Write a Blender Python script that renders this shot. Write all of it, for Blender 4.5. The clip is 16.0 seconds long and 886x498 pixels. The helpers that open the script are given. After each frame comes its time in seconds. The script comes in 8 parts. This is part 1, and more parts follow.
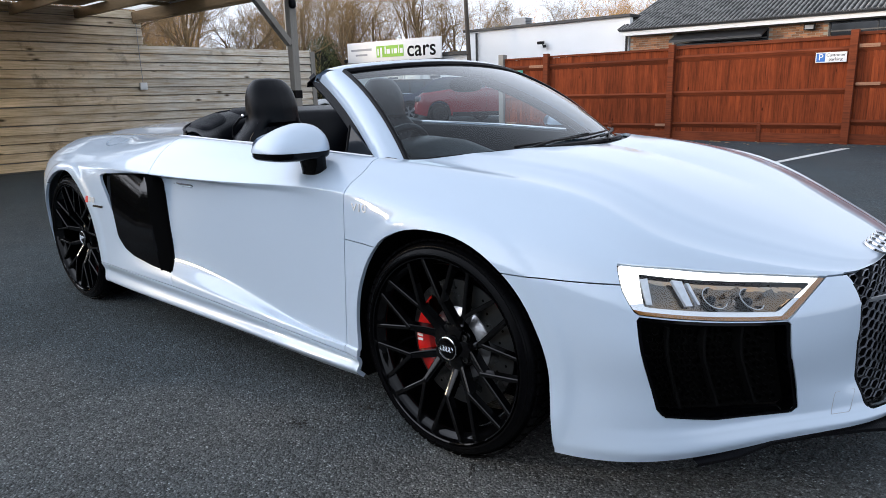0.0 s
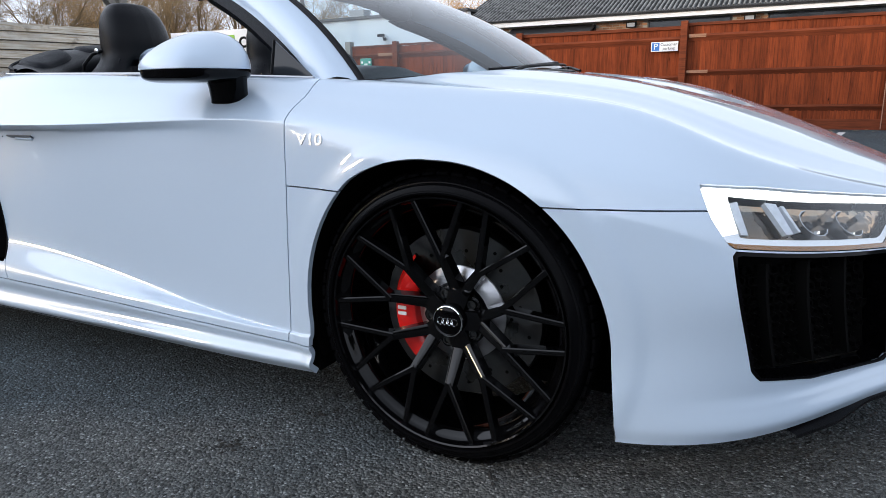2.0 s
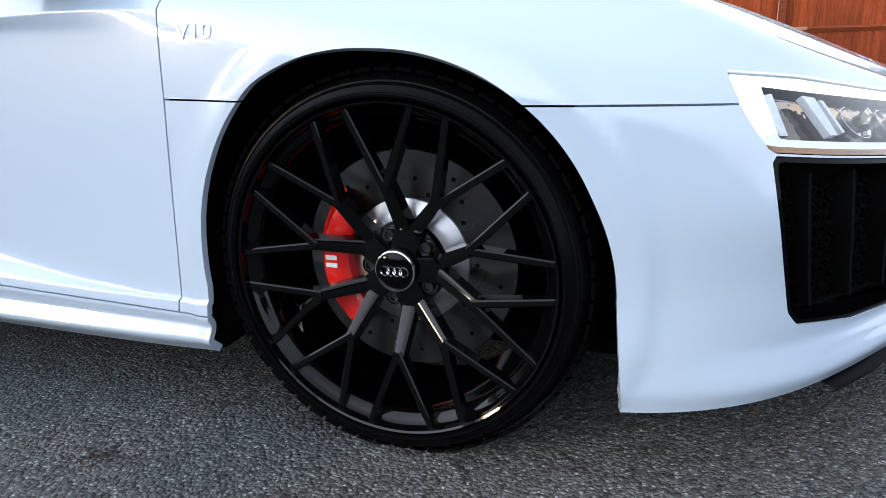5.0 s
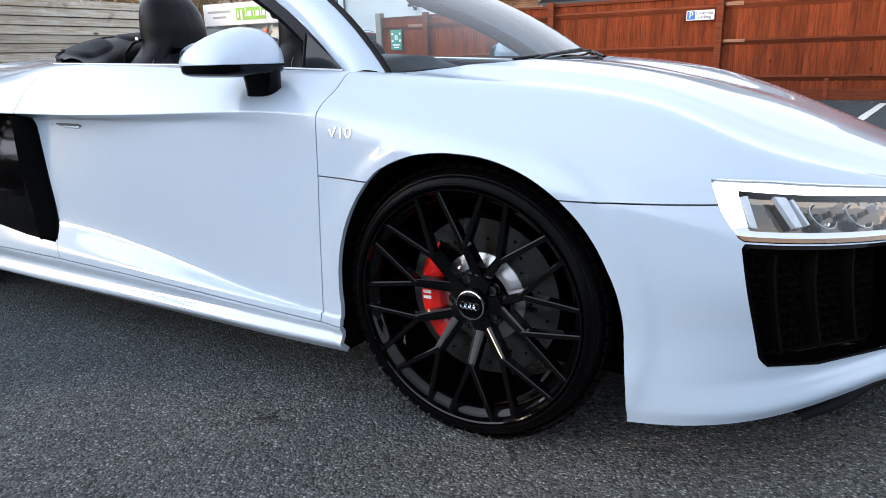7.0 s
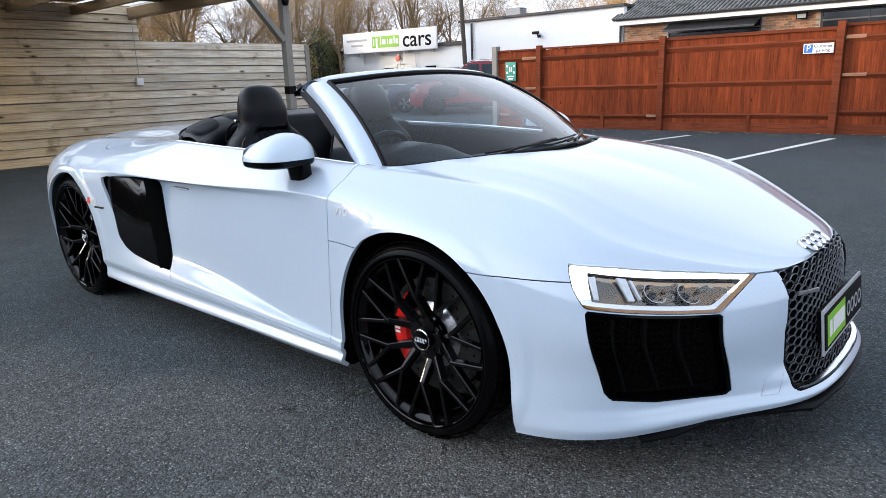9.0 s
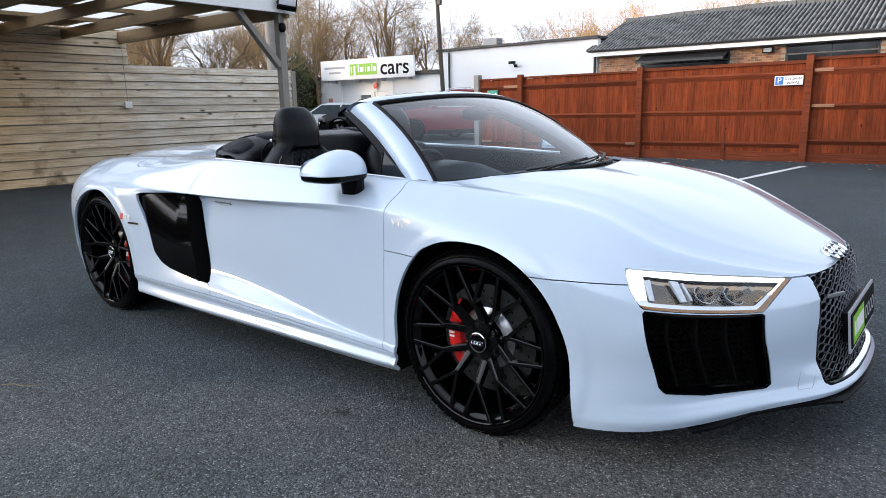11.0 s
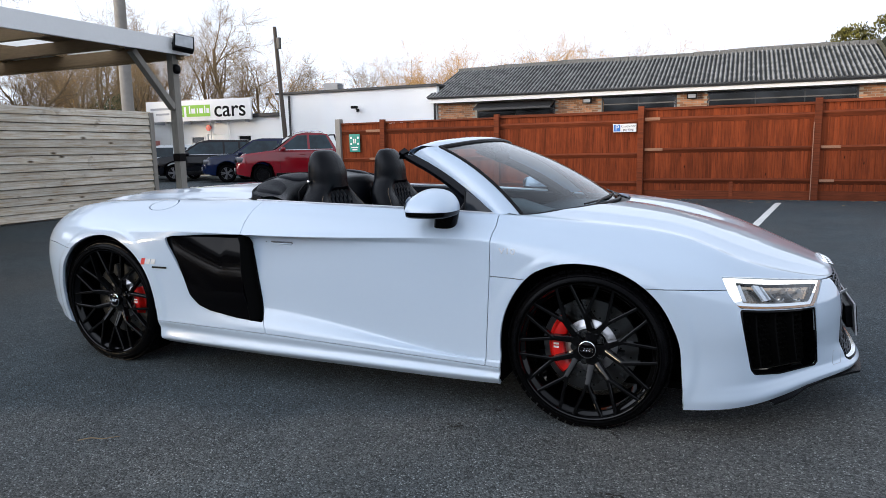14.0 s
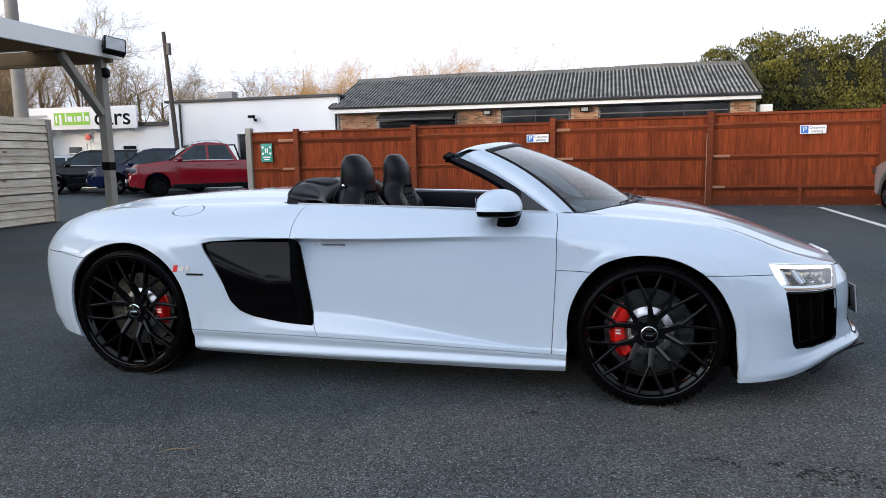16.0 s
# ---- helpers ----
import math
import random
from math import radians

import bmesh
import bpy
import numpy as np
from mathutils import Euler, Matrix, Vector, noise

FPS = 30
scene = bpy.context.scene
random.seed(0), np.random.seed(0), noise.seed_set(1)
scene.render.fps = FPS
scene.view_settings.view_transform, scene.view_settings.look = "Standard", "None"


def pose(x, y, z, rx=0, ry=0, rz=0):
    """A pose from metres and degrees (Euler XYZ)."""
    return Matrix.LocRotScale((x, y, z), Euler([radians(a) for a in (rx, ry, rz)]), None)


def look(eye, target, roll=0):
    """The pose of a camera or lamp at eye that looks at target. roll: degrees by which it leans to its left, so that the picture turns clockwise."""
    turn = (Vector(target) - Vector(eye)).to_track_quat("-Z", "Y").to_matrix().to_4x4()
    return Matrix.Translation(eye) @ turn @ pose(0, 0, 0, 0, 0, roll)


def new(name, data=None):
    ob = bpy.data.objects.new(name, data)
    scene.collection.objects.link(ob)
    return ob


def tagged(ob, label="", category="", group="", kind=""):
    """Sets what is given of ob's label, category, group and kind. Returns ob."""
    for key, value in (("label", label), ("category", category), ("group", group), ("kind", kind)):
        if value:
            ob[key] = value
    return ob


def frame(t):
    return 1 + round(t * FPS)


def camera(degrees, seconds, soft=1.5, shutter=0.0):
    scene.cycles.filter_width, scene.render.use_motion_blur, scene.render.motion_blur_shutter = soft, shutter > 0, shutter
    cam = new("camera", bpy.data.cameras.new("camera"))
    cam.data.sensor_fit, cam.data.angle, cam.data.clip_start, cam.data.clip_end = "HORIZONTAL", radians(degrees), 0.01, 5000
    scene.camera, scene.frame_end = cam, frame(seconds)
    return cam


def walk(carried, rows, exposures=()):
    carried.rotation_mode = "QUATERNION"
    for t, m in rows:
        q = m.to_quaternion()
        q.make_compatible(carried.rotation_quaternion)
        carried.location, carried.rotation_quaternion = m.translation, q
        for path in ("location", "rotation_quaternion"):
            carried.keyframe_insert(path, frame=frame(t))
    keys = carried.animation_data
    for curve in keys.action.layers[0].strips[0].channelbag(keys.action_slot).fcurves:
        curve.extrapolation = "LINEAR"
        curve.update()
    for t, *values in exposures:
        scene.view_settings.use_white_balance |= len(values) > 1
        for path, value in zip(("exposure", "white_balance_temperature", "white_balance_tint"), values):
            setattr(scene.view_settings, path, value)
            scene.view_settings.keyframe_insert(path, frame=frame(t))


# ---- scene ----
cam = camera(66.7, 16.0, soft=0.65)
PATH = [
    (0, (1.244, -2.307, 1.069), (-0.05, -0.851, 0.615), -1.5),
    (0.5, (1.076, -2.316, 1.008), (-0.156, -0.808, 0.549), -1.4),
    (1, (0.926, -2.294, 0.952), (-0.213, -0.715, 0.493), -1.3),
    (1.5, (0.792, -2.236, 0.891), (-0.253, -0.595, 0.431), -1.3),
    (2, (0.651, -2.154, 0.831), (-0.255, -0.432, 0.365), -1.2),
    (2.5, (0.547, -2.063, 0.758), (-0.247, -0.29, 0.285), -1.2),
    (3, (0.474, -1.955, 0.701), (-0.22, -0.143, 0.216), -1.1),
    (3.5, (0.433, -1.873, 0.651), (-0.209, -0.046, 0.15), -1.1),
    (6, (0.455, -1.962, 0.737), (-0.197, -0.156, 0.177), -1.6),
    (6.5, (0.554, -2.111, 0.829), (-0.234, -0.357, 0.277), -1.7),
    (7, (0.699, -2.206, 0.889), (-0.277, -0.548, 0.341), -1.7),
    (7.5, (0.908, -2.27, 0.986), (-0.21, -0.703, 0.444), -1.8),
    (8, (1.131, -2.347, 1.064), (-0.053, -0.826, 0.531), -1.9),
    (8.5, (1.324, -2.376, 1.125), (0.084, -0.894, 0.611), -1.9),
    (9, (1.427, -2.39, 1.147), (0.141, -0.938, 0.662), -1.9),
    (11.5, (1.227, -2.822, 1.129), (0.055, -1.247, 0.747), -1.2),
    (12, (1.114, -2.966, 1.141), (0.033, -1.321, 0.786), -1.1),
    (12.5, (0.982, -3.185, 1.145), (-0.013, -1.482, 0.81), -1.1),
    (13, (0.838, -3.351, 1.142), (-0.091, -1.61, 0.82), -1.1),
    (13.5, (0.67, -3.467, 1.145), (-0.189, -1.688, 0.836), -1.0),
    (14, (0.53, -3.562, 1.156), (-0.261, -1.75, 0.857), -1.1),
    (14.5, (0.389, -3.681, 1.164), (-0.327, -1.836, 0.872), -1.1),
    (15, (0.208, -3.821, 1.165), (-0.422, -1.943, 0.883), -1.1),
    (15.5, (0.007, -3.888, 1.142), (-0.537, -1.983, 0.868), -1.1),
    (16, (-0.197, -3.956, 1.133), (-0.665, -2.03, 0.86), -1.1),
]
# the phone's exposure drifts: a little up close to the wheel, down as the sky fills the picture
EXPOSURE = [(0.0, 0.42), (2.0, 0.42), (3.5, 0.72), (6.0, 0.90), (7.0, 0.72), (8.0, 0.67), (9.0, 0.67), (11.5, 0.58), (12.5, 0.50), (14.5, 0.34), (16.0, 0.34)]
walk(cam, [(t, look(eye, target, roll)) for t, eye, target, roll in PATH], EXPOSURE)

# ---- world and light ----
world = bpy.data.worlds.new("world")
scene.world = world
world.use_nodes = True
wn = world.node_tree
wn.nodes.clear()
sky = wn.nodes.new("ShaderNodeTexSky")
sky.sky_type, sky.sun_disc, sky.sun_elevation, sky.sun_rotation = "NISHITA", False, radians(7.5), radians(228)
sky.air_density, sky.dust_density, sky.ozone_density = 1.0, 2.5, 1.0
# bright haze, thick at the horizon and thin overhead: the sky's own colour, washed towards white
mixc = wn.nodes.new("ShaderNodeMixRGB")
tcw, sepw, hazew = wn.nodes.new("ShaderNodeTexCoord"), wn.nodes.new("ShaderNodeSeparateXYZ"), wn.nodes.new("ShaderNodeMapRange")
wn.links.new(tcw.outputs["Generated"], sepw.inputs[0])
wn.links.new(sepw.outputs[2], hazew.inputs["Value"])
hazew.inputs["From Min"].default_value, hazew.inputs["From Max"].default_value = 0.05, 0.85
hazew.inputs["To Min"].default_value, hazew.inputs["To Max"].default_value = 0.95, 0.50
wn.links.new(hazew.outputs[0], mixc.inputs[0])
# the haze scatters more light on the low sun's side of the sky
facing = wn.nodes.new("ShaderNodeVectorMath")
facing.operation = "DOT_PRODUCT"
wn.links.new(tcw.outputs["Generated"], facing.inputs[0])
facing.inputs[1].default_value = (-0.66, -0.72, 0.20)
glare = wn.nodes.new("ShaderNodeMapRange")
glare.interpolation_type = "SMOOTHSTEP"
glare.inputs["From Min"].default_value, glare.inputs["From Max"].default_value = 0.25, 1.0
glare.inputs["To Min"].default_value, glare.inputs["To Max"].default_value = 0.9, 2.6
wn.links.new(facing.outputs["Value"], glare.inputs["Value"])
hazecol = wn.nodes.new("ShaderNodeVectorMath")
hazecol.operation = "SCALE"
hazecol.inputs[0].default_value = (9.7, 10.6, 12.4)
wn.links.new(glare.outputs[0], hazecol.inputs["Scale"])
wn.links.new(hazecol.outputs[0], mixc.inputs[2])
bgd = wn.nodes.new("ShaderNodeBackground")
bgd.inputs[1].default_value = 0.108
wout = wn.nodes.new("ShaderNodeOutputWorld")
wn.links.new(sky.outputs[0], mixc.inputs[1])
wn.links.new(mixc.outputs[0], bgd.inputs[0])
wn.links.new(bgd.outputs[0], wout.inputs[0])
sun = new("sun", bpy.data.lights.new("sun", "SUN"))
sun.data.energy, sun.data.angle, sun.data.color = 2.0, radians(8), (1.0, 0.80, 0.55)
sun.matrix_world = look((-17.4, -15.6, 3.1), (0, 0, 0))


# ---- materials ----
def mat(name, color, rough=0.5, metal=0.0, coat=0.0, vary=0.0, scale=20.0, vary2=0.0, scale2=2.0, bump=0.0, bscale=200.0, rand=0.0, island=False, rvar=0.0, stretch=(1, 1, 1), spec=0.5, tint2=None):
    m = bpy.data.materials.new(name)
    m.use_nodes = True
    nt = m.node_tree
    b = nt.nodes["Principled BSDF"]
    b.inputs["Roughness"].default_value, b.inputs["Metallic"].default_value = rough, metal
    b.inputs["Coat Weight"].default_value, b.inputs["Coat Roughness"].default_value = coat, 0.03
    b.inputs["Specular IOR Level"].default_value = spec
    b.inputs["Base Color"].default_value = (*color, 1)
    N, Lk = nt.nodes.new, nt.links.new
    tc = N("ShaderNodeTexCoord")
    mp = N("ShaderNodeMapping")
    mp.inputs["Scale"].default_value = stretch
    Lk(tc.outputs["Object"], mp.inputs[0])
    val = None

    def noise_tex(sc, det=4):
        n = N("ShaderNodeTexNoise")
        n.inputs["Scale"].default_value, n.inputs["Detail"].default_value = sc, det
        Lk(mp.outputs[0], n.inputs["Vector"])
        return n

    def scaled(sock, amount):
        k = N("ShaderNodeMath")
        k.operation = "MULTIPLY_ADD"
        Lk(sock, k.inputs[0])
        k.inputs[1].default_value, k.inputs[2].default_value = 2 * amount, -amount
        return k.outputs[0]

    terms = []
    if vary:
        n1 = noise_tex(scale, 5)
        terms.append(scaled(n1.outputs[0], vary))
    if vary2:
        n2 = noise_tex(scale2, 6)
        terms.append(scaled(n2.outputs[0], vary2))
    if rand:
        if island:
            r = N("ShaderNodeNewGeometry").outputs["Random Per Island"]
        else:
            r = N("ShaderNodeObjectInfo").outputs["Random"]
        terms.append(scaled(r, rand))
    for tt in terms:
        if val is None:
            val = tt
        else:
            a = N("ShaderNodeMath")
            Lk(val, a.inputs[0])
            Lk(tt, a.inputs[1])
            val = a.outputs[0]
    if val is not None:
        one = N("ShaderNodeMath")
        one.inputs[1].default_value = 1.0
        Lk(val, one.inputs[0])
        cl = N("ShaderNodeMath")
        cl.operation = "MAXIMUM"
        cl.inputs[1].default_value = 0.05
        Lk(one.outputs[0], cl.inputs[0])
        if tint2:
            mx = N("ShaderNodeMixRGB")
            mx.inputs[1].default_value, mx.inputs[2].default_value = (*color, 1), (*tint2, 1)
            sb = N("ShaderNodeMath")
            sb.operation, sb.use_clamp = "MULTIPLY_ADD", True
            sb.inputs[1].default_value, sb.inputs[2].default_value = 1.0, -0.5
            Lk(one.outputs[0], sb.inputs[0])
            Lk(sb.outputs[0], mx.inputs[0])
            Lk(mx.outputs[0], b.inputs["Base Color"])
        else:
            vm = N("ShaderNodeVectorMath")
            vm.operation = "SCALE"
            vm.inputs[0].default_value = color
            Lk(cl.outputs[0], vm.inputs["Scale"])
            Lk(vm.outputs[0], b.inputs["Base Color"])
    if rvar:
        n3 = noise_tex(scale2 * 3, 4)
        k = N("ShaderNodeMath")
        k.operation, k.use_clamp = "MULTIPLY_ADD", True
        Lk(n3.outputs[0], k.inputs[0])
        k.inputs[1].default_value, k.inputs[2].default_value = rvar * 2, rough - rvar
        Lk(k.outputs[0], b.inputs["Roughness"])
    if bump:
        n4 = noise_tex(bscale, 3)
        bp = N("ShaderNodeBump")
        bp.inputs["Strength"].default_value, bp.inputs["Distance"].default_value = 1.0, bump
        Lk(n4.outputs[0], bp.inputs["Height"])
        Lk(bp.outputs[0], b.inputs["Normal"])
    return m


def glass(name, color, rough=0.0, ior=1.5):
    """Thin glass: clear with a tint, and gloss by Fresnel."""
    m = bpy.data.materials.new(name)
    m.use_nodes = True
    nt = m.node_tree
    nt.nodes.clear()
    N, Lk = nt.nodes.new, nt.links.new
    t = N("ShaderNodeBsdfTransparent")
    t.inputs[0].default_value = (*color, 1)
    g = N("ShaderNodeBsdfGlossy")
    g.inputs["Roughness"].default_value = rough
    lw = N("ShaderNodeLayerWeight")
    lw.inputs[0].default_value = 0.5
    pw = N("ShaderNodeMath")
    pw.operation = "POWER"
    pw.inputs[1].default_value = 3.4
    Lk(lw.outputs["Facing"], pw.inputs[0])
    f = N("ShaderNodeMath")
    f.operation = "MULTIPLY_ADD"
    f0 = ((ior - 1) / (ior + 1)) ** 2
    f.inputs[1].default_value, f.inputs[2].default_value = 1.0, f0 * 1.15
    Lk(pw.outputs[0], f.inputs[0])
    mx = N("ShaderNodeMixShader")
    o = N("ShaderNodeOutputMaterial")
    Lk(f.outputs[0], mx.inputs[0])
    Lk(t.outputs[0], mx.inputs[1])
    Lk(g.outputs[0], mx.inputs[2])
    Lk(mx.outputs[0], o.inputs[0])
    return m


M_PAINT = mat("white_car_paint", (0.475, 0.572, 0.685), 0.30, coat=1.0, vary2=0.015, scale2=1.5)
M_PAINT.node_tree.nodes["Principled BSDF"].inputs["Coat IOR"].default_value = 1.6
M_GLOSSBLACK = mat("gloss_black", (0.0015, 0.0015, 0.002), 0.06, vary2=0.2, scale2=3, spec=0.11)
M_RIM = mat("gloss_black_rim", (0.0016, 0.0016, 0.002), 0.05, vary2=0.3, scale2=8, spec=0.26)
M_SATIN = mat("satin_black_plastic", (0.004, 0.004, 0.005), 0.38, spec=0.11, vary=0.15, scale=120, bump=0.0004, bscale=900)
M_VOID = mat("black_liner", (0.0015, 0.0015, 0.0015), 0.9, vary=0.2, scale=60, spec=0.1)
M_RUBBER = mat("tyre_rubber", (0.0018, 0.0018, 0.0022), 0.24, spec=0.06, vary=0.25, scale=40, vary2=0.2, scale2=6, bump=0.0004, bscale=400)
M_CHROME = mat("chrome", (0.75, 0.76, 0.78), 0.12, 1.0, vary2=0.05)
M_STEEL = mat("brake_disc_steel", (0.095, 0.098, 0.10), 0.28, 1.0, vary=0.12, scale=80, rvar=0.08)
M_RED = mat("red_caliper_paint", (0.62, 0.008, 0.006), 0.3, coat=0.3, vary2=0.08)
M_WHITE = mat("white_marking", (0.78, 0.78, 0.78), 0.5, vary2=0.05)
M_LEATHER = mat("black_leather", (0.002, 0.0026, 0.0045), 0.32, spec=0.16, vary=0.2, scale=60, bump=0.0006, bscale=500)
M_LEATHER2 = mat("dark_grey_trim", (0.004, 0.005, 0.008), 0.45, spec=0.10, vary=0.2, scale=60, bump=0.0005, bscale=700)
M_TAN = mat("tan_stitch", (0.15, 0.105, 0.06), 0.6, vary=0.1)
M_WS = glass("windscreen_glass", (0.70, 0.84, 0.90), ior=1.5)
M_LENS = glass("clear_lens", (0.93, 0.95, 0.96))
M_DARKGLASS = mat("dark_window_glass", (0.012, 0.014, 0.017), 0.06, spec=0.28, vary2=0.2)
M_DRL = bpy.data.materials.new("daytime_light")
M_DRL.use_nodes = True
_b = M_DRL.node_tree.nodes["Principled BSDF"]
_b.inputs["Base Color"].default_value = (0.8, 0.8, 0.8, 1)
_b.inputs["Emission Color"].default_value = (1.0, 0.97, 0.93, 1)
_b.inputs["Emission Strength"].default_value = 1.6
# amber mottling put into the chrome stands for trees mirrored in it
M_LAMPBOWL = mat("dark_chrome_reflector", (0.10, 0.14, 0.17), 0.07, 1.0, vary2=1.1, scale2=11, bump=0.006, bscale=16, tint2=(0.26, 0.15, 0.06))
M_LAMPCHROME = mat("lamp_chrome", (0.55, 0.57, 0.60), 0.06, 1.0, vary2=0.1, scale2=40)
M_CRYSTAL = mat("crystal_plastic", (0.62, 0.66, 0.72), 0.08, 0.0, coat=1.0, vary=0.15, scale=90, vary2=0.3, scale2=30)
M_AMBER = mat("amber_trim", (0.28, 0.12, 0.03), 0.2, coat=0.5, vary2=0.3, scale2=20)
M_GRILLE = mat("grey_grille_plastic", (0.13, 0.14, 0.16), 0.25, vary=0.15, scale=60)
M_GREEN = mat("green_sign", (0.22, 0.50, 0.03), 0.5, vary2=0.05)
M_BLACKSIGN = mat("black_lettering", (0.008, 0.008, 0.009), 0.7, vary2=0.05, spec=0.08)
M_GREYMARK = mat("grey_print", (0.35, 0.36, 0.38), 0.5, vary2=0.05)
M_SILVERTRIM = mat("silver_trim", (0.5, 0.5, 0.52), 0.3, 0.9, vary2=0.05)
M_REDMARK = mat("red_enamel", (0.6, 0.02, 0.02), 0.4, vary2=0.05)


def wood(name, color, dark, axis, grain=1.0, knots=0.0, stain=0.0, stain_col=(0.05, 0.035, 0.02), rand=0.2, rough=0.85, blend=None):
    """Sawn wood with grain along one axis of the place, knots, blotches and stains; every board differs."""
    m = bpy.data.materials.new(name)
    m.use_nodes = True
    nt = m.node_tree
    N, Lk = nt.nodes.new, nt.links.new
    b = nt.nodes["Principled BSDF"]
    b.inputs["Roughness"].default_value = rough
    b.inputs["Specular IOR Level"].default_value = 0.2
    geo, info = N("ShaderNodeNewGeometry"), N("ShaderNodeObjectInfo")
    shift = N("ShaderNodeVectorMath")
    shift.operation = "MULTIPLY_ADD"
    Lk(info.outputs["Random"], shift.inputs[0])
    shift.inputs[1].default_value = (37.0, 23.0, 51.0)
    Lk(geo.outputs["Position"], shift.inputs[2])

    def tex(scales, scale, detail, vec):
        mp = N("ShaderNodeMapping")
        mp.inputs["Scale"].default_value = scales
        Lk(vec, mp.inputs[0])
        n = N("ShaderNodeTexNoise")
        n.inputs["Scale"].default_value, n.inputs["Detail"].default_value, n.inputs["Roughness"].default_value = scale, detail, 0.65
        Lk(mp.outputs[0], n.inputs["Vector"])
        return n.outputs[0]

    def ramp(sock, lo, hi):
        r = N("ShaderNodeMapRange")
        r.inputs["From Min"].default_value, r.inputs["From Max"].default_value = lo, hi
        Lk(sock, r.inputs["Value"])
        return r.outputs[0]

    def mix(fac, a, col, kind="MIX"):
        x = N("ShaderNodeMixRGB")
        x.blend_type = kind
        if isinstance(fac, float):
            x.inputs[0].default_value = fac
        else:
            Lk(fac, x.inputs[0])
        Lk(a, x.inputs[1])
        if isinstance(col, tuple):
            x.inputs[2].default_value = (*col, 1)
        else:
            Lk(col, x.inputs[2])
        return x.outputs[0]

    along = [7.0, 7.0, 7.0]
    along["xyz".index(axis)] = 0.35
    fine = tex(along, 6.0, 6, shift.outputs[0])
    base = N("ShaderNodeRGB")
    base.outputs[0].default_value = (*color, 1)
    col = base.outputs[0]
    if blend:
        sep = N("ShaderNodeSeparateXYZ")
        Lk(geo.outputs["Position"], sep.inputs[0])
        wob = N("ShaderNodeMath")
        wob.operation = "MULTIPLY_ADD"
        Lk(tex((1, 1, 1), 1.1, 3, geo.outputs["Position"]), wob.inputs[0])
        wob.inputs[1].default_value = 2.2
        Lk(sep.outputs["xyz".index(blend[0])], wob.inputs[2])
        col = mix(ramp(wob.outputs[0], blend[1] + 1.1, blend[2] + 1.1), col, blend[3])
    col = mix(ramp(fine, 0.42, 0.72), col, dark)
    blot = ramp(tex((1, 1, 1), 1.6, 5, shift.outputs[0]), 0.3, 0.75)
    sh = N("ShaderNodeMath")
    sh.operation = "MULTIPLY_ADD"
    Lk(info.outputs["Random"], sh.inputs[0])
    sh.inputs[1].default_value, sh.inputs[2].default_value = 2 * rand, 1 - rand
    bl = N("ShaderNodeMath")
    bl.operation = "MULTIPLY_ADD"
    Lk(blot, bl.inputs[0])
    bl.inputs[1].default_value, bl.inputs[2].default_value = -0.35 * grain, 1 + 0.12 * grain
    ml = N("ShaderNodeMath")
    ml.operation = "MULTIPLY"
    Lk(sh.outputs[0], ml.inputs[0])
    Lk(bl.outputs[0], ml.inputs[1])
    vm = N("ShaderNodeVectorMath")
    vm.operation = "SCALE"
    Lk(col, vm.inputs[0])
    Lk(ml.outputs[0], vm.inputs["Scale"])
    col = vm.outputs[0]
    if knots:
        mp = N("ShaderNodeMapping")
        sc = [5.5, 5.5, 5.5]
        sc["xyz".index(axis)] = 2.0
        mp.inputs["Scale"].default_value = sc
        Lk(shift.outputs[0], mp.inputs[0])
        vo = N("ShaderNodeTexVoronoi")
        vo.inputs["Scale"].default_value = 1.0
        Lk(mp.outputs[0], vo.inputs["Vector"])
        col = mix(ramp(vo.outputs["Distance"], 0.16 * knots, 0.05 * knots), col, tuple(0.22 * c for c in dark))
    if stain:
        col = mix(ramp(tex((1, 1, 1.0), 1.3, 6, geo.outputs["Position"]), 0.66 - 0.12 * stain, 0.72), col, stain_col)
    Lk(col, b.inputs["Base Color"])
    bp = N("ShaderNodeBump")
    bp.inputs["Strength"].default_value, bp.inputs["Distance"].default_value = 0.8, 0.003
    Lk(fine, bp.inputs["Height"])
    Lk(bp.outputs[0], b.inputs["Normal"])
    return m


# ---- mesh helpers ----
def part(name, bm, material, parent, label="", smooth=True):
    me = bpy.data.meshes.new(name)
    bm.to_mesh(me)
    bm.free()
    me.materials.append(material)
    if smooth:
        me.shade_smooth()
        me.set_sharp_from_angle(angle=radians(35))
    ob = new(name, me)
    if parent is not None:
        ob.parent = parent
    if label:
        ob["label"] = label
    return ob


def thing(name, label, category, loc=(0, 0, 0), rz=0.0, group=""):
    ob = new(name)
    ob.matrix_world = pose(*loc, 0, 0, rz)
    return tagged(ob, label, category, group)


def b_new():
    return bmesh.new()


def box(bm, lo, hi, bevel=0.0, m=None):
    c = [(a + b) / 2 for a, b in zip(lo, hi)]
    d = [max(abs(b - a), 1e-4) for a, b in zip(lo, hi)]
    mm = Matrix.Translation(c) @ Matrix.Diagonal((*d, 1))
    if m is not None:
        mm = m @ mm
    g = bmesh.ops.create_cube(bm, size=1, matrix=mm)
    if bevel:
        es = list({e for v in g["verts"] for e in v.link_edges})
        bmesh.ops.bevel(bm, geom=es, offset=bevel, segments=2, profile=0.7, affect="EDGES")
    return bm


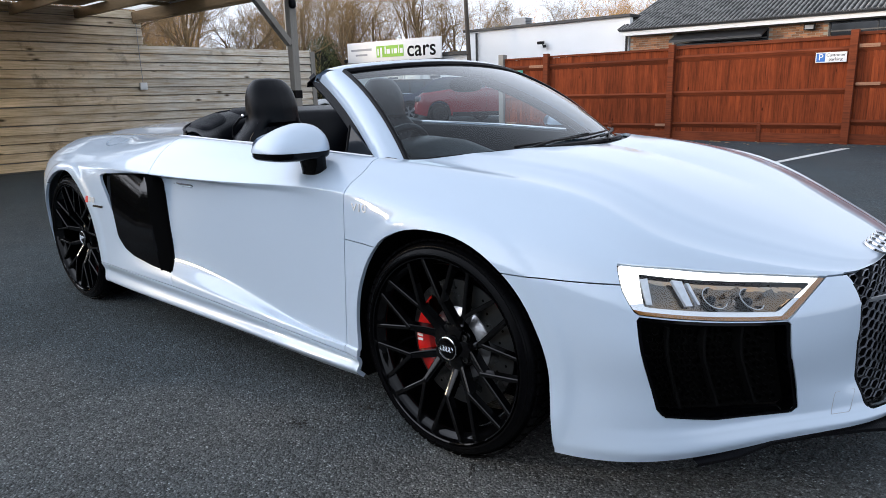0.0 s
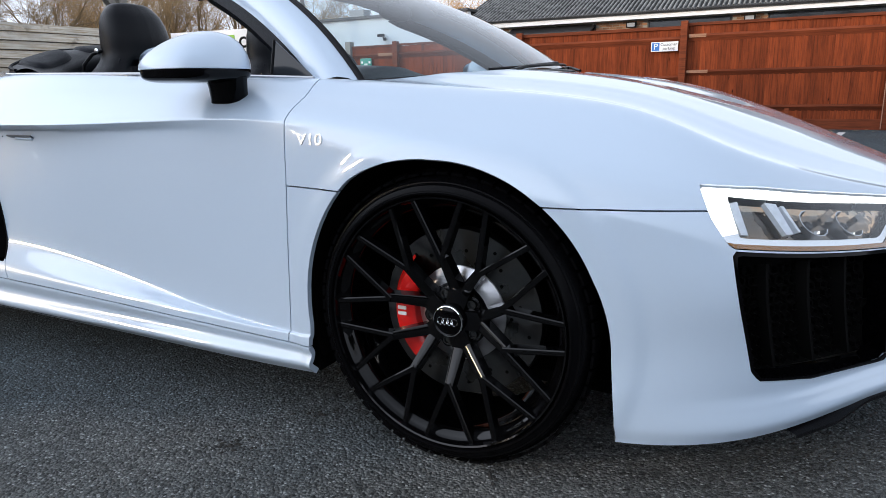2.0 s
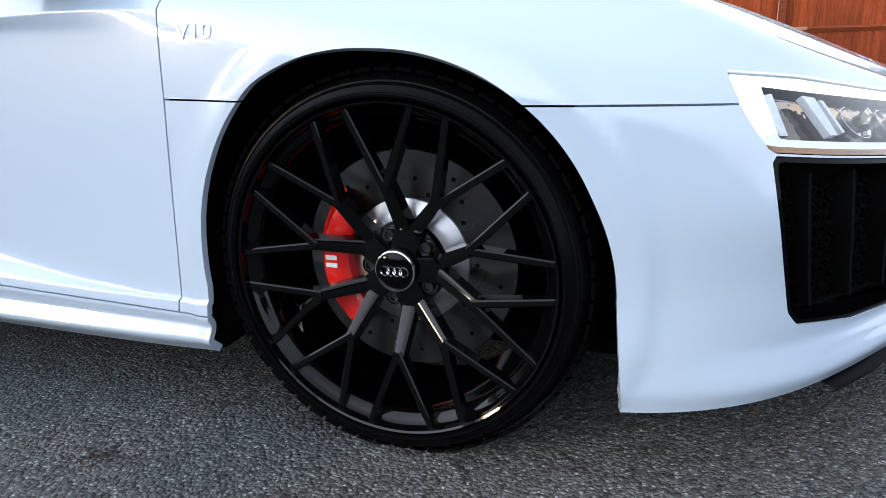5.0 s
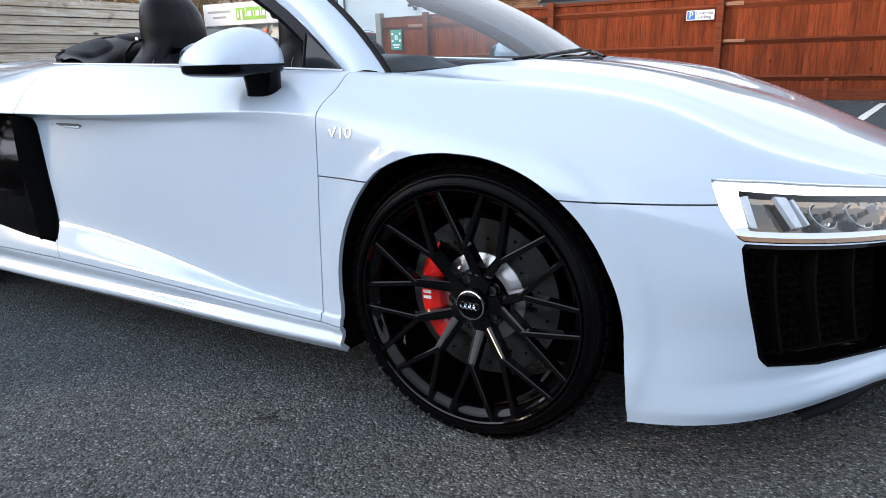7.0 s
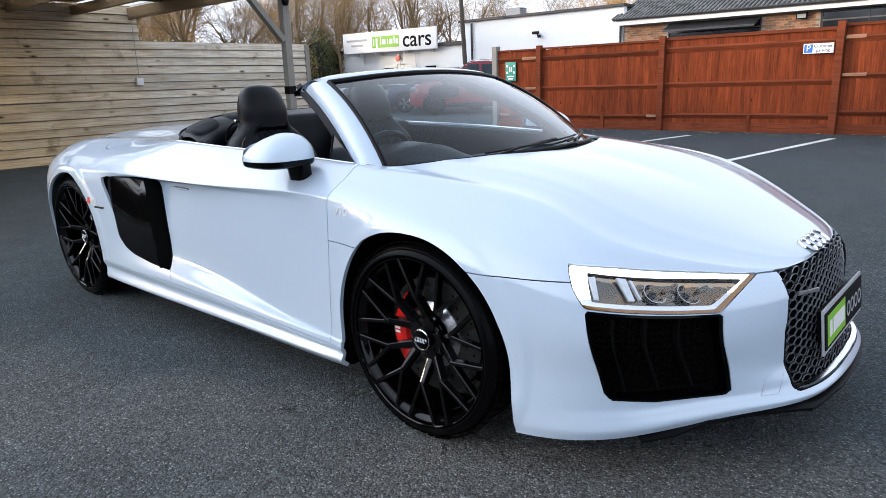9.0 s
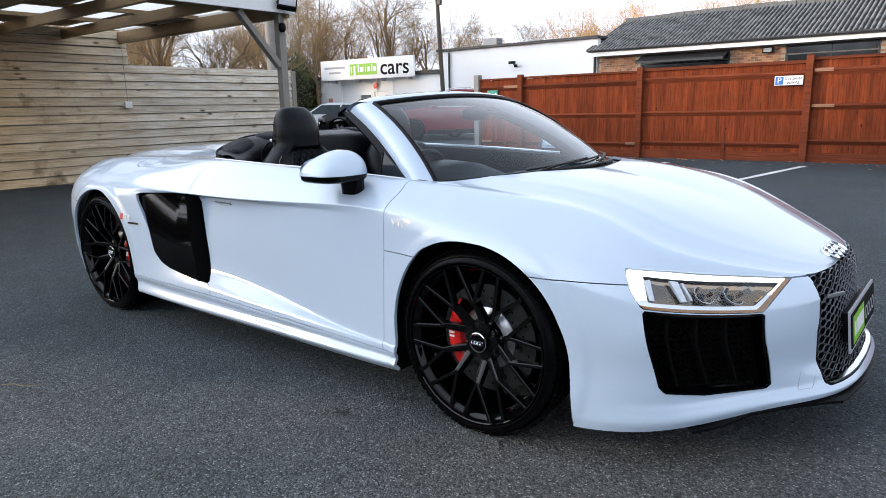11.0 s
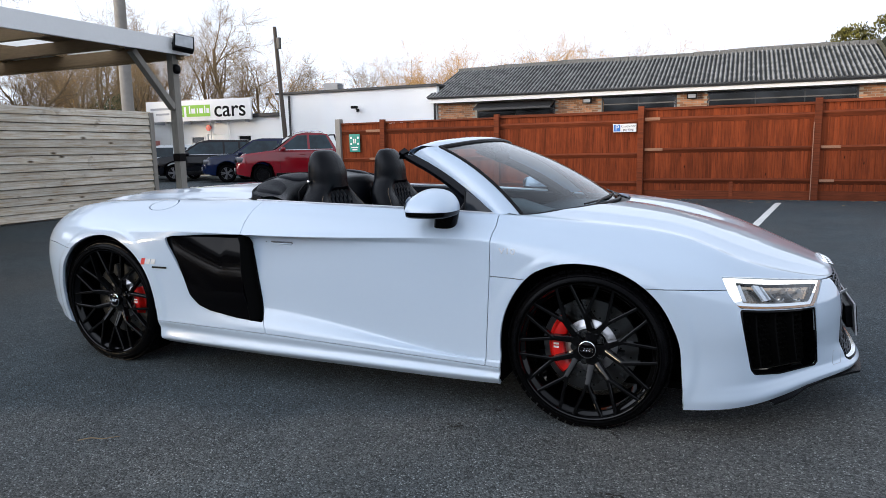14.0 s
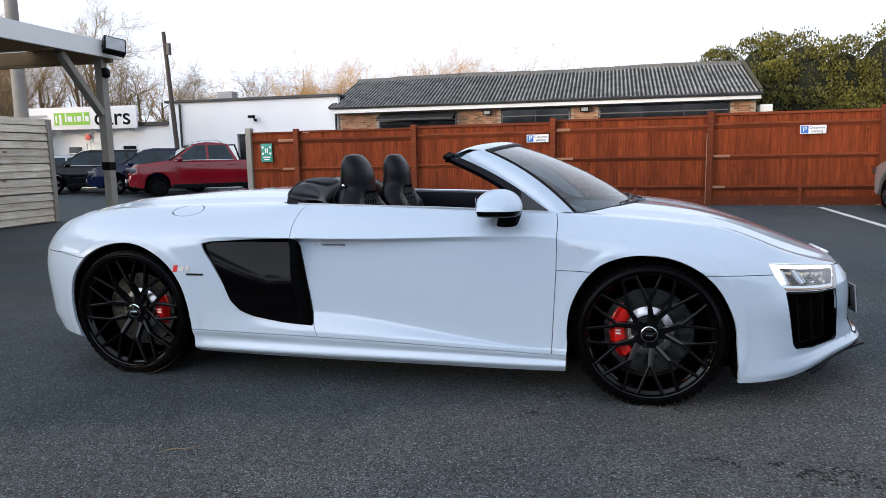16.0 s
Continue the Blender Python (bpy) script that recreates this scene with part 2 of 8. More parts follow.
def lathe(bm, profile, seg=48, m=None, arc=(0, 360)):
    """A profile of (radius, height) turned round the local z axis."""
    m = m or Matrix()
    full = abs(arc[1] - arc[0]) >= 359.9
    n = seg if full else seg + 1
    rows = []
    for k in range(n):
        a = radians(arc[0] + (arc[1] - arc[0]) * k / seg)
        rows.append([bm.verts.new(m @ Vector((r * math.cos(a), r * math.sin(a), h))) for r, h in profile])
    for k in range(seg):
        a, b = rows[k], rows[(k + 1) % n]
        for j in range(len(profile) - 1):
            bm.faces.new((a[j], b[j], b[j + 1], a[j + 1]))
    return bm


def tube(bm, pts, radii, seg=8, caps=True):
    pts = [Vector(p) for p in pts]
    if not hasattr(radii, "__len__"):
        radii = [radii] * len(pts)
    rows, side = [], None
    for k, p in enumerate(pts):
        d = (pts[min(k + 1, len(pts) - 1)] - pts[max(k - 1, 0)]).normalized()
        if side is None:
            side = d.orthogonal().normalized()
        side = (side - d * side.dot(d)).normalized()
        up = d.cross(side)
        rows.append([bm.verts.new(p + radii[k] * (math.cos(2 * math.pi * j / seg) * side + math.sin(2 * math.pi * j / seg) * up)) for j in range(seg)])
    for a, b in zip(rows, rows[1:]):
        for j in range(seg):
            bm.faces.new((a[j], a[(j + 1) % seg], b[(j + 1) % seg], b[j]))
    if caps:
        bm.faces.new(rows[0][::-1])
        bm.faces.new(rows[-1])
    return bm


def prism(bm, poly, thick, m=None, bevel=0.0):
    """A polygon in the local xy plane, thick along local z."""
    m = m or Matrix()
    a = [bm.verts.new(m @ Vector((x, y, 0))) for x, y in poly]
    b = [bm.verts.new(m @ Vector((x, y, thick))) for x, y in poly]
    n = len(poly)
    fs = [bm.faces.new(a[::-1]), bm.faces.new(b)]
    fs += [bm.faces.new((a[k], a[(k + 1) % n], b[(k + 1) % n], b[k])) for k in range(n)]
    if bevel:
        bmesh.ops.bevel(bm, geom=list({e for f in fs for e in f.edges}), offset=bevel, segments=2, profile=0.7, affect="EDGES")
    return bm


def shell(bm, grid, thick=0.0, closed_u=False):
    """A grid of points (rows of equal length) as a sheet, with thickness inwards along its normals."""
    g = np.asarray(grid, float)
    n, k = g.shape[:2]
    rows = [[bm.verts.new(p) for p in r] for r in g]
    for i in range(n if closed_u else n - 1):
        for j in range(k - 1):
            bm.faces.new((rows[i][j], rows[(i + 1) % n][j], rows[(i + 1) % n][j + 1], rows[i][j + 1]))
    if thick:
        bm.normal_update()
        inner = [[bm.verts.new(v.co - v.normal * thick) for v in r] for r in rows]
        for i in range(n - 1):
            for j in range(k - 1):
                bm.faces.new((inner[i][j], inner[i][j + 1], inner[i + 1][j + 1], inner[i + 1][j]))
        for i in range(n - 1):
            bm.faces.new((rows[i][0], inner[i][0], inner[i + 1][0], rows[i + 1][0]))
            bm.faces.new((rows[i][-1], rows[i + 1][-1], inner[i + 1][-1], inner[i][-1]))
        for j in range(k - 1):
            bm.faces.new((rows[0][j], rows[0][j + 1], inner[0][j + 1], inner[0][j]))
            bm.faces.new((rows[-1][j], inner[-1][j], inner[-1][j + 1], rows[-1][j + 1]))
    return bm


def spline(keys, vals, t):
    """Natural cubic spline through vals at keys, read at t; vals may have columns."""
    keys, vals = np.asarray(keys, float), np.asarray(vals, float)
    n, h = len(keys), np.diff(keys)
    a, r = np.zeros((n, n)), np.zeros((n,) + vals.shape[1:])
    a[0, 0] = a[-1, -1] = 1
    for k in range(1, n - 1):
        a[k, k - 1], a[k, k], a[k, k + 1] = h[k - 1], 2 * (h[k - 1] + h[k]), h[k]
        r[k] = 6 * ((vals[k + 1] - vals[k]) / h[k] - (vals[k] - vals[k - 1]) / h[k - 1])
    c = np.linalg.solve(a, r)
    i = np.clip(np.searchsorted(keys, t) - 1, 0, n - 2)
    sh = (len(i),) + (1,) * (vals.ndim - 1)
    hh, u, w = h[i].reshape(sh), (keys[i + 1] - t).reshape(sh), (t - keys[i]).reshape(sh)
    return (c[i] * u**3 + c[i + 1] * w**3) / (6 * hh) + (vals[i] / hh - c[i] * hh / 6) * u + (vals[i + 1] / hh - c[i + 1] * hh / 6) * w


def soft(keys, vals, t):
    """Monotone cubic through vals (rows) at keys."""
    keys, v = np.asarray(keys, float), np.asarray(vals, float)
    h = np.diff(keys)[:, None]
    d = np.diff(v, axis=0) / h
    m = np.zeros_like(v)
    w1, w2 = 2 * h[1:] + h[:-1], h[1:] + 2 * h[:-1]
    ok = d[:-1] * d[1:] > 0
    with np.errstate(all="ignore"):
        m[1:-1] = np.where(ok, (w1 + w2) / (w1 / d[:-1] + w2 / d[1:]), 0)
    m[0], m[-1] = d[0], d[-1]
    i = np.clip(np.searchsorted(keys, t) - 1, 0, len(keys) - 2)
    hh, u = h[i], ((t - keys[i])[:, None]) / h[i]
    return (1 + 2 * u) * (1 - u) ** 2 * v[i] + u * (1 - u) ** 2 * hh * m[i] + u * u * (3 - 2 * u) * v[i + 1] + u * u * (u - 1) * hh * m[i + 1]


def sd_poly(px, pz, poly):
    """Signed distance to a polygon, negative inside."""
    poly = np.asarray(poly, float)
    d, inside = np.full(len(px), 1e9), np.zeros(len(px), bool)
    for (ax, az), (bx, bz) in zip(poly, np.roll(poly, -1, axis=0)):
        ex, ez, wx, wz = bx - ax, bz - az, px - ax, pz - az
        k = np.clip((wx * ex + wz * ez) / (ex * ex + ez * ez), 0, 1)
        d = np.minimum(d, np.hypot(wx - k * ex, wz - k * ez))
        cross = ((az > pz) != (bz > pz)) & (px < (bx - ax) * (pz - az) / np.where(bz == az, 1e-9, bz - az) + ax)
        inside ^= cross
    return np.where(inside, -d, d)


# ---- the sports car: body skin ----
# x forward from the front axle, y to its left, z up; the near flank is at y < 0
FRONT_AXLE, REAR_AXLE, R_FRONT, R_REAR = 0.0, -2.65, 0.328, 0.342
car = thing("sports_car", "white open-top two-seat sports car with black wheels, parked on the asphalt", "car")

# plan outline by station, from the tail's middle round the flank to the nose's middle, and the way inwards
OUT_X = [-3.43, -3.41, -3.30, -3.035, -2.65, -2.20, -1.62, -1.00, -0.42, 0.00, 0.38, 0.62, 0.86, 0.985, 1.03]
OUT_Y = [0.0, -0.45, -0.80, -0.935, -0.968, -0.960, -0.940, -0.925, -0.930, -0.945, -0.918, -0.826, -0.56, -0.355, 0.0]
INW_X = [1, 1, 0.8, 0.2, 0, 0, 0, 0, 0, 0, -0.1, -0.55, -0.85, -0.97, -1]
# feature lines from the sill up to the crest: inset from the outline and height
LINES = [
    ([0.20, 0.18, 0.12, 0.06, 0.06, 0.055, 0.045, 0.035, 0.035, 0.04, 0.012, 0.02, 0.0, -0.025, -0.03],
     [0.20, 0.19, 0.17, 0.18, 0.16, 0.150, 0.138, 0.136, 0.140, 0.14, 0.128, 0.140, 0.186, 0.202, 0.196]),
    ([0.12, 0.10, 0.07, 0.03, 0.02, 0.012, 0.004, 0.000, 0.010, 0.02, 0.006, 0.008, -0.006, -0.03, -0.04],
     [0.24, 0.23, 0.21, 0.20, 0.19, 0.185, 0.175, 0.172, 0.172, 0.17, 0.165, 0.172, 0.206, 0.217, 0.212]),
    ([0.05, 0.04, 0.03, 0.015, 0.01, 0.008, 0.008, 0.004, 0.012, 0.01, 0.006, 0.018, 0.012, -0.006, -0.015],
     [0.32, 0.31, 0.30, 0.29, 0.28, 0.270, 0.252, 0.234, 0.218, 0.22, 0.225, 0.235, 0.246, 0.246, 0.246]),
    ([0.02, 0.02, 0.02, 0.005, 0.00, 0.010, 0.048, 0.046, 0.018, 0.01, 0.012, 0.014, 0.01, 0.02, 0.02],
     [0.42, 0.42, 0.41, 0.40, 0.40, 0.395, 0.385, 0.305, 0.250, 0.30, 0.31, 0.32, 0.32, 0.32, 0.32]),
    ([0.00, 0.00, 0.01, 0.000, 0.00, 0.004, 0.052, 0.034, 0.012, 0.002, 0.008, 0.00, 0.00, 0.02, 0.03],
     [0.56, 0.56, 0.55, 0.54, 0.54, 0.540, 0.540, 0.530, 0.520, 0.50, 0.46, 0.43, 0.42, 0.42, 0.42]),
    ([0.01, 0.01, 0.02, 0.010, 0.008, 0.004, 0.060, 0.030, 0.010, 0.004, 0.014, 0.016, 0.01, 0.03, 0.04],
     [0.66, 0.66, 0.65, 0.65, 0.66, 0.702, 0.724, 0.730, 0.718, 0.65, 0.58, 0.53, 0.51, 0.51, 0.51]),
    ([0.05, 0.05, 0.06, 0.04, 0.03, 0.014, 0.004, 0.004, 0.014, 0.022, 0.04, 0.05, 0.05, 0.05, 0.055],
     [0.74, 0.74, 0.73, 0.735, 0.74, 0.750, 0.748, 0.756, 0.760, 0.71, 0.645, 0.60, 0.565, 0.55, 0.55]),
    ([0.14, 0.14, 0.13, 0.13, 0.13, 0.130, 0.085, 0.090, 0.100, 0.110, 0.11, 0.085, 0.07, 0.065, 0.065],
     [0.82, 0.82, 0.80, 0.815, 0.825, 0.840, 0.852, 0.835, 0.820, 0.774, 0.71, 0.645, 0.588, 0.568, 0.566]),
    ([0.20, 0.20, 0.22, 0.25, 0.28, 0.29, 0.165, 0.165, 0.190, 0.23, 0.22, 0.15, 0.095, 0.085, 0.085],
     [0.85, 0.85, 0.84, 0.865, 0.885, 0.893, 0.902, 0.880, 0.860, 0.828, 0.776, 0.704, 0.618, 0.584, 0.580]),
]
# the lower flank stands a little further out between the wheels
for r_, gain in ((0, 1.0), (1, 1.0), (2, 1.0), (3, 0.8), (4, 0.4)):
    for k_, x_ in enumerate(OUT_X):
        if -2.3 < x_ < -0.3:
            LINES[r_][0][k_] -= 0.018 * gain
# an upright flange above the sill's shut line, and a hollow along the sill below it
mixed = lambda a_, b_, k_: [p * (1 - k_) + q * k_ for p, q in zip(a_, b_)]  # noqa: E731
flank = [1.0 if -2.3 < x_ < -0.3 else 0.0 for x_ in OUT_X]
fl_in, fl_z = mixed(LINES[2][0], LINES[3][0], 0.3), mixed(LINES[2][1], LINES[3][1], 0.3)
fl_in = [p * (1 - w_) + (q + 0.002) * w_ for p, q, w_ in zip(fl_in, LINES[2][0], flank)]
fl_z = [p * (1 - w_) + (q + 0.026) * w_ for p, q, w_ in zip(fl_z, LINES[2][1], flank)]
LINES.insert(3, (fl_in, fl_z))
ho_in, ho_z = mixed(LINES[1][0], LINES[2][0], 0.55), mixed(LINES[1][1], LINES[2][1], 0.55)
LINES.insert(2, ([p + 0.011 * w_ for p, w_ in zip(ho_in, flank)], ho_z))
SHOULDER = 8
CREST = len(LINES) + 1
# the middle line of bonnet and rear deck
MID_X = [-3.22, -3.18, -3.08, -2.90, -2.60, -2.20, -1.70, -1.00, -0.45, 0.00, 0.33, 0.55, 0.76, 0.89, 0.96]
MID_Z = [0.868, 0.87, 0.885, 0.91, 0.935, 0.955, 0.93, 0.90, 0.89, 0.868, 0.812, 0.752, 0.672, 0.617, 0.585]


def body_grid(ns=440, nv=176):
    ox, oy, ix = np.array(OUT_X), np.array(OUT_Y), np.array(INW_X, float)
    iy = np.sqrt(np.clip(1 - ix**2, 0, 1))
    ctrl = [np.stack([ox + ix * np.array(d), np.minimum(oy + iy * np.array(d), 0), np.array(z)], -1) for d, z in LINES]
    mid = np.stack([MID_X, np.zeros(len(MID_X)), MID_Z], -1)
    top = ctrl[-1]
    for k, lift in ((0.05, -0.001), (0.18, 0.0090), (0.25, 0.0165), (0.31, 0.0185), (0.50, 0.0235), (0.75, 0.0150)):
        row = top * (1 - k) + mid * k
        width = np.clip(-top[:, 1:2] / 0.7, 0, 1)
        row[:, 2:] += lift * width
        ctrl.append(row)
    ctrl.append(mid)
    ctrl = np.array(ctrl)
    # two rows close to the shoulder line keep it crisp along door and quarter, and leave the front wing soft
    at = np.array([SHOULDER - 0.2, SHOULDER + 0.2])
    smooth = np.stack([soft(np.arange(len(ctrl)), ctrl[:, k], at) for k in range(len(ox))], 1)
    straight = np.stack([ctrl[SHOULDER] * 0.8 + ctrl[SHOULDER - 1] * 0.2, ctrl[SHOULDER] * 0.8 + ctrl[SHOULDER + 1] * 0.2])
    crisp = ((ox > -1.9) & (ox < -0.5))[None, :, None]
    near = np.where(crisp, straight, smooth)
    ctrl = np.concatenate([ctrl[:SHOULDER], near[:1], ctrl[SHOULDER:SHOULDER + 1], near[1:], ctrl[SHOULDER + 1:]])
    key = np.r_[0, np.cumsum(np.hypot(np.diff(ox), np.diff(oy)))]
    s = np.linspace(0, key[-1], ns)
    rows = np.array([spline(key, c, s) for c in ctrl])
    vk = np.r_[0, np.cumsum(np.linalg.norm(np.diff(ctrl[:, 4:11], axis=0), axis=-1).mean(1))]
    v = np.interp(np.linspace(0, len(ctrl) - 1, nv), np.arange(len(ctrl)), vk)
    pts = np.stack([soft(vk, rows[:, k], v) for k in range(ns)])
    lev = np.interp(v, vk, np.arange(len(ctrl)))
    att = np.concatenate([pts, np.broadcast_to(lev[None, :, None], (ns, nv, 1))], -1).reshape(-1, 4)
    att[:, 1] = np.minimum(att[:, 1], 0)
    faces = [(i * nv + j, (i + 1) * nv + j, (i + 1) * nv + j + 1, i * nv + j + 1) for i in range(ns - 1) for j in range(nv - 1)]
    return att, faces


class Skin:
    """A sheet of faces that can be cut along lines given as signed functions of x, y, z and level."""

    def __init__(self, att, faces):
        self.att, self.faces = att, faces

    def cut(self, faces, f):
        val = f(self.att)
        extra, cache, base = [], {}, len(self.att)
        ins, outs = [], []

        def cross(a, b):
            k = (a, b) if a < b else (b, a)
            if k not in cache:
                p, q = k
                w = val[p] / (val[p] - val[q])
                cache[k] = base + len(extra)
                extra.append(self.att[p] * (1 - w) + self.att[q] * w)
            return cache[k]

        neg = val <= 0
        for fc in faces:
            c = sum(1 for i in fc if neg[i])
            if c == len(fc):
                ins.append(fc)
            elif c == 0:
                outs.append(fc)
            else:
                a, b = [], []
                for i, j in zip(fc, fc[1:] + fc[:1]):
                    (a if neg[i] else b).append(i)
                    if neg[i] != neg[j]:
                        k = cross(i, j)
                        a.append(k)
                        b.append(k)
                if len(a) > 2:
                    ins.append(tuple(a))
                if len(b) > 2:
                    outs.append(tuple(b))
        if extra:
            self.att = np.concatenate([self.att, np.array(extra)])
        return ins, outs

    def take(self, f, gap=0.0016):
        """Removes the panel where f < 0, with a shut line round it."""
        ins, rest = self.cut(self.faces, lambda a: f(a) + gap)
        _, self.faces = self.cut(rest, lambda a: f(a) - gap)
        return ins


def side(poly, lo=-1, hi=CREST + 0.001):
    poly = np.asarray(poly, float)

    def f(a):
        d = sd_poly(a[:, 0], a[:, 2], poly)
        return np.where((a[:, 3] >= lo) & (a[:, 3] <= hi), d, np.maximum(d, 0.02))

    return f


def panel(name, skin, faces, material, parent, label="", flange=0.014, both=True, out=0.0):
    """Two mirrored panels with turned-in edges."""
    idx = sorted({i for f in faces for i in f})
    at = {i: k for k, i in enumerate(idx)}
    pts = skin.att[idx, :3]
    fcs = [tuple(at[i] for i in f) for f in faces]
    made = []
    for mirror in ((False, True) if both else (False,)):
        bm = b_new()
        vs = [bm.verts.new((x, -y if mirror else y, z)) for x, y, z in pts]
        for f in fcs:
            try:
                bm.faces.new([vs[i] for i in (f if mirror else f[::-1])][::-1])
            except ValueError:
                pass
        bmesh.ops.remove_doubles(bm, verts=bm.verts, dist=0.00025)
        bm.normal_update()
        if out:
            for v in bm.verts:
                v.co += v.normal * out
        if flange:
            rim = [e for e in bm.edges if e.is_boundary]
            inner = {}
            for e in rim:
                for v in e.verts:
                    if v not in inner and abs(v.co.y) > 0.002:
                        inner[v] = (v.co - v.normal * flange, v)
            new_v = {v: bm.verts.new(c) for v, (c, _) in inner.items()}
            for e in rim:
                a, b = e.verts
                if a in new_v and b in new_v:
                    loop = e.link_loops[0]
                    a, b = loop.vert, loop.link_loop_next.vert
                    bm.faces.new((b, a, new_v[a], new_v[b]))
                    e.smooth = False
        me_name = name
        made.append(part(me_name, bm, material, parent, label))
    return made


att0, faces0 = body_grid()
# raised lips round the wheel arches
for cx_, cz_, rr_ in ((0.004, 0.325, 0.366), (-2.640, 0.340, 0.376)):
    gap_ = np.hypot(att0[:, 0] - cx_, att0[:, 2] - cz_) - rr_
    lip_ = np.clip((0.062 - gap_) / 0.026, 0, 1)
    att0[:, 1] -= 0.006 * lip_ * lip_ * (3 - 2 * lip_) * (att0[:, 1] < -0.78) * (att0[:, 3] < CREST - 0.5)
skin = Skin(att0, faces0)
# openings first: wheel arches, cockpit


def arch(cx, cz, angles, radii):
    def f(a):
        dx, dz = a[:, 0] - cx, a[:, 2] - cz
        ang = np.degrees(np.arctan2(dz, dx))
        ang = np.where(ang < -90, ang + 360, ang)
        return np.where(a[:, 3] < CREST, np.hypot(dx, dz) - np.interp(ang, angles, radii), 1)

    return f


_, skin.faces = skin.cut(skin.faces, arch(0.004, 0.325, [-8, 24, 51, 73, 92, 110, 126, 150, 176], [0.364, 0.352, 0.355, 0.358, 0.363, 0.376, 0.386, 0.374, 0.366]))
_, skin.faces = skin.cut(skin.faces, arch(-2.640, 0.340, [-8, 14, 45, 74, 100, 130, 150, 177], [0.372, 0.364, 0.372, 0.375, 0.379, 0.389, 0.387, 0.371]))
_, skin.faces = skin.cut(skin.faces, side([(0.366, 0.05), (0.380, 0.14), (0.364, 0.325), (0, 0.4), (-0.356, 0.325), (-0.368, 0.13), (-0.368, 0.05)]))
_, skin.faces = skin.cut(skin.faces, side([(-2.242, 0.05), (-2.246, 0.15), (-2.268, 0.34), (-2.6, 0.4), (-3.012, 0.34), (-2.93, 0.19), (-2.92, 0.05)]))


def cockpit(a):
    x, y = a[:, 0], -a[:, 1]
    edge_front = 0.025 - 0.36 * (y / 0.72) ** 2.2
    width = np.interp(x, [-2.0, -1.75, -1.3, -0.45, -0.30], [0.60, 0.745, 0.768, 0.742, 0.70])
    return np.where(a[:, 3] > CREST - 1.5, np.maximum.reduce([x - edge_front, -1.83 - 0.10 * (y / 0.7) ** 2 - x + 0.06, y - width]), 1)


_, skin.faces = skin.cut(skin.faces, cockpit)
# front lights, intakes and grille: real holes
HEADLIGHT = [(0.495, 0.645), (0.60, 0.634), (0.875, 0.583), (0.838, 0.503), (0.562, 0.532), (0.524, 0.585)]
INTAKE = [(0.563, 0.527), (0.842, 0.499), (0.852, 0.40), (0.866, 0.262), (0.855, 0.250), (0.72, 0.250), (0.628, 0.262), (0.612, 0.285)]


def front_region(poly):
    poly = np.asarray(poly, float)

    def f(a):
        return np.where((a[:, 0] > 0.45), sd_poly(a[:, 0], a[:, 2], poly), 1)

    return f


def grille_region(a):
    y, z = -a[:, 1], a[:, 2]
    edge = np.interp(z, [0.20, 0.235, 0.42, 0.56, 0.60], [0.32, 0.362, 0.378, 0.350, 0.340])
    return np.where((a[:, 0] > 0.8) & (a[:, 3] < CREST - 0.1), np.maximum.reduce([y - edge, 0.232 - z, z - 0.62]), 1)


headlight_faces = skin.take(front_region(HEADLIGHT), 0.001)
intake_faces = skin.take(front_region(INTAKE), 0.0005)
grille_faces = skin.take(grille_region, 0.0005)
deck_f = skin.take(lambda a: np.where(a[:, 0] < -1.5, CREST * 0.1 - a[:, 3] * 0.1, 1), 0.0015)
BLADE = [(-2.186, 0.716), (-2.150, 0.726), (-1.954, 0.737), (-1.704, 0.746), (-1.678, 0.70), (-1.624, 0.42), (-1.604, 0.312), (-1.762, 0.324), (-1.916, 0.350), (-1.985, 0.376), (-2.035, 0.425), (-2.084, 0.525), (-2.140, 0.625), (-2.180, 0.690)]
blade_f = skin.take(side(BLADE), 0.002)


def blade_edge(z):
    k = np.clip((0.742 - z) / (0.742 - 0.318), 0, 1)
    return np.interp(z, [0.312, 0.42, 0.70, 0.746], [-1.604, -1.624, -1.678, -1.704]) - 0.050 * np.sin(np.minimum(k * 2.4, 1.571)) - 0.004


blade_f, _ = skin.cut(blade_f, lambda a: a[:, 0] - blade_edge(a[:, 2]))
for i in {i for f in blade_f for i in f}:
    rise_, fwd_ = skin.att[i, 2] - 0.47, min(max((skin.att[i, 0] + 2.19) / 0.35, 0.0), 1.0)
    foot_ = min(max((skin.att[i, 2] - 0.31) / 0.13, 0.0), 1.0)
    flush_ = (skin.att[i, 1] - 0.003) * (1 - foot_)
    skin.att[i, 1] = flush_ + foot_ * (-0.963 + 0.30 * min(rise_, 0.0) ** 2 + (0.08 + 0.07 * fwd_) * rise_ + (0.25 + 0.15 * fwd_) * max(rise_, 0.0) ** 2)
DOOR = [(-0.425, 1.0), (-0.420, 0.86), (-0.409, 0.815), (-0.411, 0.616), (-0.430, 0.2225), (-0.98, 0.239), (-1.576, 0.2575), (-1.60, 0.312), (-1.62, 0.42), (-1.674, 0.70), (-1.708, 0.748), (-1.711, 0.80), (-1.695, 0.865), (-1.665, 0.91), (-1.62, 1.0)]
door_f = skin.take(side(DOOR, hi=99))
sill_f = skin.take(side([(-2.4, 0.0), (-2.4, 0.278), (-2.274, 0.2755), (-1.576, 0.2575), (-0.98, 0.239), (-0.43, 0.2225), (-0.2, 0.218), (-0.2, 0.0)]))
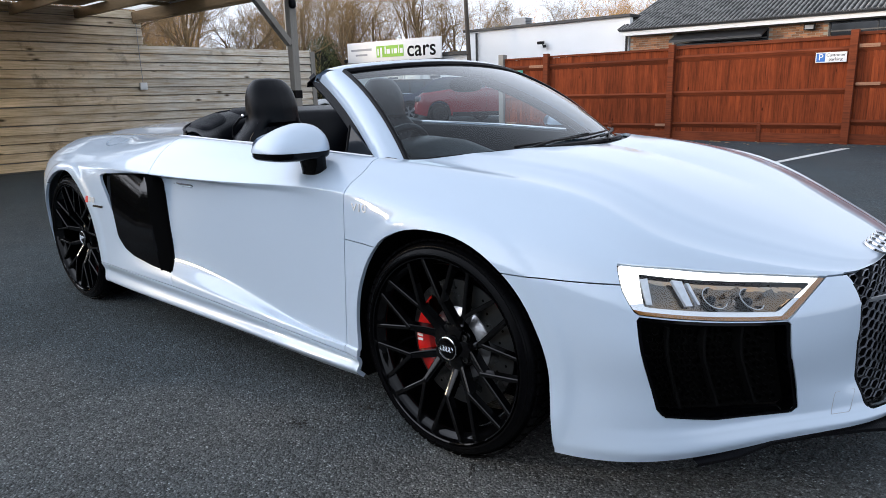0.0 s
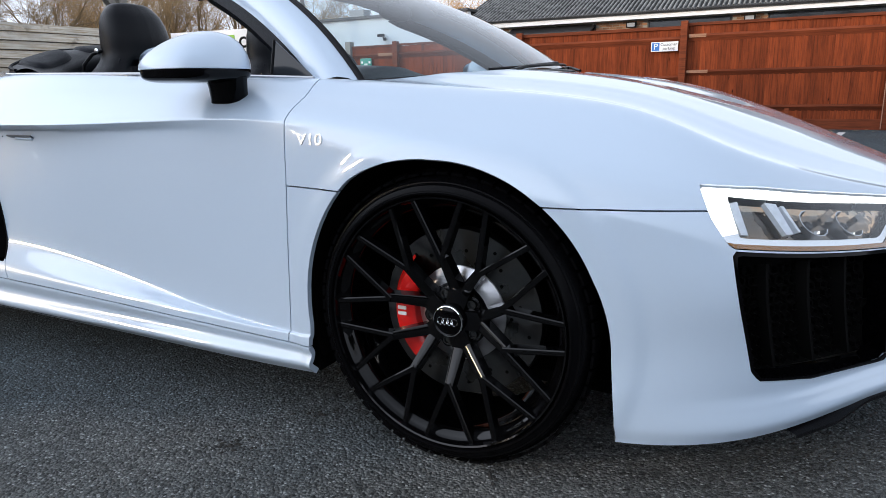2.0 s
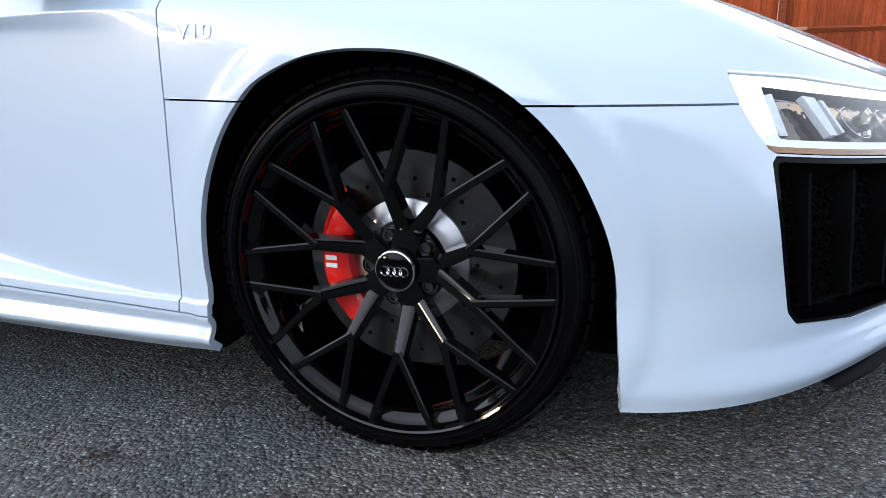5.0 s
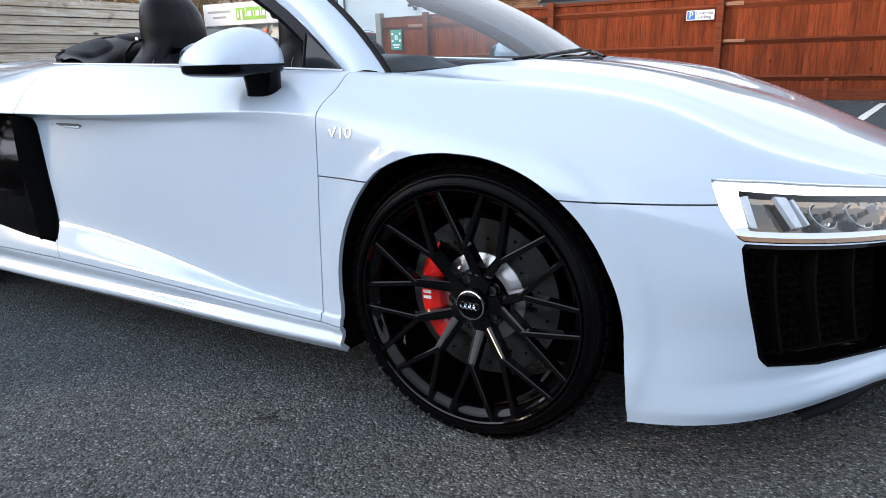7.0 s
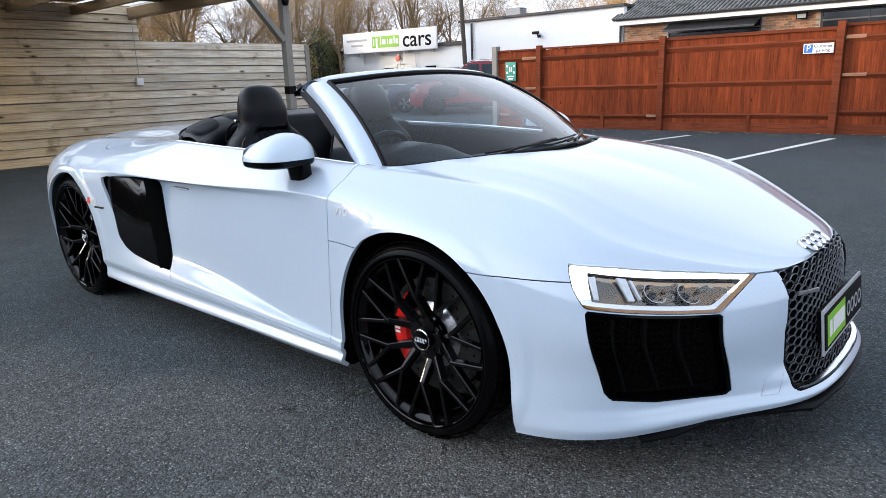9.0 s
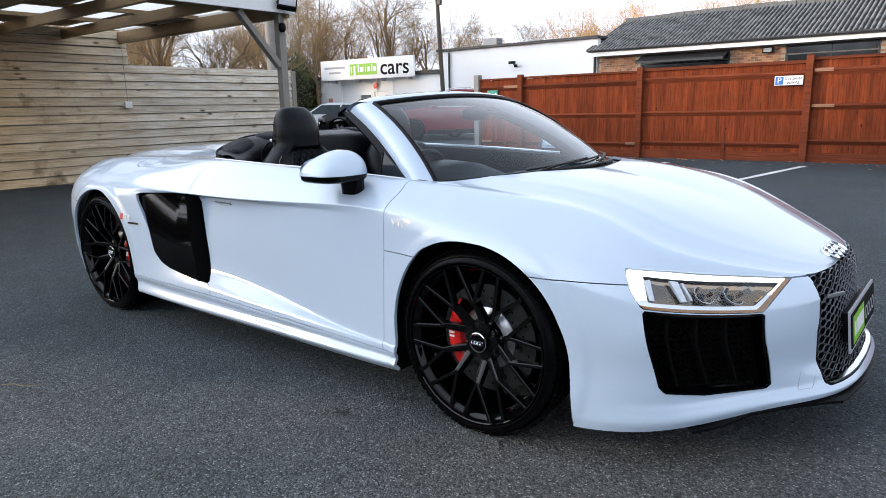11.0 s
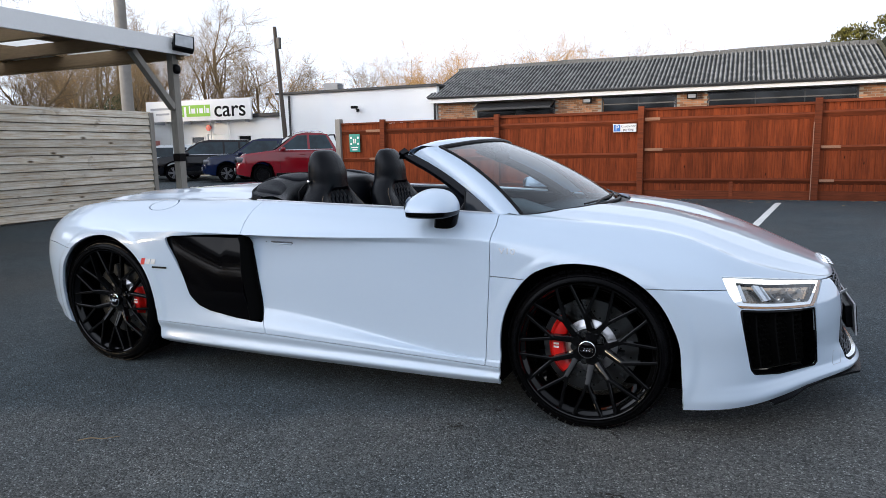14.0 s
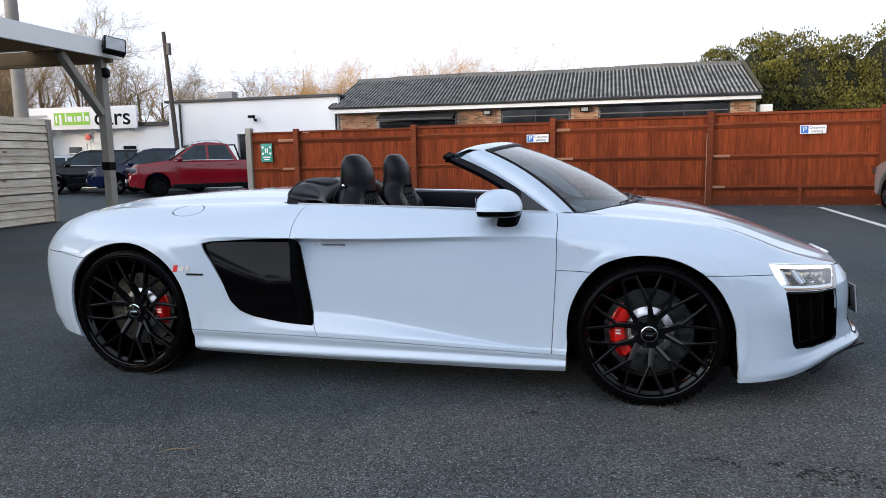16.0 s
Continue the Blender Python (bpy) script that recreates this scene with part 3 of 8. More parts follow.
bumper_f = skin.take(lambda a: np.where(a[:, 0] > 0.1, a[:, 2] - np.interp(a[:, 0], [0.1, 0.30, 0.60, 0.84, 0.875, 0.95, 1.1], [0.604, 0.602, 0.598, 0.566, 0.583, 0.574, 0.566]), 1))
fender_low = skin.take(side([(-0.5, 0.1), (-0.5, 0.615), (-0.1, 0.607), (0.1, 0.1)]))
bonnet_f = skin.take(lambda a: -0.6 - a[:, 0])
tail_f = skin.take(lambda a: np.maximum(a[:, 0] + 2.75, a[:, 2] - np.interp(a[:, 0], [-3.4, -3.07, -2.93, -2.7], [0.665, 0.656, 0.634, 0.63])))
cap_f = skin.take(lambda a: np.hypot((a[:, 0] + 2.385) / 0.088, (a[:, 2] - 0.868) / 0.024) * 0.024 - 0.024, 0.001)
quarter_f = skin.faces

panel("bonnet", skin, bonnet_f, M_PAINT, car, "white bonnet and fender skin")
panel("rear_deck", skin, deck_f, M_PAINT, car)
doors = panel("door", skin, door_f, M_PAINT, car)
panel("sill", skin, sill_f, M_PAINT, car)
panel("front_bumper", skin, bumper_f, M_PAINT, car)
panel("fender_panel", skin, fender_low, M_PAINT, car)
panel("rear_bumper", skin, tail_f, M_PAINT, car)
panel("fuel_cap", skin, cap_f, M_PAINT, car)
panel("rear_quarter", skin, quarter_f, M_PAINT, car)
panel("side_blade", skin, blade_f, M_GLOSSBLACK, car, "gloss black side blade", out=0.0)


for sg in (-1, 1):
    bm = b_new()
    prism(bm, [(-1.90 + 1.06 * (x + 1.90), 0.52 + 1.06 * (z - 0.52)) for x, z in BLADE], 0.01, Matrix(((1, 0, 0, 0), (0, 0, 1, sg * 0.862 - 0.005), (0, 1, 0, 0), (0, 0, 0, 1))))
    part("duct_back", bm, M_VOID, car, "black duct behind the side blade")


# ---- wheels ----
def wheel(x, sign, r, width, face_y, rim_r):
    """One wheel with tyre; local z is the axle, pointing outwards."""
    turn = Matrix.Translation((x, sign * face_y, r)) @ Matrix.Rotation(radians(90 if sign < 0 else -90), 4, "X")
    w = new("wheel")
    w.parent = car
    ir = rim_r
    prof = [(ir - 0.006, -width), (r - 0.03, -width + 0.004), (r - 0.006, -width + 0.025), (r, -width + 0.06), (r, -0.055), (r - 0.005, -0.026), (r - 0.014, -0.010), (r - 0.0165, -0.0095), (r - 0.019, -0.0055), (r - 0.0215, -0.006), (r - 0.030, -0.001), (r - 0.032, 0.001), (ir + 0.013, 0.0), (ir + 0.010, 0.003), (ir + 0.006, 0.002), (ir + 0.002, -0.008), (ir - 0.004, -0.02)]
    bm = b_new()
    lathe(bm, prof, 96, turn)
    tyre = part("tyre", bm, M_RUBBER, w, "black low-profile tyre")
    # tread blocks
    bm = b_new()
    for k in range(60):
        a = 2 * math.pi * k / 60
        for z0, z1, lean, drop in ((-0.050, -0.024, -14, 0.0035), (-0.105, -0.060, 0, 0.0005), (-0.165, -0.115, 0, 0.0005)):
            m = turn @ Matrix.Rotation(a, 4, "Z") @ Matrix.Translation((r - drop, 0, 0)) @ Matrix.Rotation(radians(lean), 4, "Y")
            box(bm, (-0.004, -0.0135, z0), (0.0022, 0.0135, z1), 0, m)
    tagged(part("tread", bm, M_RUBBER, tyre, smooth=False), kind="stuff")
    # barrel and lip
    bm = b_new()
    lathe(bm, [(ir + 0.003, -0.012), (ir + 0.002, -0.004), (ir - 0.0005, 0.0), (ir - 0.004, -0.002), (ir - 0.006, -0.010), (ir - 0.008, -0.016), (ir - 0.014, -0.022), (ir - 0.023, -0.029), (ir - 0.026, -0.034), (ir - 0.0265, -0.040), (ir - 0.022, -0.048), (ir - 0.026, -0.11), (ir - 0.03, -width + 0.02)], 96, turn)
    part("rim", bm, M_RIM, w, "gloss black alloy rim")
    # ten forked spokes
    bm = b_new()
    hub_z = -0.064

    def bar(p, q, wa, wb, za, zb, depth):
        d = (Vector((*q, 0)) - Vector((*p, 0))).normalized()
        nrm = Vector((-d.y, d.x, 0))
        top, low = [], []
        for (px, py), ww, zz in ((p, wa, za), (q, wb, zb)):
            for s_ in (-1, 1):
                top.append(Vector((px, py, zz)) + nrm * s_ * ww * 0.32)
                low.append(Vector((px, py, zz - depth)) + nrm * s_ * ww * 0.56)
        mids = [Vector((v.x, v.y, v.z - 0.0020)) for v in top]
        for i, mv in enumerate(mids):
            mv += nrm * (-1 if i % 2 == 0 else 1) * (wa if i < 2 else wb) * 0.18
        vt = [bm.verts.new(turn @ v) for v in top]
        vm = [bm.verts.new(turn @ v) for v in mids]
        vl = [bm.verts.new(turn @ v) for v in low]
        order = [0, 1, 3, 2]
        bm.faces.new([vt[i] for i in order])
        for ring_a, ring_b in ((vt, vm), (vm, vl)):
            for i, j in zip(order, order[1:] + order[:1]):
                bm.faces.new((ring_a[i], ring_b[i], ring_b[j], ring_a[j]))
        bm.faces.new([vl[i] for i in order[::-1]])

    pol = lambda rr, aa: (rr * math.cos(aa), rr * math.sin(aa))  # noqa: E731
    fork = 0.152
    for k in range(5):
        root = radians(74 + 72 * k)
        bar(pol(0.024, root), pol(0.072, root), 0.046, 0.050, hub_z + 0.012, hub_z + 0.008, 0.03)
    for k in range(10):
        a = radians(92 + 36 * k)
        root = radians(74 + 72 * ((k + 1) // 2))
        bar(pol(0.064, root + (a - root + math.pi) % (2 * math.pi) * 0 + 0.35 * ((a - root + math.pi) % (2 * math.pi) - math.pi)), pol(fork, a), 0.027, 0.019, hub_z + 0.006, -0.018, 0.03)
        for s_ in (-1, 1):
            bar(pol(fork - 0.009, a), pol(ir - 0.006, a + s_ * radians(11.8)), 0.0135, 0.0125, -0.018, -0.009, 0.024)
    part("spokes", bm, M_RIM, w, "gloss black forked spokes")
    # hub, bolts, cap
    bm = b_new()
    lathe(bm, [(0.0, hub_z - 0.006), (0.036, hub_z - 0.006), (0.060, hub_z - 0.010), (0.072, hub_z - 0.014), (0.078, hub_z - 0.026), (0.08, hub_z - 0.05)], 40, turn)
    part("hub", bm, M_RIM, w)
    for k in range(5):
        a = radians(38 + 72 * k)
        m = turn @ Matrix.Translation((0.058 * math.cos(a), 0.058 * math.sin(a), hub_z - 0.004))
        bm = b_new()
        lathe(bm, [(0.0, 0.002), (0.006, 0.002), (0.0075, 0.006), (0.0105, 0.006), (0.0115, 0.002), (0.0115, -0.004), (0.016, -0.004), (0.017, 0.0)], 16, m)
        part("wheel_bolt", bm, M_STEEL, w)
    bm = b_new()
    va = radians(81)
    tube(bm, [turn @ Vector(((ir - 0.020) * math.cos(va), (ir - 0.020) * math.sin(va), -0.050)), turn @ Vector(((ir - 0.040) * math.cos(va), (ir - 0.040) * math.sin(va), -0.036))], [0.005, 0.004], 8)
    part("valve", bm, M_STEEL, w, "small metal valve")
    bm = b_new()
    lathe(bm, [(0.0, 0.008), (0.030, 0.006), (0.0345, 0.003), (0.035, -0.002), (0.038, -0.022)], 40, turn @ Matrix.Translation((0, 0, -0.042)))
    cap = part("hub_cap", bm, M_GLOSSBLACK, w)
    bm = b_new()
    m0 = turn @ Matrix.Translation((0, 0, -0.038))
    lathe(bm, [(0.0325, 0), (0.0338, 0.003), (0.0358, 0.002), (0.0368, -0.002)], 40, m0)
    part("cap_ring", bm, M_CHROME, cap, "chrome cap ring")
    bm = b_new()
    for k in range(4):
        lathe(bm, [(0.0066, 0.003), (0.0078, 0.0052), (0.0090, 0.003)], 20, m0 @ Matrix.Translation((-0.0168 + 0.0112 * k, 0, 0.001)))
    part("cap_emblem", bm, M_CHROME, cap, "chrome interlocked emblem")
    # brake disc and caliper do not turn, but belong to the wheel's corner
    bm = b_new()
    lathe(bm, [(0.105, -0.130), (0.108, -0.108), (0.110, -0.104), (0.196, -0.104), (0.198, -0.108), (0.198, -0.134), (0.105, -0.136)], 60, turn)
    disc = part("brake_disc", bm, M_STEEL, w, "drilled steel brake disc")
    bm = b_new()
    for k in range(30):
        a = 2 * math.pi * k / 30
        rr = (0.125, 0.148, 0.170)[k % 3]
        lathe(bm, [(0.0, 0.0), (0.0042, 0.0), (0.0042, -0.002)], 8, turn @ Matrix.Translation((rr * math.cos(a), rr * math.sin(a), -0.1032)))
    tagged(part("disc_holes", bm, M_VOID, disc), kind="stuff")
    bm = b_new()
    lathe(bm, [(0.0, -0.086), (0.084, -0.088), (0.094, -0.092), (0.112, -0.101), (0.114, -0.112)], 40, turn)
    part("disc_bell", bm, M_SILVERTRIM, disc, "bright disc bell")
    back = 1 if x > -1 else -1
    span = 48 if x > -1 else 27
    mid_a = 90 + 90 * back * (1 if sign < 0 else -1)
    bm = b_new()
    lathe(bm, [(0.102, -0.10), (0.106, -0.077), (0.113, -0.071), (0.134, -0.066), (0.152, -0.070), (0.161, -0.082), (0.165, -0.096), (0.172, -0.10), (0.172, -0.15)], 24, turn, (mid_a - span, mid_a + span))
    cal = part("brake_caliper", bm, M_RED, w, "red brake caliper")
    bm = b_new()
    for d_ in (-0.008, 0.006):
        ma = radians(mid_a)
        m = turn @ Matrix.Translation((0.134 * math.cos(ma), 0.134 * math.sin(ma), -0.0655))
        box(bm, (-0.011, d_ - 0.004, 0), (0.011, d_ + 0.004, 0.002), 0, m)
    part("caliper_mark", bm, M_WHITE, cal, "white bars on the caliper", smooth=False)
    # liner behind
    return w


for xx, rr, ww, rim_r in ((FRONT_AXLE, R_FRONT, 0.235, 0.283), (REAR_AXLE, R_REAR, 0.295, 0.290)):
    for sg in (-1, 1):
        wheel(xx, sg, rr, ww, 0.938 if xx > -1 else 0.945, rim_r)
        bm = b_new()
        mm = Matrix.Translation((xx + (0.004 if xx > -1 else 0.01), sg * 0.90, rr)) @ Matrix.Rotation(radians(90 if sg < 0 else -90), 4, "X")
        lathe(bm, [(0.386 if xx > -1 else 0.392, 0.0), (0.388, -0.02), (0.390, -0.34), (0.0, -0.36)], 48, mm, (-22, 202) if sg < 0 else (158, 382))
        part("arch_liner", bm, M_VOID, car)

    # liner boards that close the space between arch and sill or bumper, black for the under-car shade
    for sg in (-1, 1):
        for x0, x1 in (((0.372, 0.40), (-0.41, -0.375)) if xx > -1 else ((-2.25, -2.215),)):
            bm = b_new()
            box(bm, (x0, min(sg * 0.50, sg * 0.885), 0.135), (x1, max(sg * 0.50, sg * 0.885), 0.50), 0.004)
            part("arch_board", bm, M_VOID, car)

# underbody
bm = b_new()
prism(bm, [(-3.22, -0.70), (0.55, -0.74), (0.80, -0.52), (0.92, -0.30), (0.95, 0.0), (0.92, 0.30), (0.80, 0.52), (0.55, 0.74), (-3.22, 0.70)], 0.03, Matrix.Translation((0, 0, 0.15)))
box(bm, (-2.2, -0.86, 0.15), (-0.42, 0.86, 0.30), 0.01)
part("underbody", bm, M_VOID, car)


# ---- sports car: lights, grille, glass, cabin ----
M_RECESS = mat("recess_shade_grey", (0.10, 0.11, 0.13), 0.4, vary2=0.1)
M_BADGE = mat("badge_silver", (0.80, 0.81, 0.83), 0.25, 0.35, vary2=0.05)


def on_skin(x, z):
    """The place and outward normal of the near flank at x, z."""
    a = att0[att0[:, 3] <= CREST]
    k = np.argsort(np.hypot(a[:, 0] - x, a[:, 2] - z))[:36]
    p, c = a[k, :3], a[k, :3].mean(0)
    nrm = np.linalg.svd(p - c)[2][2]
    if nrm[1] > 0:
        nrm = -nrm
    y = c[1] - (nrm[0] * (x - c[0]) + nrm[2] * (z - c[2])) / min(nrm[1], -0.4)
    return Vector((x, y, z)), Vector(nrm)


def flank_frame(x, z, lift=0.0):
    """A frame on the near flank: local x forward, local y up, local z out."""
    p, nrm = on_skin(x, z)
    fwd = (Vector((1, 0, 0)) - nrm * nrm.x).normalized()
    up = nrm.cross(fwd)
    m = Matrix.Identity(4)
    m.col[0][:3], m.col[1][:3], m.col[2][:3], m.col[3][:3] = fwd, up, nrm, p + nrm * lift
    return m


def mirrored(m):
    return Matrix.Diagonal((1, -1, 1, 1)) @ m


def lettering(text, size, m, material, parent, name, label, depth=0.002, bold=0.0):
    cu = bpy.data.curves.new(name, "FONT")
    cu.body, cu.size, cu.extrude, cu.align_x, cu.align_y = text, size, depth, "CENTER", "CENTER"
    cu.offset = bold
    tmp = bpy.data.objects.new(name, cu)
    me = bpy.data.meshes.new_from_object(tmp)
    bpy.data.objects.remove(tmp)
    me.transform(m)
    me.materials.append(material)
    ob = new(name, me)
    ob.parent = parent
    if label:
        ob["label"] = label
    return ob


# headlights
WINDOW = [(0.546, 0.625), (0.853, 0.5765), (0.817, 0.526), (0.576, 0.551)]
GUIDE = [(0.47, 0.66), (0.60, 0.65), (0.870, 0.60), (0.862, 0.583), (0.827, 0.5145), (0.562, 0.5415), (0.50, 0.56)]


def pushed(faces, depth):
    """Faces of the skin, moved inwards."""
    idx = sorted({i for f in faces for i in f})
    at = {i: k for k, i in enumerate(idx)}
    bm = b_new()
    vs = [bm.verts.new(p) for p in skin.att[idx, :3]]
    for f in faces:
        try:
            bm.faces.new([vs[at[i]] for i in f])
        except ValueError:
            pass
    bmesh.ops.remove_doubles(bm, verts=bm.verts, dist=0.0003)
    bmesh.ops.recalc_face_normals(bm, faces=bm.faces)
    bm.normal_update()
    up = sum((f.normal for f in bm.faces), Vector())
    sgn = 1 if up.y < 0 or up.x > 0 else -1
    for v in bm.verts:
        v.co -= v.normal * depth * sgn
    return bm


def flip(bm):
    bmesh.ops.transform(bm, matrix=Matrix.Diagonal((1, -1, 1, 1)), verts=bm.verts)
    bmesh.ops.reverse_faces(bm, faces=bm.faces)
    return bm


inner_f, band_f = skin.cut(headlight_faces, lambda a: sd_poly(a[:, 0], a[:, 2], WINDOW))
top_f, low_f = skin.cut(band_f, lambda a: np.interp(a[:, 0], [0.49, 0.575, 0.60, 0.86, 0.88], [0.545, 0.560, 0.575, 0.548, 0.548]) - a[:, 2])
low_band, low_trim = skin.cut(low_f, lambda a: sd_poly(a[:, 0], a[:, 2], GUIDE))
top_f, side_trim = skin.cut(top_f, lambda a: sd_poly(a[:, 0], a[:, 2], GUIDE))
for sg in (1, -1):
    lamp = new("headlight")
    lamp.parent = car
    lamp["label"] = "lit headlight with a white daytime light"
    side_of = (lambda b: b) if sg == 1 else flip
    part("lens", side_of(pushed(headlight_faces, 0.0)), M_LENS, lamp, "clear headlight lens").visible_shadow = False
    part("daytime_light", side_of(pushed(top_f, 0.007)), M_DRL, lamp, "white lit daytime running light")
    part("light_guide", side_of(pushed(low_band, 0.007)), M_CHROME, lamp, "silver light guide")
    part("lower_trim", side_of(pushed(low_trim, 0.005)), M_AMBER, lamp, "amber lower trim")
    if side_trim:
        part("side_trim", side_of(pushed(side_trim, 0.005)), M_AMBER, lamp, "dark amber side trim")
    part("reflector", side_of(pushed(inner_f, 0.035)), M_LAMPBOWL, lamp, "dark chrome reflector")
    for x0, z0, ln, tilt in ((0.728, 0.580, 0.05, -30), (0.790, 0.570, 0.035, -30)):
        m = flank_frame(x0, z0, -0.022) @ Matrix.Rotation(radians(tilt), 4, "Z")
        bm = b_new()
        box(bm, (-0.006, -ln / 2, -0.01), (0.006, ln / 2, 0.004), 0.002, m)
        part("lamp_blade", side_of(bm), M_CHROME if tilt > 0 else M_LAMPBOWL, lamp, "chrome lamp blade")
    for x0, z0 in ((0.702, 0.569), (0.766, 0.560)):
        m = flank_frame(x0, z0, -0.03)
        bm = b_new()
        lathe(bm, [(0.0, 0.010), (0.007, 0.008), (0.011, 0.003), (0.013, -0.006)], 24, m)
        part("projector", side_of(bm), M_DARKGLASS, lamp)
        bm = b_new()
        lathe(bm, [(0.012, -0.012), (0.018, -0.006), (0.024, 0.004), (0.028, 0.016), (0.030, 0.016)], 10, m @ Matrix.Diagonal((1.15, 0.85, 1, 1)) @ Matrix.Rotation(radians(20), 4, "Z"), (110, 350))
        part("lamp_bowl", side_of(bm), M_LAMPCHROME, lamp, "faceted chrome lamp bowl", smooth=False)
    for pts_ in (((0.552, 0.615), (0.566, 0.617), (0.592, 0.556), (0.580, 0.557)), ((0.612, 0.612), (0.632, 0.608), (0.668, 0.553), (0.656, 0.553)), ((0.640, 0.604), (0.646, 0.603), (0.680, 0.556), (0.676, 0.556))):
        bm = b_new()
        lo_, hi_ = [], []
        for px_, pz_ in pts_:
            p, nrm = on_skin(px_, pz_)
            lo_.append(bm.verts.new(p - nrm * 0.024))
            hi_.append(bm.verts.new(p - nrm * 0.012))
        n_ = len(pts_)
        bm.faces.new(hi_)
        for k in range(n_):
            bm.faces.new((hi_[k], lo_[k], lo_[(k + 1) % n_], hi_[(k + 1) % n_]))
        bmesh.ops.recalc_face_normals(bm, faces=bm.faces)
        part("light_block", side_of(bm), M_CRYSTAL, lamp, "clear crystal light block", smooth=False)

# side intakes in the bumper
_, intake_ring = skin.cut(intake_faces, lambda a: sd_poly(a[:, 0], a[:, 2], INTAKE) + 0.007)
for sg in (1, -1):
    side_of = (lambda b: b) if sg == 1 else flip
    duct = new("bumper_intake")
    duct.parent = car
    duct["label"] = "black bumper air intake"
    part("backing", side_of(pushed(intake_faces, 0.06)), M_VOID, duct)
    part("intake_surround", side_of(pushed(intake_ring, 0.003)), M_GLOSSBLACK, duct, "gloss black surround")
    bm = b_new()
    ring = [Vector((*p, 0)) for p in INTAKE]
    loop_o, loop_i = [], []
    for (px, pz) in INTAKE:
        p, nrm = on_skin(px, pz)
        loop_o.append(bm.verts.new(p - nrm * 0.002))
        loop_i.append(bm.verts.new(p - nrm * 0.062))
    for k in range(len(INTAKE)):
        j = (k + 1) % len(INTAKE)
        bm.faces.new((loop_o[k], loop_o[j], loop_i[j], loop_i[k]))
    part("duct_frame", side_of(bm), M_GLOSSBLACK, duct, "gloss black duct frame", smooth=False)
    for x0 in (0.665, 0.735, 0.80):
        rows = []
        for z0 in np.linspace(0.28, 0.50, 8):
            p, nrm = on_skin(x0 - 0.03 * math.sin((z0 - 0.28) / 0.22 * 1.4), z0)
            rows.append([p - nrm * 0.055, p - nrm * 0.018])
        bm = b_new()
        shell(bm, rows, 0.006)
        part("intake_fin", side_of(bm), M_VOID, duct)
    bm = b_new()
    for iz in range(10):
        for ixx in range(12):
            x0, z0 = 0.60 + 0.024 * ixx + 0.012 * (iz % 2), 0.275 + 0.0235 * iz
            if sd_poly(np.array([x0]), np.array([z0]), INTAKE)[0] > -0.012:
                continue
            lathe(bm, [(0.0115, 0.008), (0.0095, 0.008), (0.0095, -0.01)], 6, flank_frame(x0, z0, -0.052) @ Matrix.Rotation(radians(30), 4, "Z"))
    tagged(part("honeycomb", side_of(bm), M_VOID, duct, "black honeycomb mesh", smooth=False), kind="stuff")

# centre grille
gidx = sorted({i for f in grille_faces for i in f})
gpts = skin.att[gidx, :3]


def front_x(y, z):
    k = np.argsort(np.hypot(gpts[:, 1] + abs(y), gpts[:, 2] - z))[:6]
    return float(gpts[k, 0].mean())


grille = new("grille")
grille.parent = car
grille["label"] = "dark grey honeycomb grille"
bm = b_new()
bm_deep = b_new()
pz, py = 0.0275, 0.0358
for iz in range(13):
    for iy in range(-10, 11):
        y0, z0 = iy * py, 0.246 + (iz + 0.5 * (iy % 2)) * pz
        edge = np.interp(z0, [0.20, 0.235, 0.42, 0.56, 0.60], [0.32, 0.362, 0.378, 0.350, 0.340]) - 0.012
        if abs(y0) > edge or z0 > 0.568:
            continue
        x0 = front_x(y0, z0) - 0.022
        slope = (front_x(y0 + 0.03, z0) - front_x(y0 - 0.03, z0)) / 0.06
        m = Matrix.Translation((x0, y0, z0)) @ Matrix.Rotation(-math.atan(slope), 4, "Z") @ Matrix.Rotation(radians(90), 4, "Y") @ Matrix.Diagonal((1.0, 1.5, 1, 1)) @ Matrix.Rotation(radians(30), 4, "Z")
        lathe(bm, [(0.0158, 0.0070), (0.0158, 0.0100), (0.0155, 0.0106), (0.0147, 0.0104), (0.0144, 0.0080)], 6, m)
        # cell walls go black: the shade inside the cells is put into their colour
        lathe(bm_deep, [(0.0158, -0.02), (0.0157, 0.0072), (0.0148, 0.0076), (0.0140, -0.028)], 6, m)
tagged(part("honeycomb", bm, M_GRILLE, grille, "grey honeycomb edges", smooth=False), kind="stuff")
tagged(part("honeycomb_depth", bm_deep, M_SATIN, grille, "honeycomb walls coloured black for the shade in the cells", smooth=False), kind="stuff")
bm = b_new()
rows = [[(front_x(y, z) - 0.05, y, z) for z in np.linspace(0.236, 0.592, 6)] for y in np.linspace(-0.36, 0.36, 15)]
shell(bm, rows)
part("backing", bm, M_VOID, grille)
edge_pts = []
for z in np.linspace(0.556, 0.236, 10):
    y = -np.interp(z, [0.20, 0.235, 0.42, 0.56, 0.60], [0.32, 0.362, 0.378, 0.350, 0.340])
    edge_pts.append((front_x(y, z) - 0.006, y, z))
low_pts = [(front_x(y, 0.238) - 0.004, y, 0.236) for y in np.linspace(-0.355, 0.355, 15)]
loop_pts = edge_pts + low_pts + [(x, -y, z) for x, y, z in edge_pts[::-1]]
bm = b_new()
tube(bm, loop_pts, 0.006, 8)
part("grille_frame", bm, M_SATIN, grille, "black grille frame")
bm = b_new()
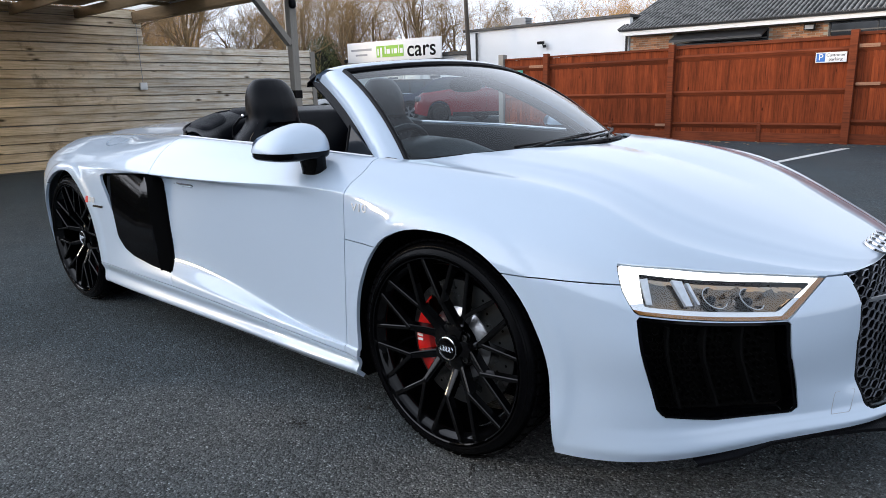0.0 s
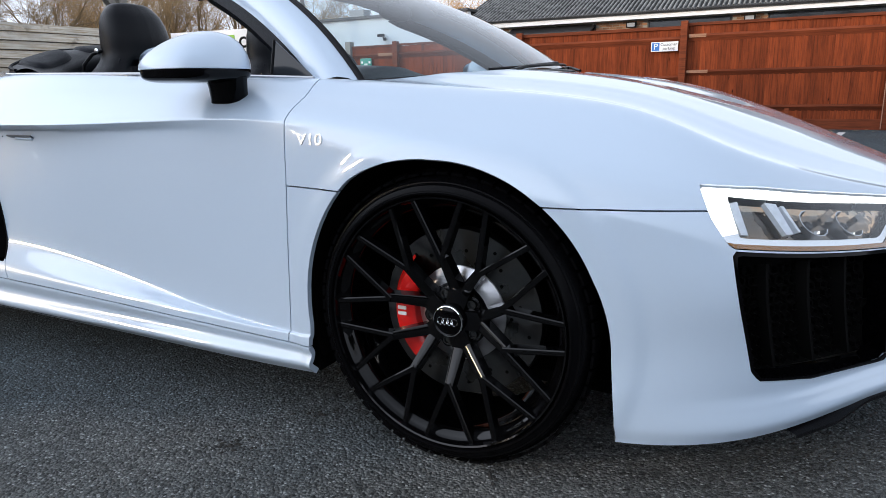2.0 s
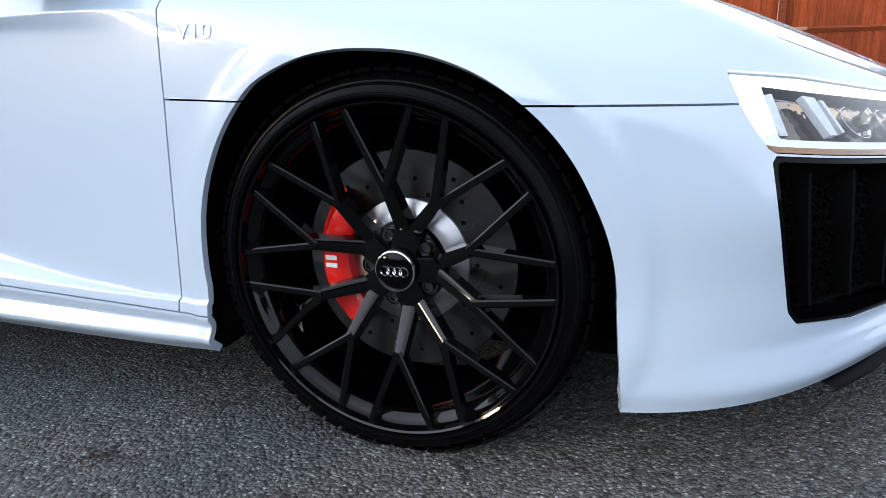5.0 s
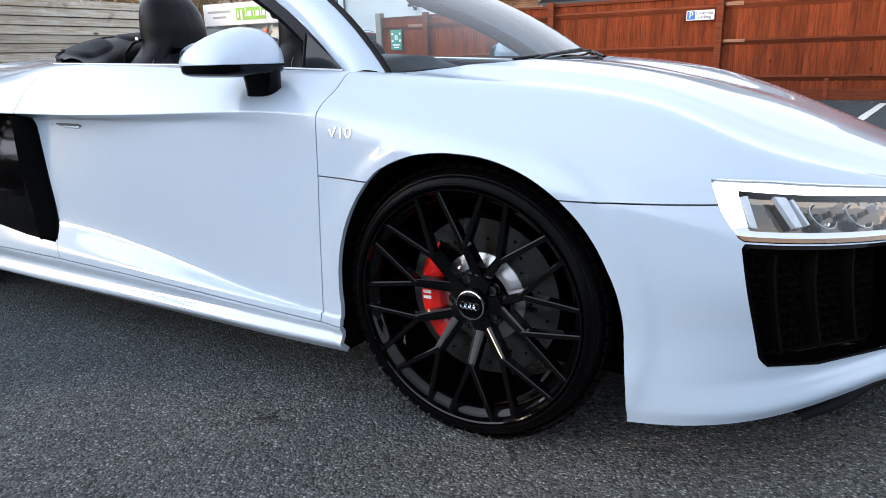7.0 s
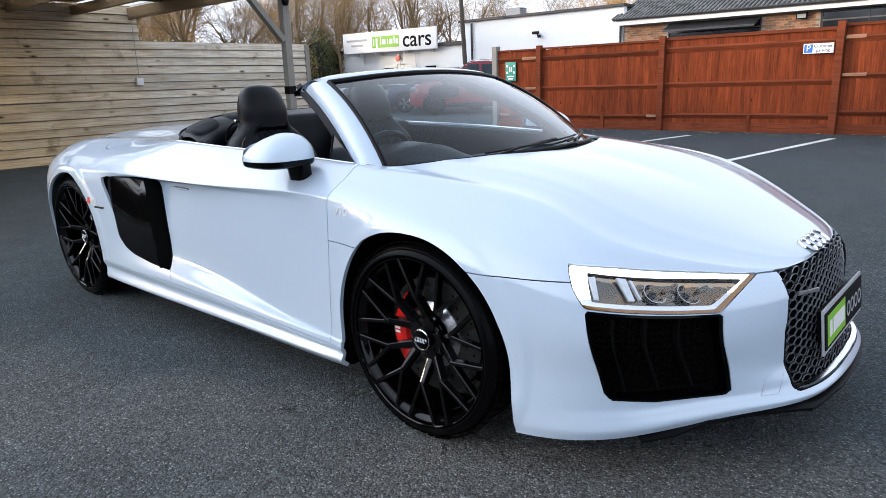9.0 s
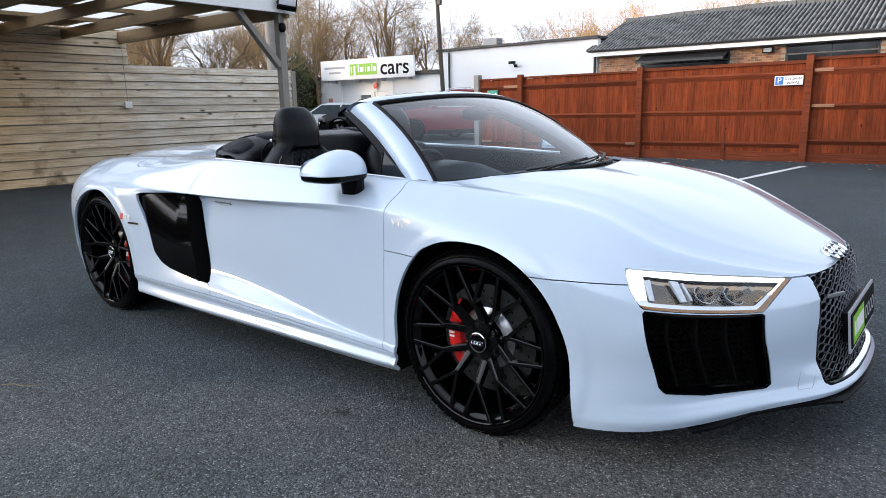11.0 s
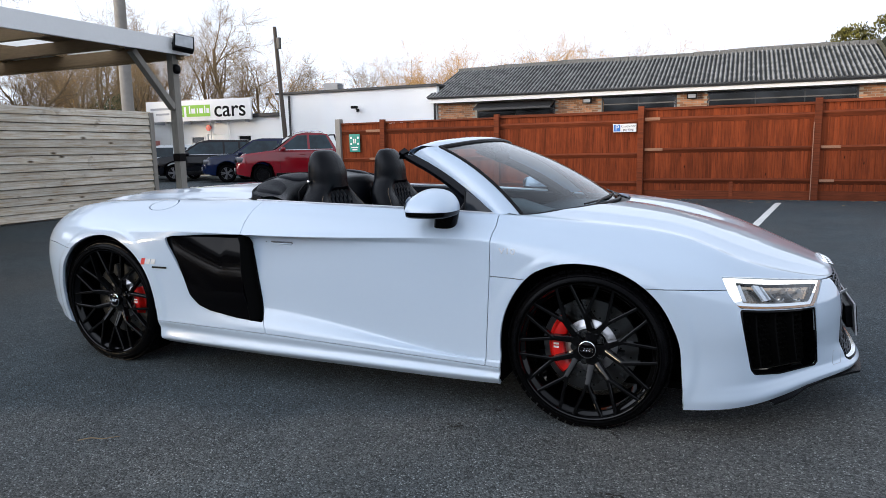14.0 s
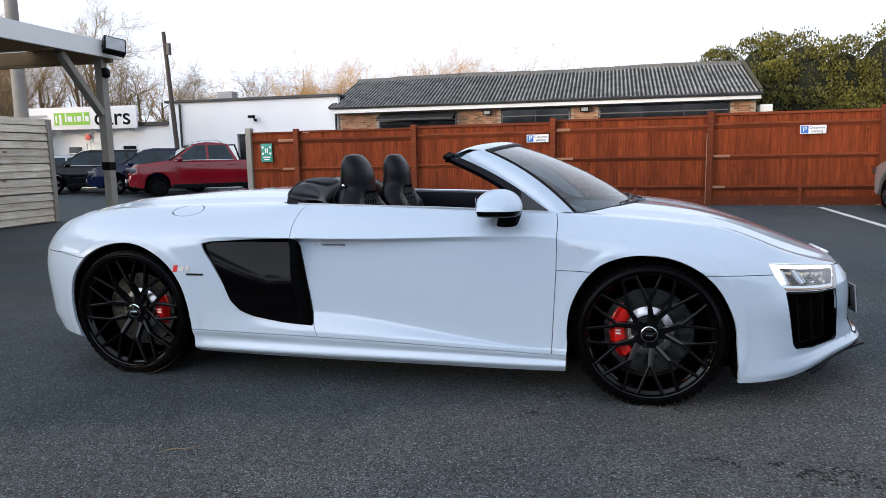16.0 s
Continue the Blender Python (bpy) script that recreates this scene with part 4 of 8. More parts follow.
rows = [[(front_x(y, 0.24) - 0.012, y, 0.243), (front_x(y, 0.24) + 0.002, y, 0.2405), (front_x(y, 0.24) + 0.002, y, 0.235)] for y in np.linspace(-0.35, 0.35, 21)]
shell(bm, rows, 0.003)
part("lower_strip", bm, M_CHROME, grille, "silver lower grille strip")
bm = b_new()
box(bm, (0, -0.045, -0.006), (0.006, 0.045, 0.006), 0.002, Matrix.Translation((front_x(-0.25, 0.5) - 0.006, -0.25, 0.505)) @ Matrix.Rotation(radians(-24), 4, "Z"))
part("grille_badge", bm, M_SILVERTRIM, grille, "small silver badge bar")
# show plate
plate = new("show_plate")
plate.parent = car
plate["label"] = "black show plate with a green patch in a clear surround"
pm = Matrix.Translation((1.028, 0, 0.385)) @ Matrix.Rotation(radians(-6), 4, "Y")
bm = b_new()
box(bm, (-0.004, -0.262, -0.070), (0.003, 0.262, 0.070), 0.002, pm)
part("surround", bm, M_GREYMARK, plate, "grey plate surround")
bm = b_new()
box(bm, (0.003, -0.255, -0.055), (0.007, 0.255, 0.058), 0.001, pm)
part("plate_face", bm, M_BLACKSIGN, plate, "black plate face")
bm = b_new()
box(bm, (0.007, -0.235, -0.045), (0.0085, -0.005, 0.048), 0, pm)
part("green_patch", bm, M_GREEN, plate, "yellow-green patch", smooth=False)
for y0, y1 in ((-0.215, -0.185), (-0.17, -0.02)):
    bm = b_new()
    box(bm, (0.0085, y0, -0.022), (0.0095, y1, 0.026), 0, pm)
    part("white_bar", bm, M_WHITE, plate, "white bar", smooth=False)
for y0 in (0.03, 0.085, 0.14, 0.195):
    bm = b_new()
    lathe(bm, [(0.024, 0), (0.026, 0.0015), (0.017, 0.0015), (0.018, 0)], 20, pm @ Matrix.Translation((0.0075, y0 + 0.01, -0.002)) @ Matrix.Rotation(radians(90), 4, "Y"))
    part("outline_ring", bm, M_GREYMARK, plate, smooth=False)
bm = b_new()
box(bm, (-0.03, -0.20, -0.05), (-0.004, 0.20, 0.05), 0.004, pm)
part("plate_bracket", bm, M_SATIN, plate)
# bonnet emblem: four plain chrome rings
emblem = new("bonnet_emblem")
emblem.parent = car
emblem["label"] = "chrome ring emblem"
for k in range(4):
    y0 = -0.078 + 0.052 * k
    g = att0[np.argsort(np.hypot(att0[:, 0] - 0.925, att0[:, 1] + abs(y0)) + np.where(att0[:, 3] > CREST, 0, 9))[:5]]
    m = Matrix.Translation((0.925, y0, float(g[:, 2].mean()) + 0.003)) @ Matrix.Rotation(radians(26), 4, "Y")
    bm = b_new()
    lathe(bm, [(0.0245, -0.002), (0.0265, 0.004), (0.0295, 0.005), (0.0325, 0.004), (0.034, -0.002)], 32, m)
    part("ring", bm, M_CHROME, emblem)
# tow-eye cover outline
for sg in (1, -1):
    bm = b_new()
    p0 = Vector((0.945, -0.425, 0.262))
    pts_ = []
    for du, dz in ((-0.03, -0.026), (0.03, -0.026), (0.033, -0.02), (0.033, 0.02), (0.03, 0.026), (-0.03, 0.026), (-0.033, 0.02), (-0.033, -0.02), (-0.03, -0.026)):
        pp, nn = on_skin(p0.x + du * 0.52, p0.z + dz)
        pts_.append(pp + nn * 0.0003)
    tube(bm, pts_, 0.0008, 5)
    part("tow_eye_cover", bm if sg == 1 else flip(bm), M_GREYMARK, car)
# splitter lip
bm = b_new()
lip = [(0.70, -0.755, 0.134), (0.77, -0.690, 0.150), (0.83, -0.600, 0.172), (0.92, -0.490, 0.180), (1.015, -0.385, 0.182), (1.042, -0.365, 0.184), (1.052, -0.30, 0.180), (1.075, -0.12, 0.178)]
lip += [(x, -y, z) for x, y, z in lip[::-1]]
shell(bm, [[(x, y, z), (x + 0.002, y * 1.003, z + 0.010), (x - 0.03, y * 0.97, z + 0.014), (x - 0.20, y * 0.85, z + 0.012), (x - 0.20, y * 0.85, z - 0.01)] for x, y, z in lip])
bmesh.ops.recalc_face_normals(bm, faces=bm.faces)
part("splitter", bm, M_SATIN, car, "black front splitter")

# badges
lettering("V10", 0.036, flank_frame(-0.333, 0.7215, 0.0005) @ Matrix.Diagonal((1.3, 1, 1, 1)), M_BADGE, car, "engine_badge", "raised silver V10 badge", 0.002)
lettering("V10", 0.036, mirrored(flank_frame(-0.333, 0.7215, 0.0005)) @ Matrix.Diagonal((-1.3, 1, 1, 1)), M_BADGE, car, "engine_badge", "raised silver V10 badge", 0.002)
for sg in (1, -1):
    side_of = (lambda b: b) if sg == 1 else flip
    bdg = new("model_badge")
    bdg.parent = car
    bdg["label"] = "red and silver badge bars"
    m = flank_frame(-2.325, 0.590, 0.0005) @ Matrix(((1, 0.28, 0, 0), (0, 1, 0, 0), (0, 0, 1, 0), (0, 0, 0, 1)))
    for nm, x0, x1, z0, z1, mt in (("red_bar", -0.020, 0.004, -0.017, 0.017, M_REDMARK), ("silver_bar", 0.010, 0.038, -0.013, 0.013, M_BADGE), ("silver_bar", 0.044, 0.070, -0.013, 0.013, M_BADGE), ("dark_bar", 0.058, 0.150, -0.034, -0.024, M_SATIN)):
        bm = b_new()
        box(bm, (x0, z0, 0), (x1, z1, 0.002), 0, m)
        part(nm, side_of(bm), mt, bdg, smooth=False)

# door handles
for sg in (0, 1):
    side_of = (lambda b: b) if sg == 0 else flip
    m = flank_frame(-1.518, 0.717, 0.010)
    # a raised grey plate stands for the shade of the handle recess
    bm = b_new()
    prism(bm, [(-0.044, 0.013), (0.079, 0.013), (0.074, -0.013), (-0.022, -0.013)], 0.0045, m)
    part("handle_recess", side_of(bm), M_RECESS, doors[sg], "grey plate coloured as the shaded handle recess")
    bm = b_new()
    box(bm, (-0.014, -0.012, 0.0), (0.072, 0.004, 0.010), 0.004, m)
    part("door_handle", side_of(bm), M_PAINT, doors[sg], "white flap handle")
    bm = b_new()
    lathe(bm, [(0.0, 0.003), (0.005, 0.003), (0.006, 0.0)], 12, m @ Matrix.Translation((-0.078, 0.0, 0.001)))
    part("door_lock", side_of(bm), M_SATIN, doors[sg])
    # the blade's inner return: a satin strip between blade and door
    bm = b_new()
    rows = []
    for k in np.linspace(0, 1, 12):
        z = 0.742 + (0.318 - 0.742) * k
        x = np.interp(z, [0.312, 0.42, 0.70, 0.746], [-1.604, -1.624, -1.678, -1.704])
        p, nrm = on_skin(x, z)
        xb = float(blade_edge(np.array([z]))[0])
        rows.append([(xb - 0.002, -0.956, z), (xb + 0.012, -0.930, z), (xb * 0.4 + x * 0.6, -0.885, z), (x - 0.003, p.y + 0.006, z), (x - 0.001, p.y - 0.001, z)])
    shell(bm, rows, 0.004)
    bmesh.ops.recalc_face_normals(bm, faces=bm.faces)
    part("blade_return", side_of(bm), M_VOID, car, "matt black blade return")

# windscreen, its frame, pillars and header
def ws_base(w):
    return Vector((-0.035 - 0.293 * abs(w) ** 2.0, 0.700 * w, 0.868 - 0.026 * w * w))


def ws_top(w):
    return Vector((-0.700 - 0.084 * w * w, 0.563 * w, 1.186 - 0.033 * w * w))


bm = b_new()
wrows = []
for w in np.linspace(-1, 1, 25):
    a, b = ws_base(w), ws_top(w)
    bow = Vector((0.5, 0, 0.75)) * 0.035
    wrows.append([a.lerp(b, k) + bow * 4 * k * (1 - k) for k in np.linspace(0, 1, 13)])
shell(bm, wrows)
ws = part("windscreen", bm, M_WS, car, "clear windscreen")
ws.visible_shadow = False
bm = b_new()
tube(bm, [r[0] + Vector((0.004, 0, 0.002)) for r in wrows], 0.011, 8)
tube(bm, wrows[0], 0.011, 8)
tube(bm, wrows[-1], 0.011, 8)
tube(bm, [r[-1] for r in wrows], 0.012, 8)
part("screen_seal", bm, M_SATIN, car, "black screen seal")
for sg in (-1, 1):
    side_of = (lambda b: b) if sg == -1 else flip
    g = wrows[0]
    rear_lo, rear_hi = Vector((-0.447, -0.742, 0.845)), Vector((-0.925, -0.575, 1.120))
    rows = []
    for k, p in zip(np.linspace(0, 1, 13), g):
        q = rear_lo.lerp(rear_hi, k) + Vector((0.5, -0.1, 0.75)) * 0.026 * 4 * k * (1 - k)
        o = (p + q) / 2 + Vector((0.01, -0.024, 0.02))
        rows.append([p + Vector((-0.004, -0.004, 0.004)), p.lerp(o, 0.55) + Vector((0, -0.006, 0.006)), o, q.lerp(o, 0.5) + Vector((0, -0.008, 0.004)), q, q + Vector((0.01, 0.045, -0.03))])
    bm = b_new()
    shell(bm, rows)
    bmesh.ops.recalc_face_normals(bm, faces=bm.faces)
    part("a_pillar", side_of(bm), M_PAINT, car, "white windscreen pillar")
    # black roof-side seal below the pillar
    bm = b_new()
    rows = []
    for k in np.linspace(-0.0, 1.12, 12):
        q = rear_lo.lerp(rear_hi, k) + Vector((0.5, -0.1, 0.75)) * 0.026 * 4 * k * (1 - k) * (k < 1)
        rows.append([q + Vector((0.004, -0.002, 0.004)), q + Vector((-0.026, -0.004, -0.014)), q + Vector((-0.038, 0.016, -0.030)), q + Vector((0.0, 0.05, -0.03)), q + Vector((0.02, 0.03, 0.0))])
    shell(bm, rows)
    bmesh.ops.recalc_face_normals(bm, faces=bm.faces)
    part("roof_seal", side_of(bm), M_LEATHER2, car, "black roof seal")
    # quarter glass
    bm = b_new()
    prism(bm, [(-0.445, 0.858), (-0.596, 0.960), (-0.594, 0.872), (-0.590, 0.860)], 0.005, Matrix(((1, 0, 0, 0), (0, 0.30, 1, -1.0), (0, 1, 0, 0), (0, 0, 0, 1))))
    part("quarter_glass", side_of(bm), M_DARKGLASS, car, "dark quarter glass")
    bm = b_new()
    tube(bm, [(-0.592, -0.743, 0.860), (-0.598, -0.713, 0.962)], 0.0035, 6)
    part("quarter_bar", side_of(bm), M_SATIN, car, "thin black bar")
    # belt trim
    bm = b_new()
    tube(bm, [(x, -np.interp(x, [-1.75, -1.3, -0.45], [0.745, 0.768, 0.742]) - 0.003, np.interp(x, [-1.75, -1.0, -0.44], [0.905, 0.886, 0.861])) for x in np.linspace(-1.74, -0.45, 24)], 0.005, 6)
    part("belt_trim", side_of(bm), M_SILVERTRIM, car, "silver belt trim")
# header rail
bm = b_new()
rows = []
for w in np.linspace(-1.03, 1.03, 29):
    t_ = ws_top(max(-1, min(1, w)))
    t_.y = 0.563 * w
    drop = 0.035 * max(0, abs(w) - 0.8) ** 2 * 12
    t_.z -= drop * 0.5
    rows.append([t_ + Vector((0.004, 0, 0.004)), t_ + Vector((-0.03, 0, 0.020)), t_ + Vector((-0.09, 0, 0.024)), t_ + Vector((-0.15, 0, 0.010 - 0.3 * drop)), t_ + Vector((-0.165, 0, -0.012 - 0.3 * drop)), t_ + Vector((-0.12, 0, -0.028)), t_ + Vector((-0.01, 0, -0.012))])
shell(bm, rows)
bmesh.ops.recalc_face_normals(bm, faces=bm.faces)
part("header_rail", bm, M_PAINT, car, "white windscreen header")
bm = b_new()
rows = [[Vector(r[3]) + Vector((0.006, 0, 0.003)), Vector(r[4]) + Vector((-0.045, 0, -0.004)), Vector(r[4]) + Vector((-0.05, 0, -0.022)), Vector(r[5]) + Vector((-0.02, 0, -0.012))] for r in rows]
shell(bm, rows)
bmesh.ops.recalc_face_normals(bm, faces=bm.faces)
part("header_seal", bm, M_SATIN, car, "black header seal")

# wipers and cowl
bm = b_new()
rows = [[ws_base(w) + Vector((0.075, 0, -0.012)), ws_base(w) + Vector((0.03, 0, -0.004)), ws_base(w) + Vector((-0.02, 0, -0.012)), ws_base(w) + Vector((-0.03, 0, -0.05))] for w in np.linspace(-0.97, 0.97, 25)]
shell(bm, rows, 0.004)
part("cowl", bm, M_SATIN, car, "black scuttle panel")
for w0, w1, up in ((-0.55, 0.35, 0.05), (0.10, 0.85, 0.07)):
    bm = b_new()
    pts_ = [ws_base(w0 + (w1 - w0) * k).lerp(ws_top(w0 + (w1 - w0) * k), 0.02 + up * k) + Vector((0.012, 0, 0.012)) for k in np.linspace(0, 1, 9)]
    tube(bm, pts_, 0.004, 6)
    tube(bm, [pts_[0] + Vector((0.04, 0.0, -0.01)), pts_[2], pts_[5] + Vector((0, 0, 0.005))], 0.005, 6)
    part("wiper", bm, M_SATIN, car, "black wiper")
# door mirrors
def egg(bm, c, r, n=28, k=20, e1=0.75, e2=0.8, keep=None):
    sg_ = lambda v, e: math.copysign(abs(v) ** e, v)  # noqa: E731
    rows = []
    for i in range(k + 1):
        th = -math.pi / 2 + math.pi * i / k
        rows.append([Vector((c[0] + r[0] * sg_(math.cos(th), e1) * sg_(math.cos(2 * math.pi * j / n), e2), c[1] + r[1] * sg_(math.cos(th), e1) * sg_(math.sin(2 * math.pi * j / n), e2), c[2] + r[2] * sg_(math.sin(th), e1))) for j in range(n + 1)])
    if keep:
        rows = [[keep(p) for p in row] for row in rows]
    shell(bm, rows)
    bmesh.ops.remove_doubles(bm, verts=bm.verts, dist=0.0005)
    bmesh.ops.recalc_face_normals(bm, faces=bm.faces)
    return bm


for sg in (-1, 1):
    side_of = (lambda b: b) if sg == -1 else flip
    mir = new("door_mirror")
    mir.parent = car
    mir["label"] = "white door mirror on a black stem"

    def cut_top(p):
        q = p.copy()
        q.z = max(q.z, 0.886)
        q.x = max(q.x, -0.772 - 0.16 * (q.y + 0.92))
        q.z = 0.886 + (q.z - 0.886) * (1 + 0.34 * (q.y + 0.915) / 0.122)
        return q

    def cut_low(p):
        q = p.copy()
        q.z = min(q.z, 0.886)
        q.x = max(q.x, -0.768 - 0.16 * (q.y + 0.92))
        return q

    bm = b_new()
    egg(bm, (-0.675, -0.915, 0.888), (0.114, 0.124, 0.086), e1=0.98, e2=0.72, keep=cut_top)
    part("mirror_cover", side_of(bm), M_PAINT, mir, "white mirror cover")
    bm = b_new()
    egg(bm, (-0.675, -0.915, 0.888), (0.109, 0.118, 0.034), e1=0.5, e2=0.6, keep=cut_low)
    part("mirror_base", side_of(bm), M_GLOSSBLACK, mir, "gloss black mirror base")
    bm = b_new()
    lathe(bm, [(0.0, 0.0), (1.0, 0.0), (1.04, -0.06)], 28, Matrix.Translation((-0.7765, -0.915, 0.905)) @ Matrix.Rotation(radians(-90), 4, "Y") @ Matrix.Rotation(radians(8), 4, "X") @ Matrix.Diagonal((0.040, 0.092, 0.03, 1)))
    part("mirror_glass", side_of(bm), M_CHROME, mir, "mirror glass")
    bm = b_new()
    rows = []
    for k, (cx, cy, cz, lx, ly) in enumerate(((-0.625, -0.868, 0.868, 0.055, 0.030), (-0.632, -0.858, 0.840, 0.052, 0.028), (-0.642, -0.846, 0.812, 0.05, 0.028), (-0.655, -0.840, 0.780, 0.045, 0.03))):
        rows.append([(cx + lx * math.copysign(abs(math.cos(a)) ** 0.6, math.cos(a)), cy + ly * math.copysign(abs(math.sin(a)) ** 0.6, math.sin(a)), cz) for a in np.linspace(0, 2 * math.pi, 21)])
    shell(bm, rows)
    bmesh.ops.recalc_face_normals(bm, faces=bm.faces)
    part("mirror_stem", side_of(bm), M_GLOSSBLACK, mir, "gloss black stem")

# cabin
bm = b_new()
box(bm, (-1.90, -0.74, 0.22), (-0.20, 0.74, 0.26))
box(bm, (-1.95, -0.70, 0.22), (-1.80, 0.70, 0.88), 0.02)
box(bm, (-0.42, -0.70, 0.22), (-0.30, 0.70, 0.70))
part("cabin_tub", bm, M_LEATHER2, car, "black cabin floor and bulkhead")
for sg in (-1, 1):
    side_of = (lambda b: b) if sg == -1 else flip
    bm = b_new()
    rows = []
    for x in np.linspace(-1.74, -0.42, 20):
        w = np.interp(x, [-1.75, -1.3, -0.45], [0.742, 0.765, 0.739])
        h = np.interp(x, [-1.75, -1.0, -0.44], [0.904, 0.884, 0.860])
        rows.append([(x, -w, h - 0.012), (x, -w + 0.02, h - 0.004), (x, -w + 0.05, h - 0.012), (x, -w + 0.06, h - 0.05), (x, -w + 0.05, h - 0.16), (x, -w + 0.10, h - 0.20), (x, -w + 0.10, h - 0.26), (x, -w + 0.06, h - 0.30), (x, -w + 0.06, 0.25)])
    shell(bm, rows)
    card = part("door_card", side_of(bm), M_LEATHER2, car, "dark grey door card")
    bm = b_new()
    egg(bm, (-0.62, -0.672, 0.74), (0.17, 0.02, 0.055))
    part("door_pull", side_of(bm), M_LEATHER, card)
# dashboard
bm = b_new()
rows = []
for y in np.linspace(-0.69, 0.69, 25):
    f = (y / 0.70) ** 2
    xb = -0.06 - 0.27 * f
    rows.append([(xb, y, 0.838 - 0.02 * f), (xb - 0.10, y, 0.842 - 0.02 * f), (-0.38 - 0.05 * f, y, 0.835), (-0.50, y, 0.815), (-0.55, y, 0.77), (-0.54, y, 0.70), (-0.46, y, 0.60), (-0.42, y, 0.45)])
shell(bm, rows)
part("dashboard", bm, M_LEATHER2, car, "dark grey dashboard")
bm = b_new()
rows = []
for k, a in enumerate(np.linspace(0, math.pi, 15)):
    yy, zz = -0.37 - 0.20 * math.cos(a), 0.82 + 0.085 * math.sin(a) ** 0.7
    rows.append([(-0.30, yy * 0.94 - 0.02, 0.82 + (zz - 0.82) * 0.25), (-0.45, yy, 0.82 + (zz - 0.82) * 0.9), (-0.58, yy, zz), (-0.63, yy, zz - 0.012), (-0.60, yy, zz - 0.03)])
shell(bm, rows, 0.004)
part("instrument_hood", bm, M_LEATHER, car, "black instrument hood")
sw = new("steering_wheel")
sw.parent = car
sw["label"] = "black leather steering wheel"
wm = Matrix.Translation((-0.72, -0.37, 0.775)) @ Matrix.Rotation(radians(-66), 4, "Y")
bm = b_new()
tube(bm, [wm @ Vector((0.178 * math.cos(a), 0.178 * math.sin(a), 0)) for a in np.linspace(0, 2 * math.pi, 41)], 0.015, 10)
part("wheel_rim", bm, M_LEATHER, sw)
bm = b_new()
lathe(bm, [(0.0, 0.03), (0.055, 0.025), (0.07, 0.0), (0.06, -0.03)], 24, wm)
for a in (20, 160, 270):
    box(bm, (0.05, -0.014, -0.008), (0.172, 0.014, 0.008), 0.004, wm @ Matrix.Rotation(radians(a), 4, "Z"))
part("wheel_spokes", bm, M_SATIN, sw)
bm = b_new()
egg(bm, (-0.665, 0.02, 1.098), (0.022, 0.105, 0.032))
tube(bm, [(-0.655, 0.02, 1.12), (-0.67, 0.02, 1.165)], 0.012, 8)
part("rear_view_mirror", bm, M_SATIN, car, "black rear-view mirror")
bm = b_new()
egg(bm, (-0.98, 0.0, 0.52), (0.42, 0.11, 0.14))
part("centre_console", bm, M_LEATHER2, car)
